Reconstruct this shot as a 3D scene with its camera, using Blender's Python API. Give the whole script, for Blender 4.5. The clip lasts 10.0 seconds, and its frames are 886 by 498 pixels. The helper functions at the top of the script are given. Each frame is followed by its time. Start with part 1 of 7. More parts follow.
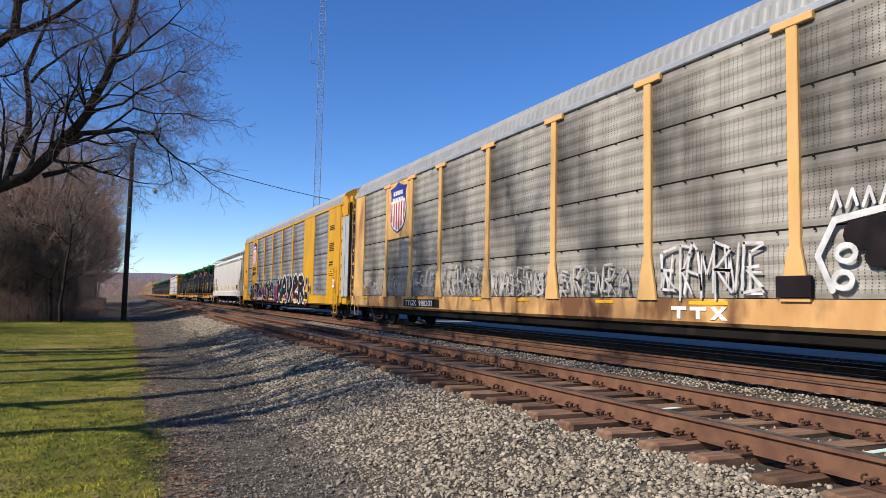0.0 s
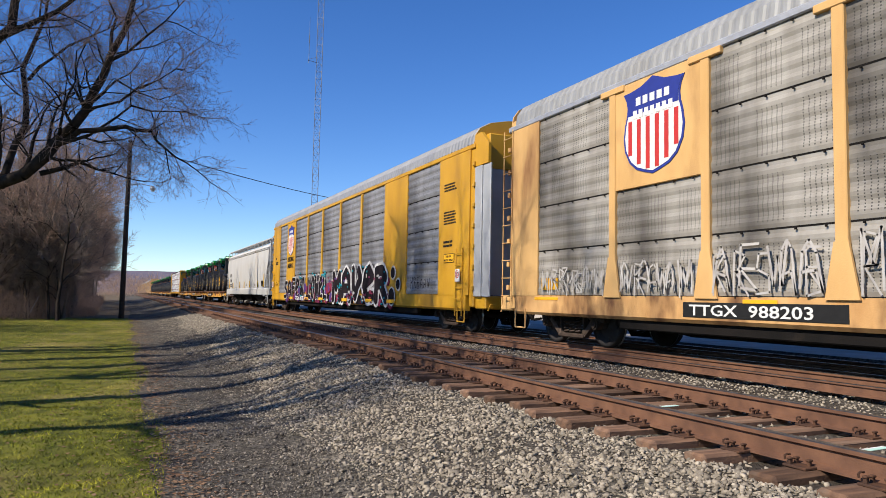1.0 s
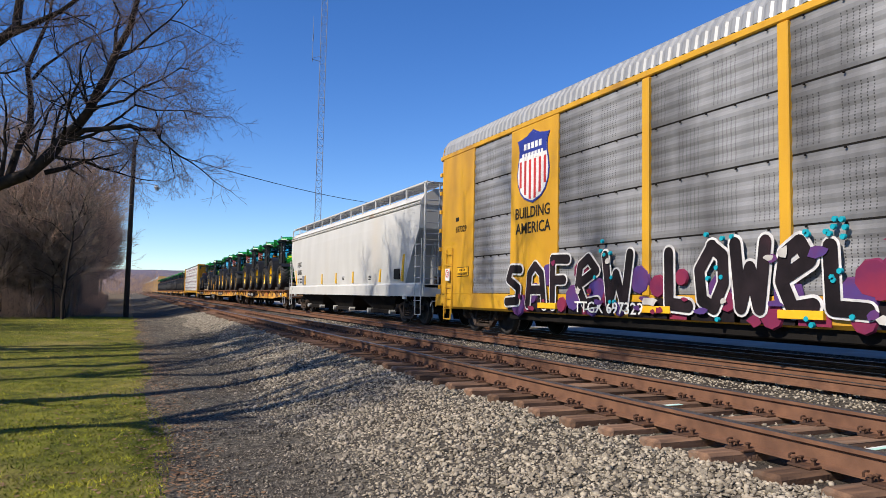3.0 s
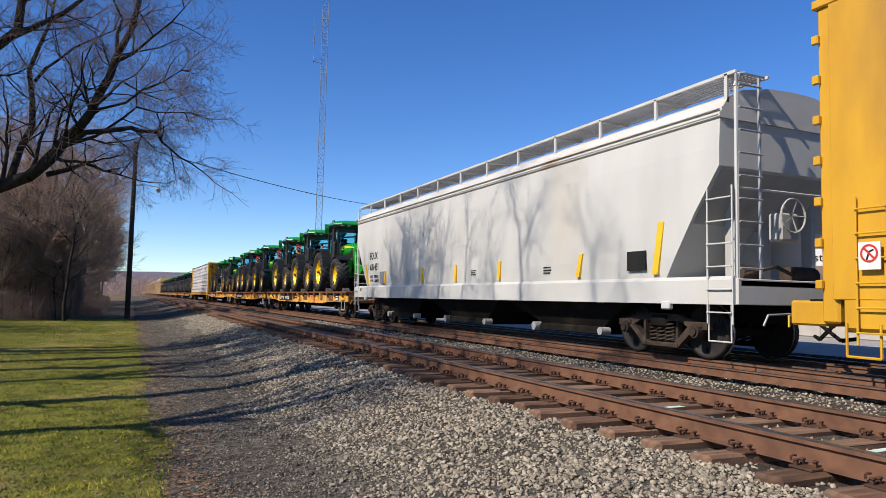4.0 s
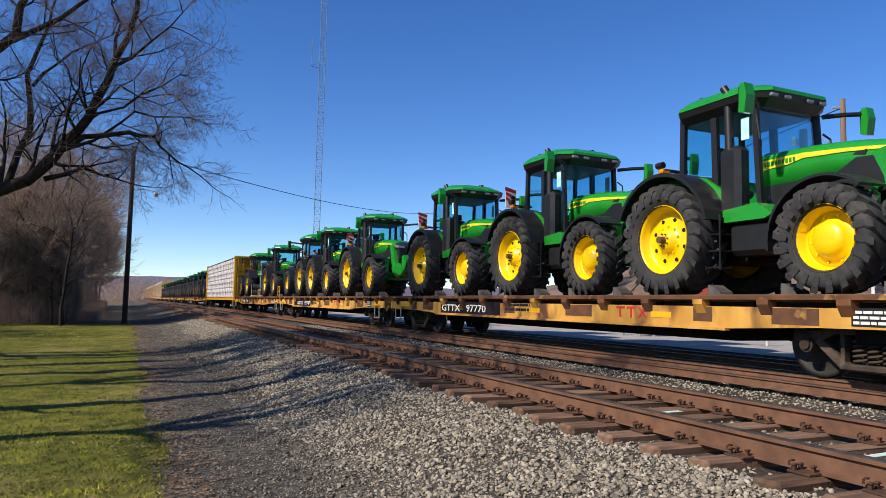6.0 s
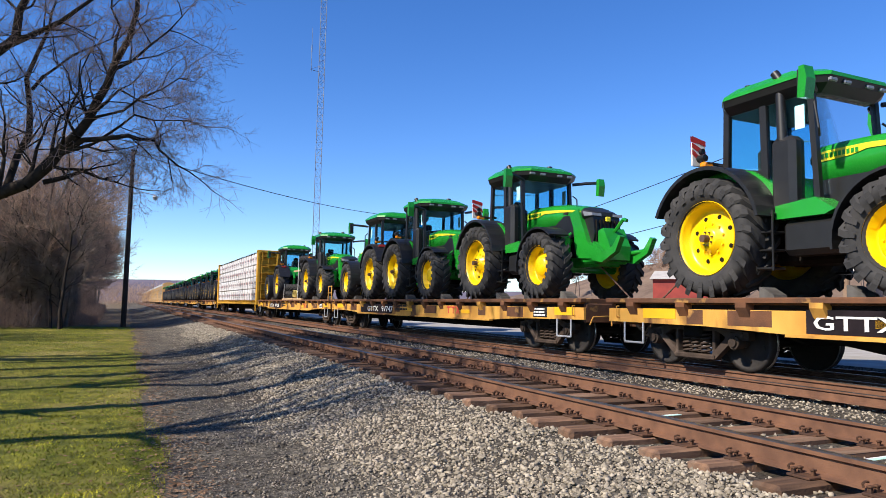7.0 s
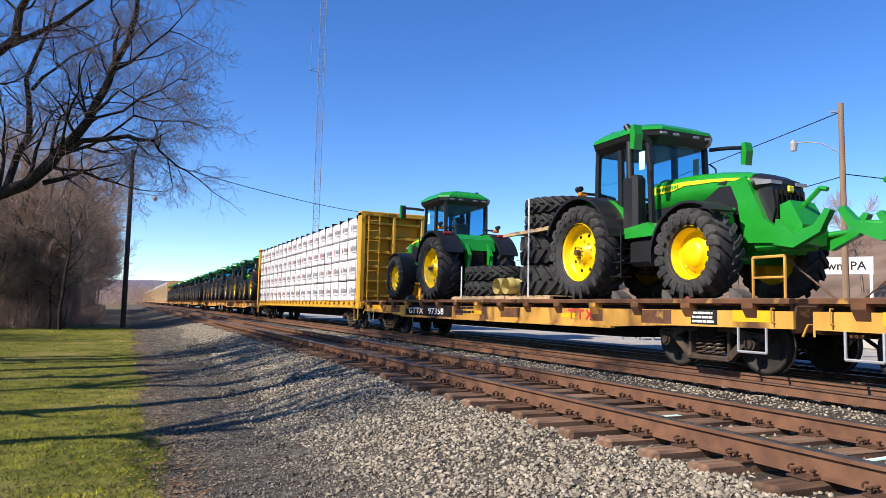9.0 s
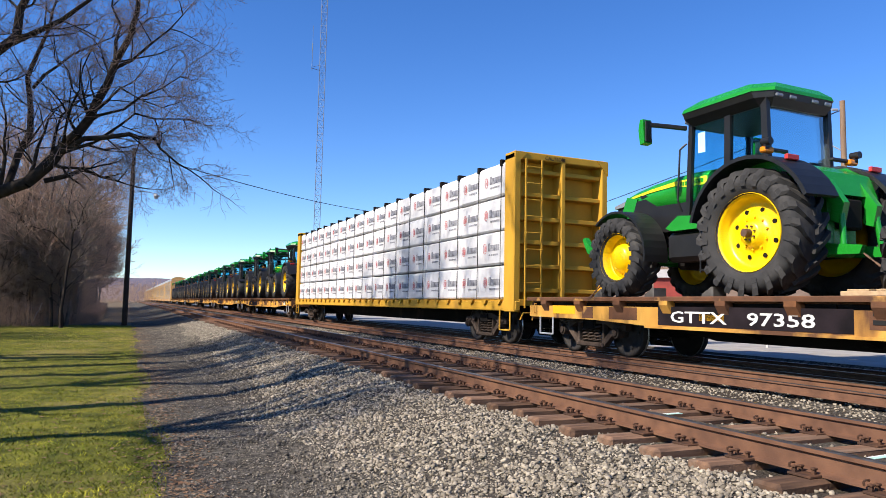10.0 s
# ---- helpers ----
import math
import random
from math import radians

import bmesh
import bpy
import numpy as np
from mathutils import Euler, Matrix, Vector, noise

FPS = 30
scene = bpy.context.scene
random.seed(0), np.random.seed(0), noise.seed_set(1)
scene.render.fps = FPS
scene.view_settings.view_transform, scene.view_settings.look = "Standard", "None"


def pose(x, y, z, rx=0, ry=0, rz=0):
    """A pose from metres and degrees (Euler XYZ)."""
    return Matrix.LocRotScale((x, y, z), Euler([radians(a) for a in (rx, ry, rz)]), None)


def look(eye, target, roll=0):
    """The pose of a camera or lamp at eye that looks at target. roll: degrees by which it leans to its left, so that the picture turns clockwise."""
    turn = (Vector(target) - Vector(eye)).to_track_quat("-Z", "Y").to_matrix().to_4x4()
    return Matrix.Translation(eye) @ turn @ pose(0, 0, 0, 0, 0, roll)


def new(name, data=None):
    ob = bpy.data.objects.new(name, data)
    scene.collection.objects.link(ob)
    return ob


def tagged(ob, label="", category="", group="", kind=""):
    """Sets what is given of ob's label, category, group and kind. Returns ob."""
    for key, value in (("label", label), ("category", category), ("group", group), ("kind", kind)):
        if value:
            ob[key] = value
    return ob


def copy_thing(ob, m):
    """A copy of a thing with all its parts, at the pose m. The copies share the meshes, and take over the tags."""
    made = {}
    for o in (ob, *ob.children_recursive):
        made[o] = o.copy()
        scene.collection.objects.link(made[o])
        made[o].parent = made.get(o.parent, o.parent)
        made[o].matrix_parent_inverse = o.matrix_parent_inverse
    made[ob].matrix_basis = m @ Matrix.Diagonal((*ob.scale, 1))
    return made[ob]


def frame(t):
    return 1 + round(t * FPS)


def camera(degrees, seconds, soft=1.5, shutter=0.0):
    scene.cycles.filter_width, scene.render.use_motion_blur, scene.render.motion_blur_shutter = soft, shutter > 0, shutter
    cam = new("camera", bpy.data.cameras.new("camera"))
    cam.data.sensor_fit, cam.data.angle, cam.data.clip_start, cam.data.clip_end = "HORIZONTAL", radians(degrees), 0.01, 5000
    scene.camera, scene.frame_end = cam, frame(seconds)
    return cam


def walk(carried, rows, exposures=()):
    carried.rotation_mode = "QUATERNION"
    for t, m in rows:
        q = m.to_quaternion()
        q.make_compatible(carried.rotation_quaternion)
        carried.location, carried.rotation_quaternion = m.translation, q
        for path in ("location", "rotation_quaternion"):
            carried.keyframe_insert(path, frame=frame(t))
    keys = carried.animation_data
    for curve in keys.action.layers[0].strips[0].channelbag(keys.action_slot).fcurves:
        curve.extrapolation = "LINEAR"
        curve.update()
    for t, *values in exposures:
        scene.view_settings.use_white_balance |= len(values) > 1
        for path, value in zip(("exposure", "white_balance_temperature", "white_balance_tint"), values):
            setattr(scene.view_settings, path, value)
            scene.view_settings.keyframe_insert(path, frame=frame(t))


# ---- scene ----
import itertools

# The rails run along +y, their heads lie at z = 0; the camera stands beside them.
EYE = (0.0, 0.0, 0.92)
SIDE = 8.3                  # x of the train's near side
TRAIN_X = 9.7               # centre line of the train's track
CAR_X = 9.9                 # from which the cars are drawn
NEAR_X = 5.115              # centre line of the empty track
cam = camera(65.18, 10.0, 0.8)
# seconds, degrees turned right from the rails, degrees tilted up
AIM = [
    (0, 24.405, 4.229),
    (0.5, 24.603, 4.200),
    (1, 24.570, 4.069),
    (1.5, 24.509, 4.063),
    (2, 24.451, 3.981),
    (2.5, 24.360, 3.927),
    (4, 24.178, 4.112),
    (4.5, 24.256, 4.206),
    (5, 24.259, 4.379),
    (5.5, 24.298, 4.444),
    (7, 24.394, 4.772),
    (7.5, 24.395, 4.986),
    (8, 24.405, 5.054),
    (8.5, 24.387, 4.937),
    (9, 24.414, 4.823),
    (9.5, 24.346, 4.693),
    (10, 24.330, 4.653),
]


def aimed(turn, tilt):
    a, b = radians(turn), radians(tilt)
    way = Vector((math.sin(a) * math.cos(b), math.cos(a) * math.cos(b), math.sin(b)))
    return look(EYE, Vector(EYE) + way, 1.18)


walk(cam, [(t, aimed(a, b)) for t, a, b in AIM],
     [(0, 0.43), (2.5, 0.46), (4.0, 0.38), (5.0, 0.28), (5.5, 0.21), (7.0, 0.73), (10, 0.74)])


def travelled(t):
    """Metres that the train has come towards the camera by t seconds."""
    return SIDE * (1.46206 * t - 0.00513 * (t - 5) ** 2 + 0.000207 * (t - 5) ** 3)


# ---- world and sun ----
SUN_EL, SUN_AZ = radians(40), math.atan2(-0.985, -0.17)      # azimuth from +y towards +x
sun_way = Vector((math.sin(SUN_AZ) * math.cos(SUN_EL), math.cos(SUN_AZ) * math.cos(SUN_EL), math.sin(SUN_EL)))
world = bpy.data.worlds.new("clear_sky")
world.use_nodes = True
scene.world = world
wn = world.node_tree.nodes
sky = wn.new("ShaderNodeTexSky")
sky.sky_type = "NISHITA"
sky.sun_disc = False
sky.sun_elevation, sky.sun_rotation = SUN_EL, SUN_AZ
sky.altitude, sky.air_density, sky.dust_density, sky.ozone_density = 100, 0.85, 0.0, 4.0
deep = wn.new("ShaderNodeHueSaturation")
deep.inputs["Hue"].default_value, deep.inputs["Saturation"].default_value = 0.511, 1.24
world.node_tree.links.new(sky.outputs[0], deep.inputs["Color"])
world.node_tree.links.new(deep.outputs[0], wn["Background"].inputs[0])
wn["Background"].inputs[1].default_value = 0.124
sun = new("sun", bpy.data.lights.new("sun", "SUN"))
sun.data.energy, sun.data.angle, sun.data.color = 5.0, radians(0.5), (1.0, 0.90, 0.77)
sun.matrix_world = look((0, 0, 60), Vector((0, 0, 60)) - sun_way)

# ---- materials ----
def surface(name, a, b=None, scale=6.0, rough=0.6, metal=0.0, bump=0.0, fine=60.0, stain=None, stain_scale=0.8,
            stain_at=0.58, stretch=(1, 1, 1), island=0.0, spread=0.0, wide=0.18):
    """A weathered surface: grain from a to b, stains of another colour in patches or streaks, fine relief."""
    m = bpy.data.materials.new(name)
    m.use_nodes = True
    t = m.node_tree
    n, link = t.nodes, t.links.new
    bsdf = n["Principled BSDF"]
    bsdf.inputs["Metallic"].default_value = metal
    if rough >= 0.6 and metal < 0.3:
        bsdf.inputs["Specular IOR Level"].default_value = 0.12      # dusty, dull surfaces
    co = n.new("ShaderNodeTexCoord")
    b = b or tuple(c * 0.8 for c in a)

    def grain(sc, detail, st=(1, 1, 1)):
        mp = n.new("ShaderNodeMapping")
        mp.inputs["Scale"].default_value = st
        link(co.outputs["Object"], mp.inputs["Vector"])
        tx = n.new("ShaderNodeTexNoise")
        tx.inputs["Scale"].default_value, tx.inputs["Detail"].default_value = sc, detail
        link(mp.outputs["Vector"], tx.inputs["Vector"])
        return tx.outputs["Fac"]

    def ramp(src, lo, hi):
        r = n.new("ShaderNodeMapRange")
        r.inputs["From Min"].default_value, r.inputs["From Max"].default_value = lo, hi
        link(src, r.inputs["Value"])
        return r.outputs["Result"]

    def mix(fac, x, y):
        mx = n.new("ShaderNodeMix")
        mx.data_type = "RGBA"
        link(fac, mx.inputs["Factor"])
        for sock, val in ((mx.inputs["A"], x), (mx.inputs["B"], y)):
            if isinstance(val, tuple):
                sock.default_value = (*val, 1)
            else:
                link(val, sock)
        return mx.outputs["Result"]

    small = grain(fine, 6)
    col = mix(ramp(grain(scale, 5, stretch), 0.33, 0.67), a, b)
    if stain:
        col = mix(ramp(grain(stain_scale, 7, stretch), stain_at, stain_at + wide), col, stain)
    if island or spread:
        hs = n.new("ShaderNodeHueSaturation")
        src = n.new("ShaderNodeNewGeometry").outputs["Random Per Island"] if island else n.new("ShaderNodeObjectInfo").outputs["Random"]
        k = island or spread
        r = n.new("ShaderNodeMapRange")
        r.inputs["To Min"].default_value, r.inputs["To Max"].default_value = 1 - k, 1 + k
        link(src, r.inputs["Value"])
        link(r.outputs["Result"], hs.inputs["Value"])
        link(col, hs.inputs["Color"])
        col = hs.outputs["Color"]
    link(col, bsdf.inputs["Base Color"])
    r = n.new("ShaderNodeMapRange")
    r.inputs["To Min"].default_value, r.inputs["To Max"].default_value = max(rough - 0.12, 0.03), min(rough + 0.12, 1)
    link(small, r.inputs["Value"])
    link(r.outputs["Result"], bsdf.inputs["Roughness"])
    if bump:
        bp = n.new("ShaderNodeBump")
        bp.inputs["Strength"].default_value, bp.inputs["Distance"].default_value = 0.7, bump
        link(small, bp.inputs["Height"])
        link(bp.outputs["Normal"], bsdf.inputs["Normal"])
    return m


def screen_surface(name, a, b, stain, stain_at):
    """Galvanised steel sheet with clusters of punched holes in columns, and soot in streaks."""
    m = surface(name, a, b, 2.5, 0.55, 0.15, 0.004, 30, stain, 0.55, stain_at, (1, 1.0, 0.35))
    t = m.node_tree
    n, link = t.nodes, t.links.new
    bsdf = n["Principled BSDF"]
    old = bsdf.inputs["Base Color"].links[0].from_socket
    co = n.new("ShaderNodeTexCoord")
    xyz = n.new("ShaderNodeSeparateXYZ")
    link(co.outputs["Object"], xyz.inputs[0])

    def math_node(op, x, y=0.0):
        k = n.new("ShaderNodeMath")
        k.operation = op
        for i, val in enumerate((x, y)):
            if isinstance(val, float):
                k.inputs[i].default_value = val
            else:
                link(val, k.inputs[i])
        return k.outputs[0]

    def cell(axis, size):
        return math_node("ABSOLUTE", math_node("SUBTRACT", math_node("FRACT", math_node("DIVIDE", xyz.outputs[axis], size)), 0.5))
    dots = math_node("MULTIPLY", math_node("LESS_THAN", cell(1, 0.085), 0.11), math_node("LESS_THAN", cell(2, 0.042), 0.24))
    block = math_node("MULTIPLY", math_node("LESS_THAN", cell(1, 0.74), 0.33), math_node("LESS_THAN", cell(2, 0.976), 0.36))
    holes = math_node("MULTIPLY", math_node("MULTIPLY", dots, block), 0.85)
    mx = n.new("ShaderNodeMix")
    mx.data_type = "RGBA"
    link(holes, mx.inputs["Factor"])
    link(old, mx.inputs["A"])
    mx.inputs["B"].default_value = (0.012, 0.012, 0.012, 1)
    link(mx.outputs["Result"], bsdf.inputs["Base Color"])
    return m


def glassy(name, tint, rough=0.03):
    m = bpy.data.materials.new(name)
    m.use_nodes = True
    b = m.node_tree.nodes["Principled BSDF"]
    b.inputs["Base Color"].default_value = (*tint, 1)
    b.inputs["Roughness"].default_value = rough
    b.inputs["IOR"].default_value = 1.2
    b.inputs["Transmission Weight"].default_value = 1.0
    return m


# ---- shapes ----
class Shape:
    """Vertices and faces of one part."""

    def __init__(self):
        self.v, self.f, self.m, self.s = [], [], [], []

    def add(self, verts, faces, mi=0, smooth=False):
        k = len(self.v)
        self.v += [tuple(p) for p in verts]
        for f in faces:
            self.f.append(tuple(i + k for i in f))
            self.m.append(mi)
            self.s.append(smooth)
        return self

    def box(self, x0, x1, y0, y1, z0, z1, mi=0, c=0.0):
        """A box, its edges chamfered by c."""
        lo, hi = (x0, y0, z0), (x1, y1, z1)
        if c <= 0:
            p = [(x, y, z) for x in (x0, x1) for y in (y0, y1) for z in (z0, z1)]
            return self.add(p, [(0, 1, 3, 2), (4, 6, 7, 5), (0, 4, 5, 1), (2, 3, 7, 6), (0, 2, 6, 4), (1, 5, 7, 3)], mi)
        c = min(c, *(abs(b - a) * 0.45 for a, b in zip(lo, hi)))
        signs = list(itertools.product((0, 1), repeat=3))
        p = []
        for s in signs:
            for a in range(3):
                p.append([(hi[i] if s[i] else lo[i]) + (0 if i == a else (-c if s[i] else c)) for i in range(3)])
        at = {(s, a): 3 * i + a for i, s in enumerate(signs) for a in range(3)}
        fs = []
        for a in range(3):
            o = [i for i in range(3) if i != a]
            for e in (0, 1):
                ring = []
                for u, w in ((0, 0), (1, 0), (1, 1), (0, 1)):
                    s = [0, 0, 0]
                    s[a], s[o[0]], s[o[1]] = e, u, w
                    ring.append(at[tuple(s), a])
                fs.append(ring)
            for u, w in itertools.product((0, 1), repeat=2):
                s, q = [0, 0, 0], [0, 0, 0]
                s[o[0]], s[o[1]], s[a] = u, w, 0
                q[o[0]], q[o[1]], q[a] = u, w, 1
                fs.append((at[tuple(s), o[0]], at[tuple(q), o[0]], at[tuple(q), o[1]], at[tuple(s), o[1]]))
        fs += [tuple(at[s, a] for a in range(3)) for s in signs]
        return self.add(p, fs, mi)

    def cyl(self, p0, p1, r0, r1=None, n=10, mi=0, cap=True):
        p0, p1 = Vector(p0), Vector(p1)
        r1 = r0 if r1 is None else r1
        w = (p1 - p0).normalized()
        u = w.orthogonal().normalized()
        q = w.cross(u)
        vs, fs = [], []
        for i in range(n):
            d = u * math.cos(2 * math.pi * i / n) + q * math.sin(2 * math.pi * i / n)
            vs += [p0 + d * r0, p1 + d * r1]
            j = (i + 1) % n
            fs.append((2 * i, 2 * j, 2 * j + 1, 2 * i + 1))
        self.add(vs, fs, mi, n > 6)
        if cap:
            self.add(vs[0::2], [tuple(range(n))], mi)
            self.add(vs[1::2], [tuple(range(n))], mi)
        return self

    def tube(self, pts, r, n=6, mi=0):
        for a, b in zip(pts, pts[1:]):
            self.cyl(a, b, r, r, n, mi)
        return self

    def prism(self, pts, axis, a, b, mi=0):
        """A polygon of (y, z), (x, z) or (x, y), drawn out along x, y or z from a to b."""
        def put(p, w):
            return {"x": (w, p[0], p[1]), "y": (p[0], w, p[1]), "z": (p[0], p[1], w)}[axis]
        n = len(pts)
        fs = [tuple(range(n)), tuple(range(2 * n - 1, n - 1, -1))]
        fs += [(i, (i + 1) % n, n + (i + 1) % n, n + i) for i in range(n)]
        return self.add([put(p, a) for p in pts] + [put(p, b) for p in pts], fs, mi)

    def lathe(self, profile, centre, n=32, mi=0, closed=False):
        """(radius, x) turned round the x axis through centre."""
        c = Vector(centre)
        k = len(profile)
        vs = [c + Vector((x, r * math.cos(a), r * math.sin(a))) for a in (2 * math.pi * i / n for i in range(n)) for r, x in profile]
        fs = []
        for i in range(n):
            j = (i + 1) % n
            for e in range(k if closed else k - 1):
                g = (e + 1) % k
                fs.append((i * k + e, j * k + e, j * k + g, i * k + g))
        return self.add(vs, fs, mi, True)

    def loft(self, rings, mi=0, smooth=False, close=True, cap=True):
        """Rings of equal length joined one to the next."""
        n = len(rings[0])
        vs = [p for r in rings for p in r]
        fs = []
        for i in range(len(rings) - 1):
            for j in range(n if close else n - 1):
                g = (j + 1) % n
                fs.append((i * n + j, i * n + g, (i + 1) * n + g, (i + 1) * n + j))
        self.add(vs, fs, mi, smooth)
        if cap and close:
            self.add(rings[0], [tuple(range(n))], mi)
            self.add(rings[-1], [tuple(range(n))], mi)
        return self

    def mesh(self, name, mats, fix=True):
        me = bpy.data.meshes.new(name)
        me.from_pydata(self.v, [], self.f)
        for m in (mats if isinstance(mats, (list, tuple)) else [mats]):
            me.materials.append(m)
        me.polygons.foreach_set("material_index", self.m)
        me.polygons.foreach_set("use_smooth", self.s)
        if fix:
            bm = bmesh.new()
            bm.from_mesh(me)
            bmesh.ops.recalc_face_normals(bm, faces=bm.faces)
            bm.to_mesh(me)
            bm.free()
        me.update()
        return me


def part(name, shape, mats, parent, label="", at=None, fix=True):
    """Links a shape, or a mesh that exists, as ONE mesh object under a thing or a part."""
    ob = new(name, shape if isinstance(shape, bpy.types.Mesh) else shape.mesh(name, mats, fix))
    ob.parent = parent
    if at is not None:
        ob.matrix_basis = at
    return tagged(ob, label)


def thing(name, label, category, group="", at=None, kind=""):
    ob = tagged(new(name), label, category, group, kind)
    ob.empty_display_size = 0.2
    if at is not None:
        ob.matrix_basis = at
    return ob


def structure(name, shape, mats, label="", fix=True):
    ob = new(name, shape if isinstance(shape, bpy.types.Mesh) else shape.mesh(name, mats, fix))
    return tagged(ob, label, "", "", "structure")


def lettering(text, size, material, parent, x, y, z, name="lettering", wide=1.0, facing="side"):
    """Letters that read from the camera's side of the train; y is where they begin, z their foot."""
    cu = bpy.data.curves.new(name, "FONT")
    cu.body, cu.size, cu.extrude, cu.offset = text, size, 0.002, size * 0.012
    cu.resolution_u = 2
    tmp = bpy.data.objects.new(name, cu)
    me = bpy.data.meshes.new_from_object(tmp)
    bpy.data.objects.remove(tmp)
    me.materials.clear()
    me.materials.append(material)
    if facing == "side":
        basis = Matrix(((0, 0, -1, x), (-wide, 0, 0, y), (0, 1, 0, z), (0, 0, 0, 1)))
    else:
        basis = Matrix(((wide, 0, 0, x), (0, 0, -1, y), (0, 1, 0, z), (0, 0, 0, 1)))
    me.transform(basis)
    return part(name, me, None, parent)


def bars(shape, x, y, z, wide, high, rows, mi=0, rnd=None):
    """Lines of writing too small to read, as plain bars on the near side."""
    rnd = rnd or random.Random(int(y * 100 + z * 1000))
    step = high / rows
    for i in range(rows):
        w = y
        end = y - wide * rnd.uniform(0.7, 1.0)
        while w > end:
            g = min(rnd.uniform(0.12, 0.3) * wide, w - end)
            shape.box(x - 0.002, x + 0.01, w - g, w, z + high - (i + 0.75) * step, z + high - (i + 0.2) * step, mi)
            w -= g + wide * 0.035
    return shape


def twigs(segments, name, mats, sides=3):
    """A mesh of tapered prisms from rows of (x0 y0 z0 x1 y1 z1 r0 r1 material)."""
    s = np.asarray(segments, dtype=np.float64)
    p, q, r0, r1 = s[:, :3], s[:, 3:6], s[:, 6:7], s[:, 7:8]
    w = q - p
    w /= np.maximum(np.linalg.norm(w, axis=1, keepdims=True), 1e-9)
    ref = np.where(np.abs(w[:, 2:3]) < 0.9, np.array([[0, 0, 1.0]]), np.array([[1.0, 0, 0]]))
    u = np.cross(w, ref)
    u /= np.linalg.norm(u, axis=1, keepdims=True)
    v = np.cross(w, u)
    co = np.empty((len(s), 2 * sides, 3))
    for k in range(sides):
        a = 2 * math.pi * k / sides
        d = u * math.cos(a) + v * math.sin(a)
        co[:, k], co[:, sides + k] = p + d * r0, q + d * r1
    base = (np.arange(len(s)) * 2 * sides)[:, None, None]
    quad = np.array([[k, (k + 1) % sides, sides + (k + 1) % sides, sides + k] for k in range(sides)])[None]
    return quads(name, co.reshape(-1, 3), (base + quad).reshape(-1, 4), mats, np.repeat(s[:, 8].astype(np.int32), sides))


def quads(name, co, faces, mats, index=None):
    me = bpy.data.meshes.new(name)
    k = faces.shape[1]
    me.vertices.add(len(co))
    me.vertices.foreach_set("co", co.astype(np.float32).ravel())
    me.loops.add(faces.size)
    me.loops.foreach_set("vertex_index", faces.astype(np.int32).ravel())
    me.polygons.add(len(faces))
    me.polygons.foreach_set("loop_start", np.arange(0, faces.size, k, dtype=np.int32))
    for m in (mats if isinstance(mats, (list, tuple)) else [mats]):
        me.materials.append(m)
    if index is not None:
        me.polygons.foreach_set("material_index", index)
    me.update(calc_edges=True)
    me.validate()
    return me


# one table of surfaces, by what they are
RAIL = surface("rusty_rail_steel", (0.185, 0.094, 0.056), (0.115, 0.06, 0.039), 5, 0.75, 0.1, 0.003, 80, (0.2, 0.1, 0.055), 1.4)
HEAD = surface("worn_rail_head", (0.16, 0.145, 0.13), (0.08, 0.068, 0.06), 8, 0.42, 0.8, 0.0, 60)
TIE = surface("weathered_tie_wood", (0.20, 0.115, 0.07), (0.095, 0.058, 0.041), 7, 0.9, 0, 0.01, 40, (0.17, 0.12, 0.085), 2.0, 0.55, (0.3, 3, 3), 0, 0.35)
PLATE = surface("rusty_plate", (0.11, 0.055, 0.032), (0.06, 0.035, 0.025), 10, 0.85, 0.1, 0.004)
BALLAST = surface("ballast", (0.155, 0.138, 0.112), (0.028, 0.025, 0.021), 17, 0.95, 0, 0.08, 34, (0.055, 0.046, 0.037), 0.45, 0.47)
STONE = surface("crushed_stone", (0.335, 0.29, 0.222), (0.2, 0.17, 0.13), 9, 0.95, 0, 0.006, 70, (0.36, 0.325, 0.27), 2.5, 0.6, (1, 1, 1), 0.42)
LOT = surface("pale_gravel_lot", (0.36, 0.34, 0.31), (0.28, 0.26, 0.235), 1.5, 0.95, 0, 0.02, 25, (0.28, 0.26, 0.22), 0.15)
SOIL = surface("dry_field", (0.16, 0.12, 0.075), (0.11, 0.085, 0.055), 0.6, 1.0, 0, 0.03, 8, (0.13, 0.12, 0.055), 0.05)
PATH_STONE = surface("trodden_path_stone", (0.225, 0.195, 0.156), (0.105, 0.092, 0.074), 9, 0.95, 0, 0.006, 70, (0.20, 0.18, 0.15), 2.5, 0.62, (1, 1, 1), 0.6)
TURF = surface("turf", (0.16, 0.155, 0.026), (0.055, 0.066, 0.012), 3.5, 0.95, 0, 0.05, 26, (0.21, 0.175, 0.06), 0.55, 0.5)
BLADE = surface("grass_blades", (0.30, 0.285, 0.028), (0.075, 0.105, 0.011), 2.6, 0.85, 0, 0, 20, (0.38, 0.30, 0.07), 0.7, 0.52, (1, 1, 1), 0.6)
LEAF = surface("dry_leaves", (0.16, 0.09, 0.05), (0.24, 0.16, 0.1), 3, 0.9, 0, 0, 20, None, 1, 1, (1, 1, 1), 0.4)
BARK = surface("dark_bark", (0.042, 0.033, 0.027), (0.02, 0.016, 0.014), 5, 0.95, 0, 0.02, 25, (0.075, 0.06, 0.046), 1.2, 0.62)
TWIG = surface("reddish_twigs", (0.27, 0.19, 0.165), (0.17, 0.12, 0.105), 1.0, 0.9)
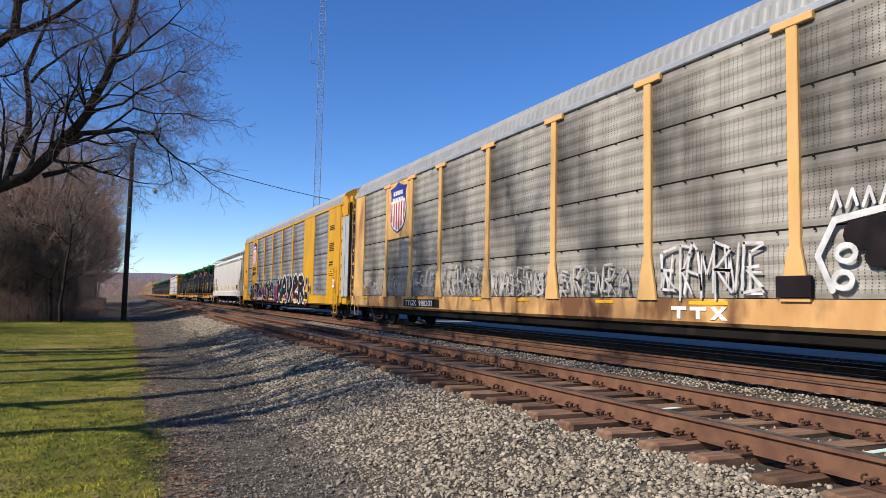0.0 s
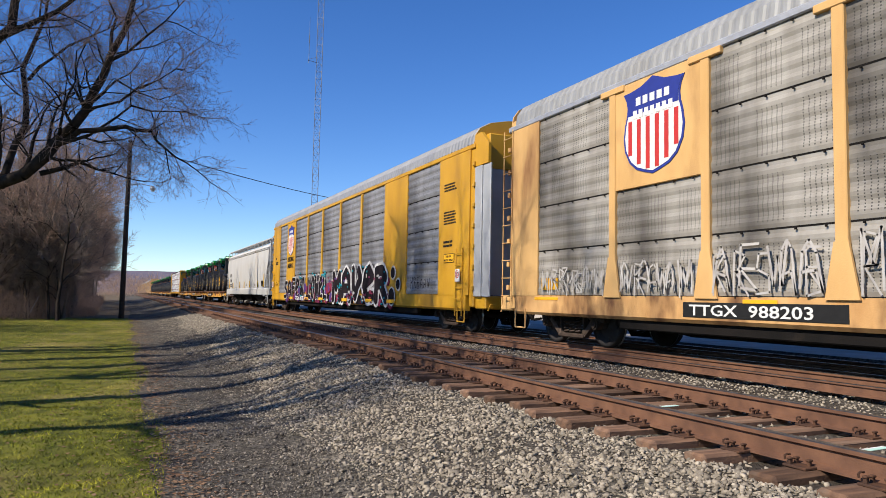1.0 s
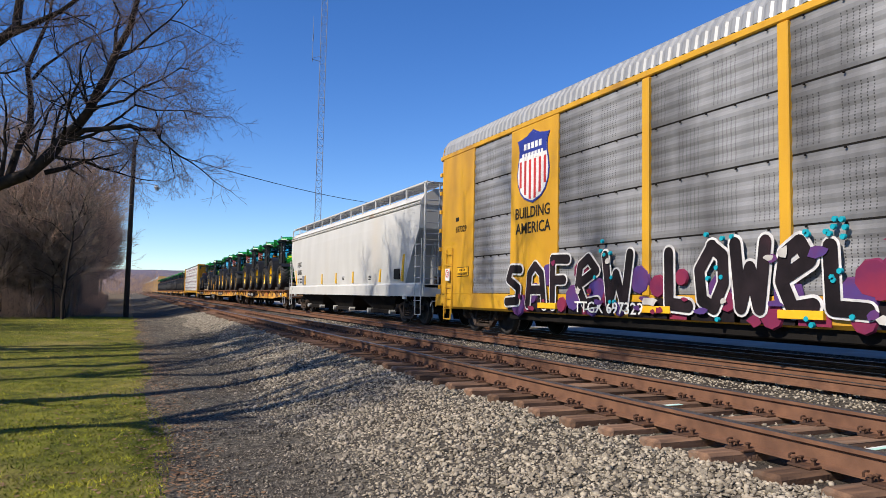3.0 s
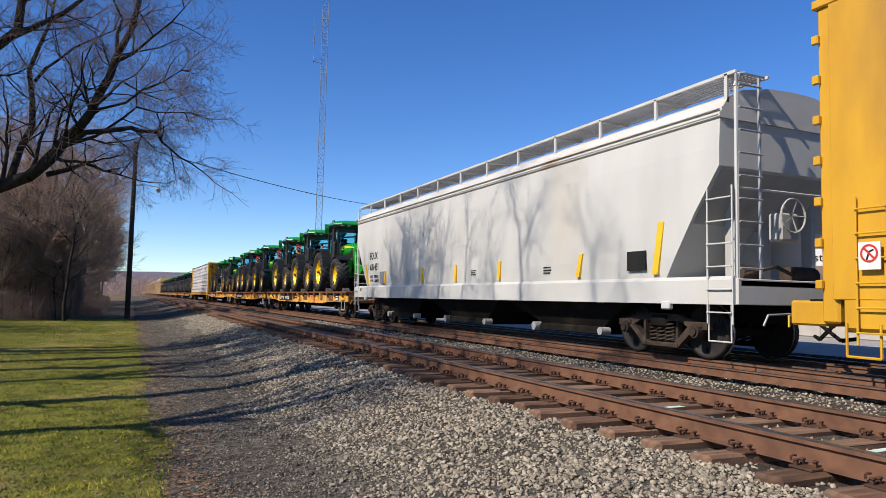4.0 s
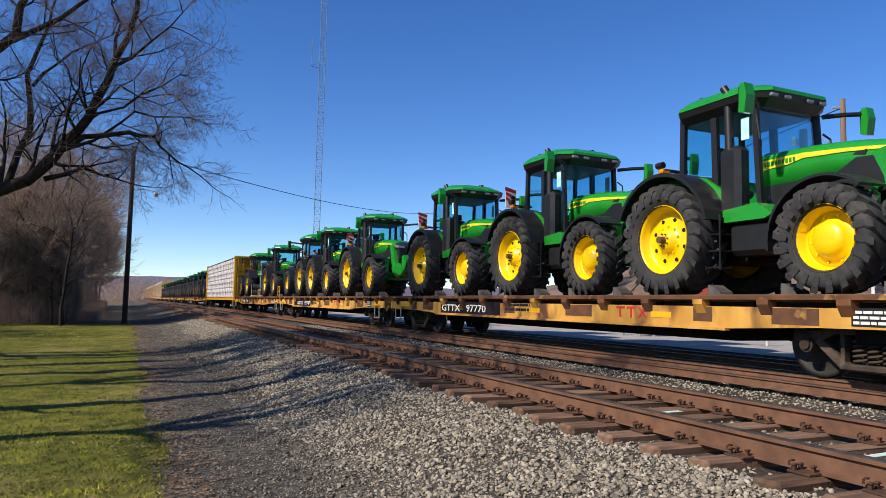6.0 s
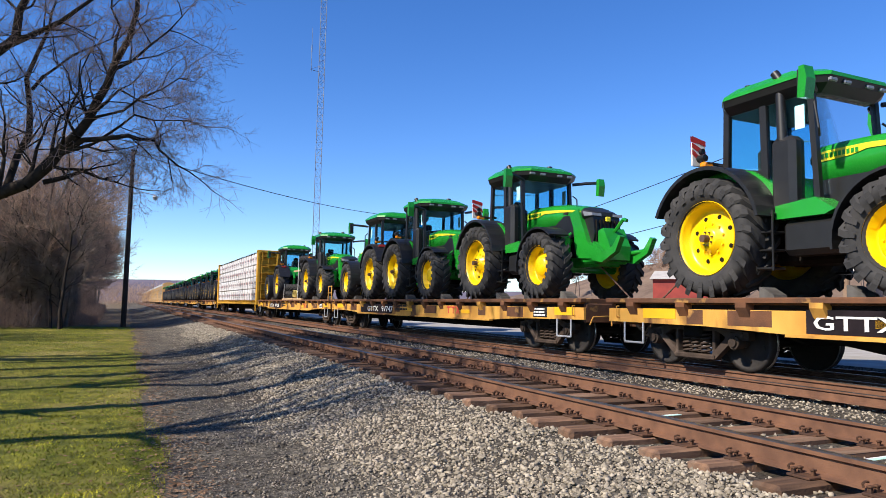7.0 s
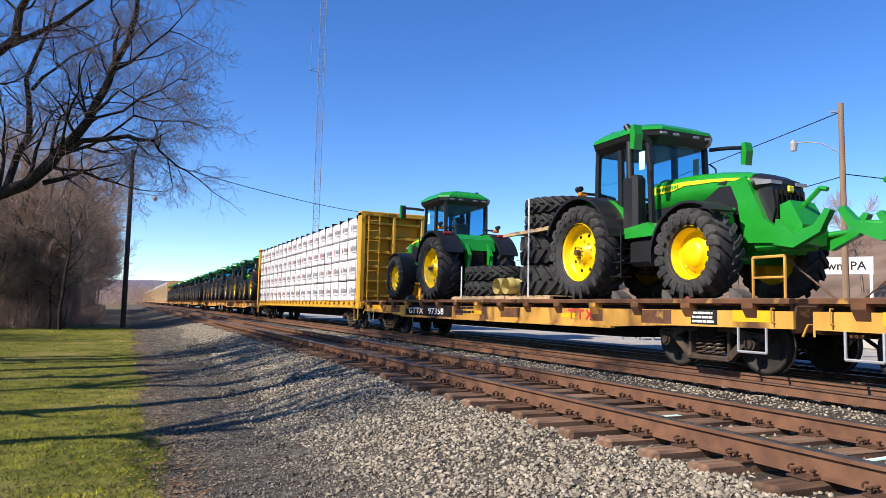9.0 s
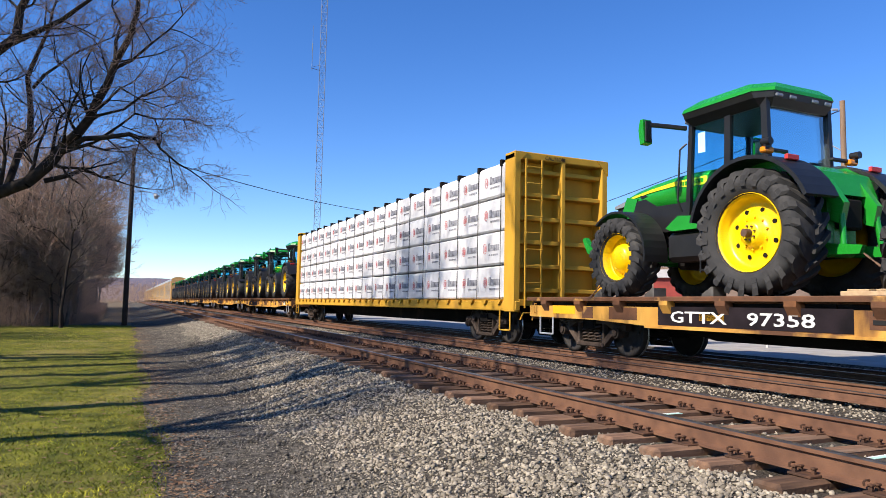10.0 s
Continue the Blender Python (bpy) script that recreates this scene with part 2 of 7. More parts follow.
SCRUB = surface("pale_brown_scrub", (0.34, 0.25, 0.20), (0.17, 0.125, 0.10), 0.5, 0.9)
WOOD_BARK = surface("grey_brown_bark", (0.25, 0.195, 0.16), (0.14, 0.11, 0.09), 2, 0.95)
CHOCK = surface("grey_chock", (0.11, 0.105, 0.098), (0.06, 0.055, 0.05), 5, 0.9)
BANK = surface("wooded_bank", (0.19, 0.135, 0.10), (0.11, 0.078, 0.06), 0.35, 1.0, 0, 0.2, 2.0, (0.24, 0.18, 0.13), 0.12)
BRUSH = surface("brown_brush", (0.46, 0.32, 0.235), (0.28, 0.19, 0.145), 0.8, 0.95, 0, 0, 20, (0.19, 0.135, 0.09), 0.3)
POLE = surface("old_pole_wood", (0.055, 0.042, 0.034), (0.03, 0.025, 0.021), 8, 0.9, 0, 0.01, 30, None, 1, 1, (3, 3, 0.2))
PALE_POLE = surface("tan_pole_wood", (0.25, 0.17, 0.115), (0.18, 0.12, 0.08), 6, 0.85, 0, 0.01, 30, None, 1, 1, (3, 3, 0.2))
GALV = surface("galvanised_steel", (0.42, 0.43, 0.45), (0.33, 0.34, 0.36), 4, 0.5, 0.4)
MASTG = surface("mast_steel", (0.20, 0.22, 0.27), (0.15, 0.17, 0.21), 2, 0.6, 0.2)
CABLE = surface("black_cable", (0.02, 0.02, 0.022), None, 10, 0.7)
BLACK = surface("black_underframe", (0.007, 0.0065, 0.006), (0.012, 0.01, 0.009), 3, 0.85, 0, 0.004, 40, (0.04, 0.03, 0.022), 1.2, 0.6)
TRUCK = surface("dusty_cast_steel", (0.075, 0.053, 0.041), (0.032, 0.025, 0.021), 4, 0.85, 0.1, 0.006, 40, (0.15, 0.11, 0.085), 2, 0.58)
WHEEL = surface("rolled_wheel_steel", (0.028, 0.023, 0.02), (0.017, 0.015, 0.014), 6, 0.7, 0.3, 0.003)
TREAD = surface("bright_wheel_tread", (0.4, 0.39, 0.38), None, 6, 0.3, 0.9)
TAN = surface("faded_tan_paint", (0.60, 0.37, 0.15), (0.52, 0.31, 0.12), 2.5, 0.6, 0, 0.003, 40, (0.22, 0.11, 0.05), 1.0, 0.52, (1, 1, 0.35), 0, 0, 0.2)
TAN_SILL = surface("grimy_tan_paint", (0.60, 0.36, 0.15), (0.42, 0.225, 0.085), 1.8, 0.65, 0, 0.003, 40, (0.14, 0.07, 0.036), 1.4, 0.47, (1, 1, 0.5), 0, 0, 0.16)
GOLD = surface("golden_yellow_paint", (0.55, 0.295, 0.014), (0.46, 0.235, 0.011), 2.0, 0.5, 0, 0.002, 40, (0.25, 0.13, 0.03), 0.8, 0.55, (1, 1, 0.3), 0, 0, 0.25)
SCREEN_A = screen_surface("sooty_screen", (0.37, 0.345, 0.30), (0.25, 0.23, 0.195), (0.075, 0.066, 0.055), 0.53)
SCREEN_B = screen_surface("grey_screen", (0.255, 0.255, 0.26), (0.19, 0.19, 0.195), (0.075, 0.073, 0.075), 0.54)
ROOF_A = surface("galvanised_roof", (0.34, 0.34, 0.325), (0.28, 0.28, 0.265), 3, 0.5, 0.3, 0, 30, (0.26, 0.24, 0.2), 0.5)
ROOF_B = surface("clean_galvanised_roof", (0.30, 0.305, 0.31), (0.245, 0.25, 0.255), 3, 0.5, 0.3)
SILVER = surface("silver_end_door", (0.42, 0.43, 0.44), (0.34, 0.35, 0.36), 2, 0.5, 0.2, 0, 30, (0.2, 0.2, 0.2), 0.7)
WHITE = surface("white_car_paint", (0.51, 0.505, 0.48), (0.45, 0.445, 0.42), 1.2, 0.5, 0, 0.001, 30, (0.48, 0.45, 0.40), 0.55, 0.60, (1, 1, 0.3))
EAVE = surface("rust_stained_white", (0.54, 0.53, 0.50), (0.48, 0.465, 0.435), 1.2, 0.5, 0, 0.001, 30, (0.36, 0.22, 0.12), 0.55, 0.60, (1, 0.6, 2), 0, 0, 0.12)
SLATE = surface("slate_patch_paint", (0.16, 0.17, 0.2), (0.13, 0.14, 0.165), 3, 0.6)
GREY_END = surface("grey_white_paint", (0.40, 0.395, 0.38), (0.33, 0.325, 0.31), 1.5, 0.6, 0, 0.001, 30, (0.2, 0.18, 0.16), 0.8)
RUSTY = surface("rust", (0.20, 0.085, 0.035), (0.12, 0.055, 0.03), 4, 0.9, 0, 0.004)
DECK = surface("rusty_deck_edge", (0.15, 0.068, 0.036), (0.075, 0.042, 0.028), 2.6, 0.85, 0.05, 0.006, 40, (0.36, 0.19, 0.06), 2.6, 0.60, (1, 1, 1), 0, 0, 0.08)
FLAT_Y = surface("worn_yellow_sill", (0.62, 0.345, 0.075), (0.44, 0.215, 0.045), 1.9, 0.7, 0, 0.004, 40, (0.10, 0.048, 0.028), 1.1, 0.525, (1, 1, 0.45), 0, 0, 0.11)
PATCH = surface("fresh_yellow_patch", (0.75, 0.40, 0.01), (0.68, 0.35, 0.01), 4, 0.5)
TAPE = surface("yellow_reflector", (0.80, 0.46, 0.02), (0.74, 0.42, 0.02), 5, 0.4)
INK = surface("black_lettering", (0.02, 0.02, 0.02), None, 10, 0.6)
CHALK = surface("white_lettering", (0.72, 0.71, 0.68), (0.6, 0.59, 0.56), 10, 0.6)
RED = surface("red_paint", (0.5, 0.03, 0.025), (0.42, 0.03, 0.025), 6, 0.5)
BLUE = surface("blue_paint", (0.02, 0.035, 0.24), (0.018, 0.03, 0.2), 6, 0.5)
SPRAY_W = surface("white_spray", (0.62, 0.61, 0.60), (0.38, 0.37, 0.37), 5, 0.7)
SPRAY_G = surface("thin_grey_spray", (0.48, 0.46, 0.43), (0.32, 0.30, 0.28), 3, 0.7)
SPRAY_K = surface("black_spray", (0.006, 0.005, 0.006), (0.02, 0.014, 0.017), 2, 0.85, 0, 0.002, 40, (0.05, 0.022, 0.03), 1.2, 0.62)
SPRAY_R = surface("maroon_spray", (0.22, 0.025, 0.05), (0.13, 0.02, 0.06), 2, 0.6)
SPRAY_V = surface("violet_spray", (0.06, 0.04, 0.17), (0.1, 0.03, 0.1), 2, 0.6)
SPRAY_T = surface("teal_spray", (0.01, 0.3, 0.38), None, 3, 0.6)
GREEN = surface("tractor_green", (0.014, 0.25, 0.024), (0.011, 0.215, 0.02), 3, 0.26)
YELLOW = surface("wheel_yellow", (0.85, 0.56, 0.0), (0.78, 0.5, 0.0), 4, 0.35)
STRIPE = surface("stripe_yellow", (0.82, 0.68, 0.02), None, 4, 0.4)
RUBBER = surface("tyre_rubber", (0.030, 0.030, 0.031), (0.050, 0.048, 0.047), 3, 0.7, 0, 0.003, 40, (0.085, 0.08, 0.074), 1.7, 0.6)
PLASTIC = surface("black_plastic", (0.007, 0.007, 0.0075), (0.011, 0.011, 0.0115), 5, 0.45)
CAB_GLASS = glassy("tinted_cab_glass", (0.42, 0.72, 0.80))
LAMP_GLASS = surface("lamp_lens", (0.22, 0.23, 0.25), None, 8, 0.12)
AMBER = surface("amber_lens", (0.8, 0.25, 0.01), None, 8, 0.2)
SEAT = surface("dark_cab_interior", (0.03, 0.03, 0.032), None, 8, 0.7)
PAPER = surface("white_paper", (0.75, 0.76, 0.78), None, 8, 0.7)
WRAP = surface("white_lumber_wrap", (0.66, 0.655, 0.66), (0.56, 0.555, 0.57), 1.8, 0.42, 0, 0.03, 4, (0.40, 0.40, 0.43), 1.3, 0.56, (1, 1, 1), 0, 0.06)
WRAP_INK = surface("grey_wrap_print", (0.13, 0.13, 0.15), (0.34, 0.34, 0.36), 6, 0.5)
WRAP_RED = surface("red_wrap_print", (0.45, 0.10, 0.10), (0.5, 0.25, 0.25), 6, 0.5)
LUMBER_Y = surface("ochre_car_paint", (0.56, 0.31, 0.035), (0.47, 0.25, 0.03), 2, 0.6, 0, 0.003, 40, (0.24, 0.12, 0.04), 0.8, 0.6, (1, 1, 0.4))
PALLET = surface("raw_pallet_wood", (0.48, 0.34, 0.2), (0.38, 0.26, 0.15), 4, 0.8, 0, 0.004, 40, None, 1, 1, (0.4, 4, 4))
CHAIN = surface("rusty_chain", (0.16, 0.09, 0.055), (0.09, 0.055, 0.04), 12, 0.7, 0.4)
WRAPPED = surface("yellow_under_film", (0.60, 0.48, 0.14), (0.48, 0.40, 0.17), 6, 0.35, 0, 0.01, 12)
STRAP = surface("white_strap", (0.6, 0.6, 0.58), None, 8, 0.6)
HILL = surface("hazy_wooded_ridge", (0.155, 0.135, 0.165), (0.12, 0.105, 0.135), 0.02, 1.0)
PLATFORM = surface("yellow_platform_wall", (0.72, 0.5, 0.16), (0.64, 0.43, 0.13), 1, 0.7)
CONCRETE = surface("concrete", (0.42, 0.40, 0.37), (0.34, 0.32, 0.3), 2, 0.9, 0, 0.006)
RUSTY_RED = surface("faded_red_wall", (0.26, 0.05, 0.04), (0.19, 0.04, 0.035), 1.5, 0.8)
GREEN_ROOF = surface("pale_green_roof", (0.12, 0.26, 0.19), (0.09, 0.2, 0.15), 2, 0.6)
SIGN_W = surface("white_sign", (0.62, 0.62, 0.6), None, 4, 0.6)

# ---- ground and tracks ----
def bed_height(x, y=0.0):
    """The ground's height across the line: path, ballast shoulder, two track beds, gravel lot."""
    pts = ((-400, -0.9), (-60, -0.8), (-9, -0.72), (0.35, -0.72), (0.9, -0.70), (1.7, -0.66), (2.5, -0.52), (3.3, -0.33), (3.8, -0.25),
           (6.5, -0.235), (7.5, -0.27), (8.5, -0.235), (11.7, -0.235), (12.0, -0.19), (12.15, -0.01), (26, -0.03), (36, -0.3), (60, -0.6), (900, -0.9))
    for (a, p), (b, q) in zip(pts, pts[1:]):
        if a <= x <= b:
            s = (x - a) / (b - a)
            return p + (q - p) * s
    return pts[0][1] if x < 0 else pts[-1][1]


def ground_at(x, y):
    """The ground's height with its small unevenness."""
    rough = 0.035 if -1 < x < 4.0 else 0.012
    h = noise.noise((x * 0.9, y * 0.9, 0.0)) * rough * 1.3 + noise.noise((x * 3.1, y * 3.1, 5.0)) * rough * 0.5
    return bed_height(x) + (h if y < 130 and -12 < x < 11.9 else 0)


def build_ground():
    xs = np.unique(np.concatenate([[-900, -400, -150, -60, -30, -15], np.arange(-9, 15, 0.15), [18, 21, 25, 40, 60, 100, 300, 900]]))
    ys = np.unique(np.concatenate([[-60, -20, -8], np.arange(-4, 40, 0.3), np.arange(40, 120, 2.0), [150, 200, 300, 500, 900, 1500, 3000]]))
    co = np.empty((len(ys), len(xs), 3))
    for i, y in enumerate(ys):
        for j, x in enumerate(xs):
            co[i, j] = x, y, ground_at(x, y)
    ny, nx = len(ys), len(xs)
    k = (np.arange(ny - 1)[:, None] * nx + np.arange(nx - 1)[None]).ravel()
    faces = np.stack([k, k + 1, k + 1 + nx, k + nx], axis=1)
    mid = (xs[:-1] + xs[1:]) / 2
    ymid = (ys[:-1] + ys[1:]) / 2
    gx, gy = np.meshgrid(mid, ymid)
    edge = 0.33 + 0.07 * np.sin(gy * 0.9) + 0.05 * np.sin(gy * 2.3 + 1)
    idx = np.where(gx < edge, np.where(gy > 48, 2, 1), np.where(gx < 12.1, 0, np.where(gx < 34, 3, 2)))
    me = quads("ground", co.reshape(-1, 3), faces, [BALLAST, TURF, SOIL, LOT], idx.ravel().astype(np.int32))
    me.polygons.foreach_set("use_smooth", np.ones(len(faces), dtype=bool))
    tagged(new("ground", me), "mown lawn, gravel path, ballast shoulder and pale paved lot", "", "", "structure")


build_ground()


def rail_mesh():
    """A flat-bottomed rail 800 m long: foot, web, head."""
    s = Shape()
    prof = [(-0.075, -0.175), (0.075, -0.175), (0.075, -0.162), (0.012, -0.145), (0.010, -0.048), (0.036, -0.036), (0.037, -0.008),
            (0.028, 0.0), (-0.028, 0.0), (-0.037, -0.008), (-0.036, -0.036), (-0.010, -0.048), (-0.012, -0.145), (-0.075, -0.162)]
    ys = list(range(-24, 60, 12)) + [60, 120, 240, 480, 900]
    rings = [[(x, y, z) for x, z in prof] for y in ys]
    s.loft(rings)
    for i, f in enumerate(s.f):
        zs = [s.v[k][2] for k in f]
        if len(f) == 4 and min(zs) >= -0.0081:
            s.m[i] = 1
    return s.mesh("rail", [RAIL, HEAD])


def tie_mesh(seed):
    r = random.Random(seed)
    s = Shape().box(-1.3, 1.3, -0.115, 0.115, -0.18, 0.0, 0, 0.018)
    s.v = [(x + r.uniform(-0.015, 0.015), y + r.uniform(-0.012, 0.012), z + r.uniform(-0.008, 0.004)) for x, y, z in s.v]
    return s.mesh("tie", TIE)


def plate_mesh():
    """A tie plate with its spikes and a rail anchor."""
    s = Shape().box(-0.19, 0.19, -0.09, 0.09, -0.178, -0.16, 0, 0.004)
    for x, y in ((-0.1, -0.05), (-0.1, 0.05), (0.1, -0.05), (0.1, 0.05), (-0.16, 0.05), (0.16, -0.05)):
        s.box(x - 0.011, x + 0.011, y - 0.011, y + 0.011, -0.165, -0.125, 0)
        s.box(x - 0.02, x + 0.02, y - 0.016, y + 0.016, -0.13, -0.115, 0, 0.004)
    s.tube([(-0.11, 0.13, -0.15), (-0.115, 0.13, -0.125), (-0.09, 0.13, -0.115), (-0.06, 0.13, -0.12)], 0.008, 5)
    s.tube([(0.11, 0.13, -0.15), (0.115, 0.13, -0.125), (0.09, 0.13, -0.115), (0.06, 0.13, -0.12)], 0.008, 5)
    return s.mesh("tie_plate", PLATE)


def build_track(name, cx, label, near_end):
    track = tagged(new(name), label, "", "", "structure")
    rm = rail_mesh()
    for side in (-0.755, 0.755):
        part("rail", rm, None, track, "", pose(cx + side, 0, 0))
    # bolted joint bars on the rails
    jb = Shape().box(-0.028, -0.012, -0.45, 0.45, -0.135, -0.05, 0, 0.006)
    for i in range(6):
        jb.cyl((-0.045, -0.37 + i * 0.148, -0.095), (-0.02, -0.37 + i * 0.148, -0.095), 0.017, n=6)
    jm = jb.mesh("joint_bar", RAIL)
    for side, y in ((-0.755, 16.4), (0.755, 10.9), (-0.755, 28.3), (0.755, 22.8)):
        part("joint_bar", jm, None, track, "", pose(cx + side, y, 0))
    kinds = [tie_mesh(k) for k in range(5)]
    pm = plate_mesh()
    rnd = random.Random(cx)
    y, k = near_end, 0
    while k < 135:
        part("tie", kinds[k % 5], None, track, "", pose(cx + rnd.uniform(-0.06, 0.06), y, -0.177 + rnd.uniform(-0.006, 0.004), 0, 0, rnd.uniform(-1.6, 1.6)))
        if k < 80:
            for side in (-0.755, 0.755):
                part("tie_plate", pm, None, track, "", pose(cx + side, y, 0))
        y += 0.53 + rnd.uniform(-0.03, 0.03)
        k += 1
    far = Shape()
    while y < 260:
        far.box(cx - 1.3, cx + 1.3, y - 0.115, y + 0.115, -0.3, -0.178)
        y += 0.53
    tagged(part("far_ties", far, TIE, track, fix=False), "", "", "", "stuff")
    return track


track_near = build_track("track_near", NEAR_X, "empty rusty railway track on dark wooden ties", -4.1)
track_far = build_track("track_far", TRAIN_X, "railway track under the moving train", -3.3)

def build_loose_rails():
    """Spare rails lying along the train's track, on the tie ends and between the rails."""
    sec = [(-0.065, 0.0), (0.065, 0.0), (0.065, 0.011), (0.011, 0.026), (0.009, 0.105), (0.032, 0.115), (0.033, 0.134), (0.026, 0.14),
           (-0.026, 0.14), (-0.033, 0.134), (-0.032, 0.115), (-0.009, 0.105), (-0.011, 0.026), (-0.065, 0.011)]
    for x, z, end in ((8.27, -0.177, 130), (9.72, -0.177, 130), (11.62, -0.17, 130)):
        s = Shape()
        ys = [-20, -8, 0, 8, 16, 24, 34, 50, 80, end]
        s.loft([[(a + 0.02 * math.sin(y * 0.21), y, b) for a, b in sec] for y in ys])
        for i, f in enumerate(s.f):
            if len(f) == 4 and min(s.v[k][2] for k in f) >= 0.1335:
                s.m[i] = 1
        ob = thing("loose_rail", "spare rusty rail lying along the track", "rail", "loose rails by the track", pose(x, 0, z))
        part("rail_bar", s, [RAIL, HEAD], ob)


build_loose_rails()

mark = Shape().box(-0.16, 0.16, -0.022, 0.022, 0, 0.006, 0, 0.002).box(-0.16, 0.16, 0.026, 0.045, 0, 0.006, 1, 0.002)
mark_me = mark.mesh("paint_mark", [surface("mint_paint", (0.45, 0.7, 0.6)), CHALK])
for x, y in ((5.24, 5.72), (5.3, 3.52)):
    part("paint_mark", mark_me, None, track_near, "pale green and white survey mark", pose(x, y, -0.168, 0, 0, 4))


def stone_meshes(count):
    out = []
    for k in range(count):
        r = random.Random(900 + k)
        bm = bmesh.new()
        sc = (r.uniform(0.85, 1.35), r.uniform(0.7, 1.1), r.uniform(0.55, 0.9))
        for i in range(9):
            d = Vector((r.gauss(0, 1), r.gauss(0, 1), r.gauss(0, 1))).normalized()
            bm.verts.new(Vector((d.x * sc[0], d.y * sc[1], d.z * sc[2])) * 1.15)
        hull = bmesh.ops.convex_hull(bm, input=bm.verts)
        bmesh.ops.delete(bm, geom=hull["geom_interior"], context="VERTS")
        bmesh.ops.triangulate(bm, faces=bm.faces)
        bmesh.ops.recalc_face_normals(bm, faces=bm.faces)
        me = bpy.data.meshes.new("stone")
        bm.to_mesh(me)
        bm.free()
        me.materials.append(STONE)
        out.append(me)
    return out


def joined_stones(name, spots, shapes, label, mat_):
    """Many small stones in one mesh. spots: x, y, z, size."""
    data = []
    for me in shapes:
        co = np.empty(len(me.vertices) * 3)
        me.vertices.foreach_get("co", co)
        data.append((co.reshape(-1, 3), np.array([p.vertices[:] for p in me.polygons])))
    rng = np.random.default_rng(5)
    allco, allf, base = [], [], 0
    for x, y, z, size in spots:
        co, f = data[rng.integers(len(data))]
        a, b = rng.uniform(0, 6.28), rng.uniform(-0.5, 0.5)
        ca, sa, cb, sb = math.cos(a), math.sin(a), math.cos(b), math.sin(b)
        rot = np.array([[ca, -sa, 0], [sa, ca, 0], [0, 0, 1]]) @ np.array([[1, 0, 0], [0, cb, -sb], [0, sb, cb]])
        allco.append(co @ rot.T * size + (x, y, z))
        allf.append(f + base)
        base += len(co)
    me = quads(name, np.concatenate(allco), np.concatenate(allf), mat_)
    return tagged(new(name, me), label, "gravel", "", "stuff")


def build_stones():
    shapes = stone_meshes(14)
    rng = np.random.default_rng(11)
    spots = []
    # shoulder and slope towards the camera, thinner on the trodden path
    for _ in range(92000):
        y = 1.8 + 40 * rng.random() ** 2.3
        x = rng.uniform(0.45, 3.95)
        if rng.random() > (0.8 if x < 1.9 else 1.0):
            continue
        size = min(0.028, 0.0082 + 0.0052 * rng.exponential()) * (0.6 if x < 1.5 else 0.85 if x < 2.1 else 1.0) * (1 + 0.016 * y)
        spots.append((x, y, ground_at(x, y) + size * 0.25, size))
    for _ in range(24000):
        y, x = rng.uniform(-4, 2.1), rng.uniform(0.45, 3.95)
        size = rng.uniform(0.012, 0.027) * (0.55 if x < 1.5 else 1.0)
        spots.append((x, y, ground_at(x, y) + size * 0.25, size))
    # between the rails and between the tracks
    for _ in range(30000):
        y = -3 + 36 * rng.random() ** 1.5
        x = rng.uniform(3.9, 9.0)
        if min(abs(x - NEAR_X + 0.755), abs(x - NEAR_X - 0.755), abs(x - TRAIN_X + 0.755)) < 0.1:
            continue
        if 3.85 < x < 6.4 and rng.random() < 0.45:
            continue
        size = rng.uniform(0.012, 0.026)
        spots.append((x, y, ground_at(x, y) + size * 0.2, size))
    def trodden(x, y):
        return x < 1.75 + 0.7 * noise.noise((x * 0.7, y * 0.35, 2.0)) + min(0.8, max(0, y - 9) * 0.09)
    joined_stones("crushed_stones", [p for p in spots if not trodden(p[0], p[1])], shapes, "loose grey crushed stone on the track shoulder", STONE)
    joined_stones("path_gravel", [p for p in spots if trodden(p[0], p[1])], shapes, "dark trodden gravel of the path", PATH_STONE)
    # the largest stones next to the camera, singly
    pile = tagged(new("ballast_shoulder"), "grey crushed stone ballast beside the tie ends", "", "", "structure")
    for k in range(280):
        y = 2.2 + 4.5 * rng.random() ** 1.4
        x = rng.uniform(1.6, 3.9)
        size = rng.uniform(0.024, 0.036)
        ob = part("stone", shapes[k % 14], None, pile, "", pose(x, y, ground_at(x, y) + size * 0.35, rng.uniform(-25, 25), rng.uniform(-25, 25), rng.uniform(0, 360)))
        ob.scale = (size, size, size)


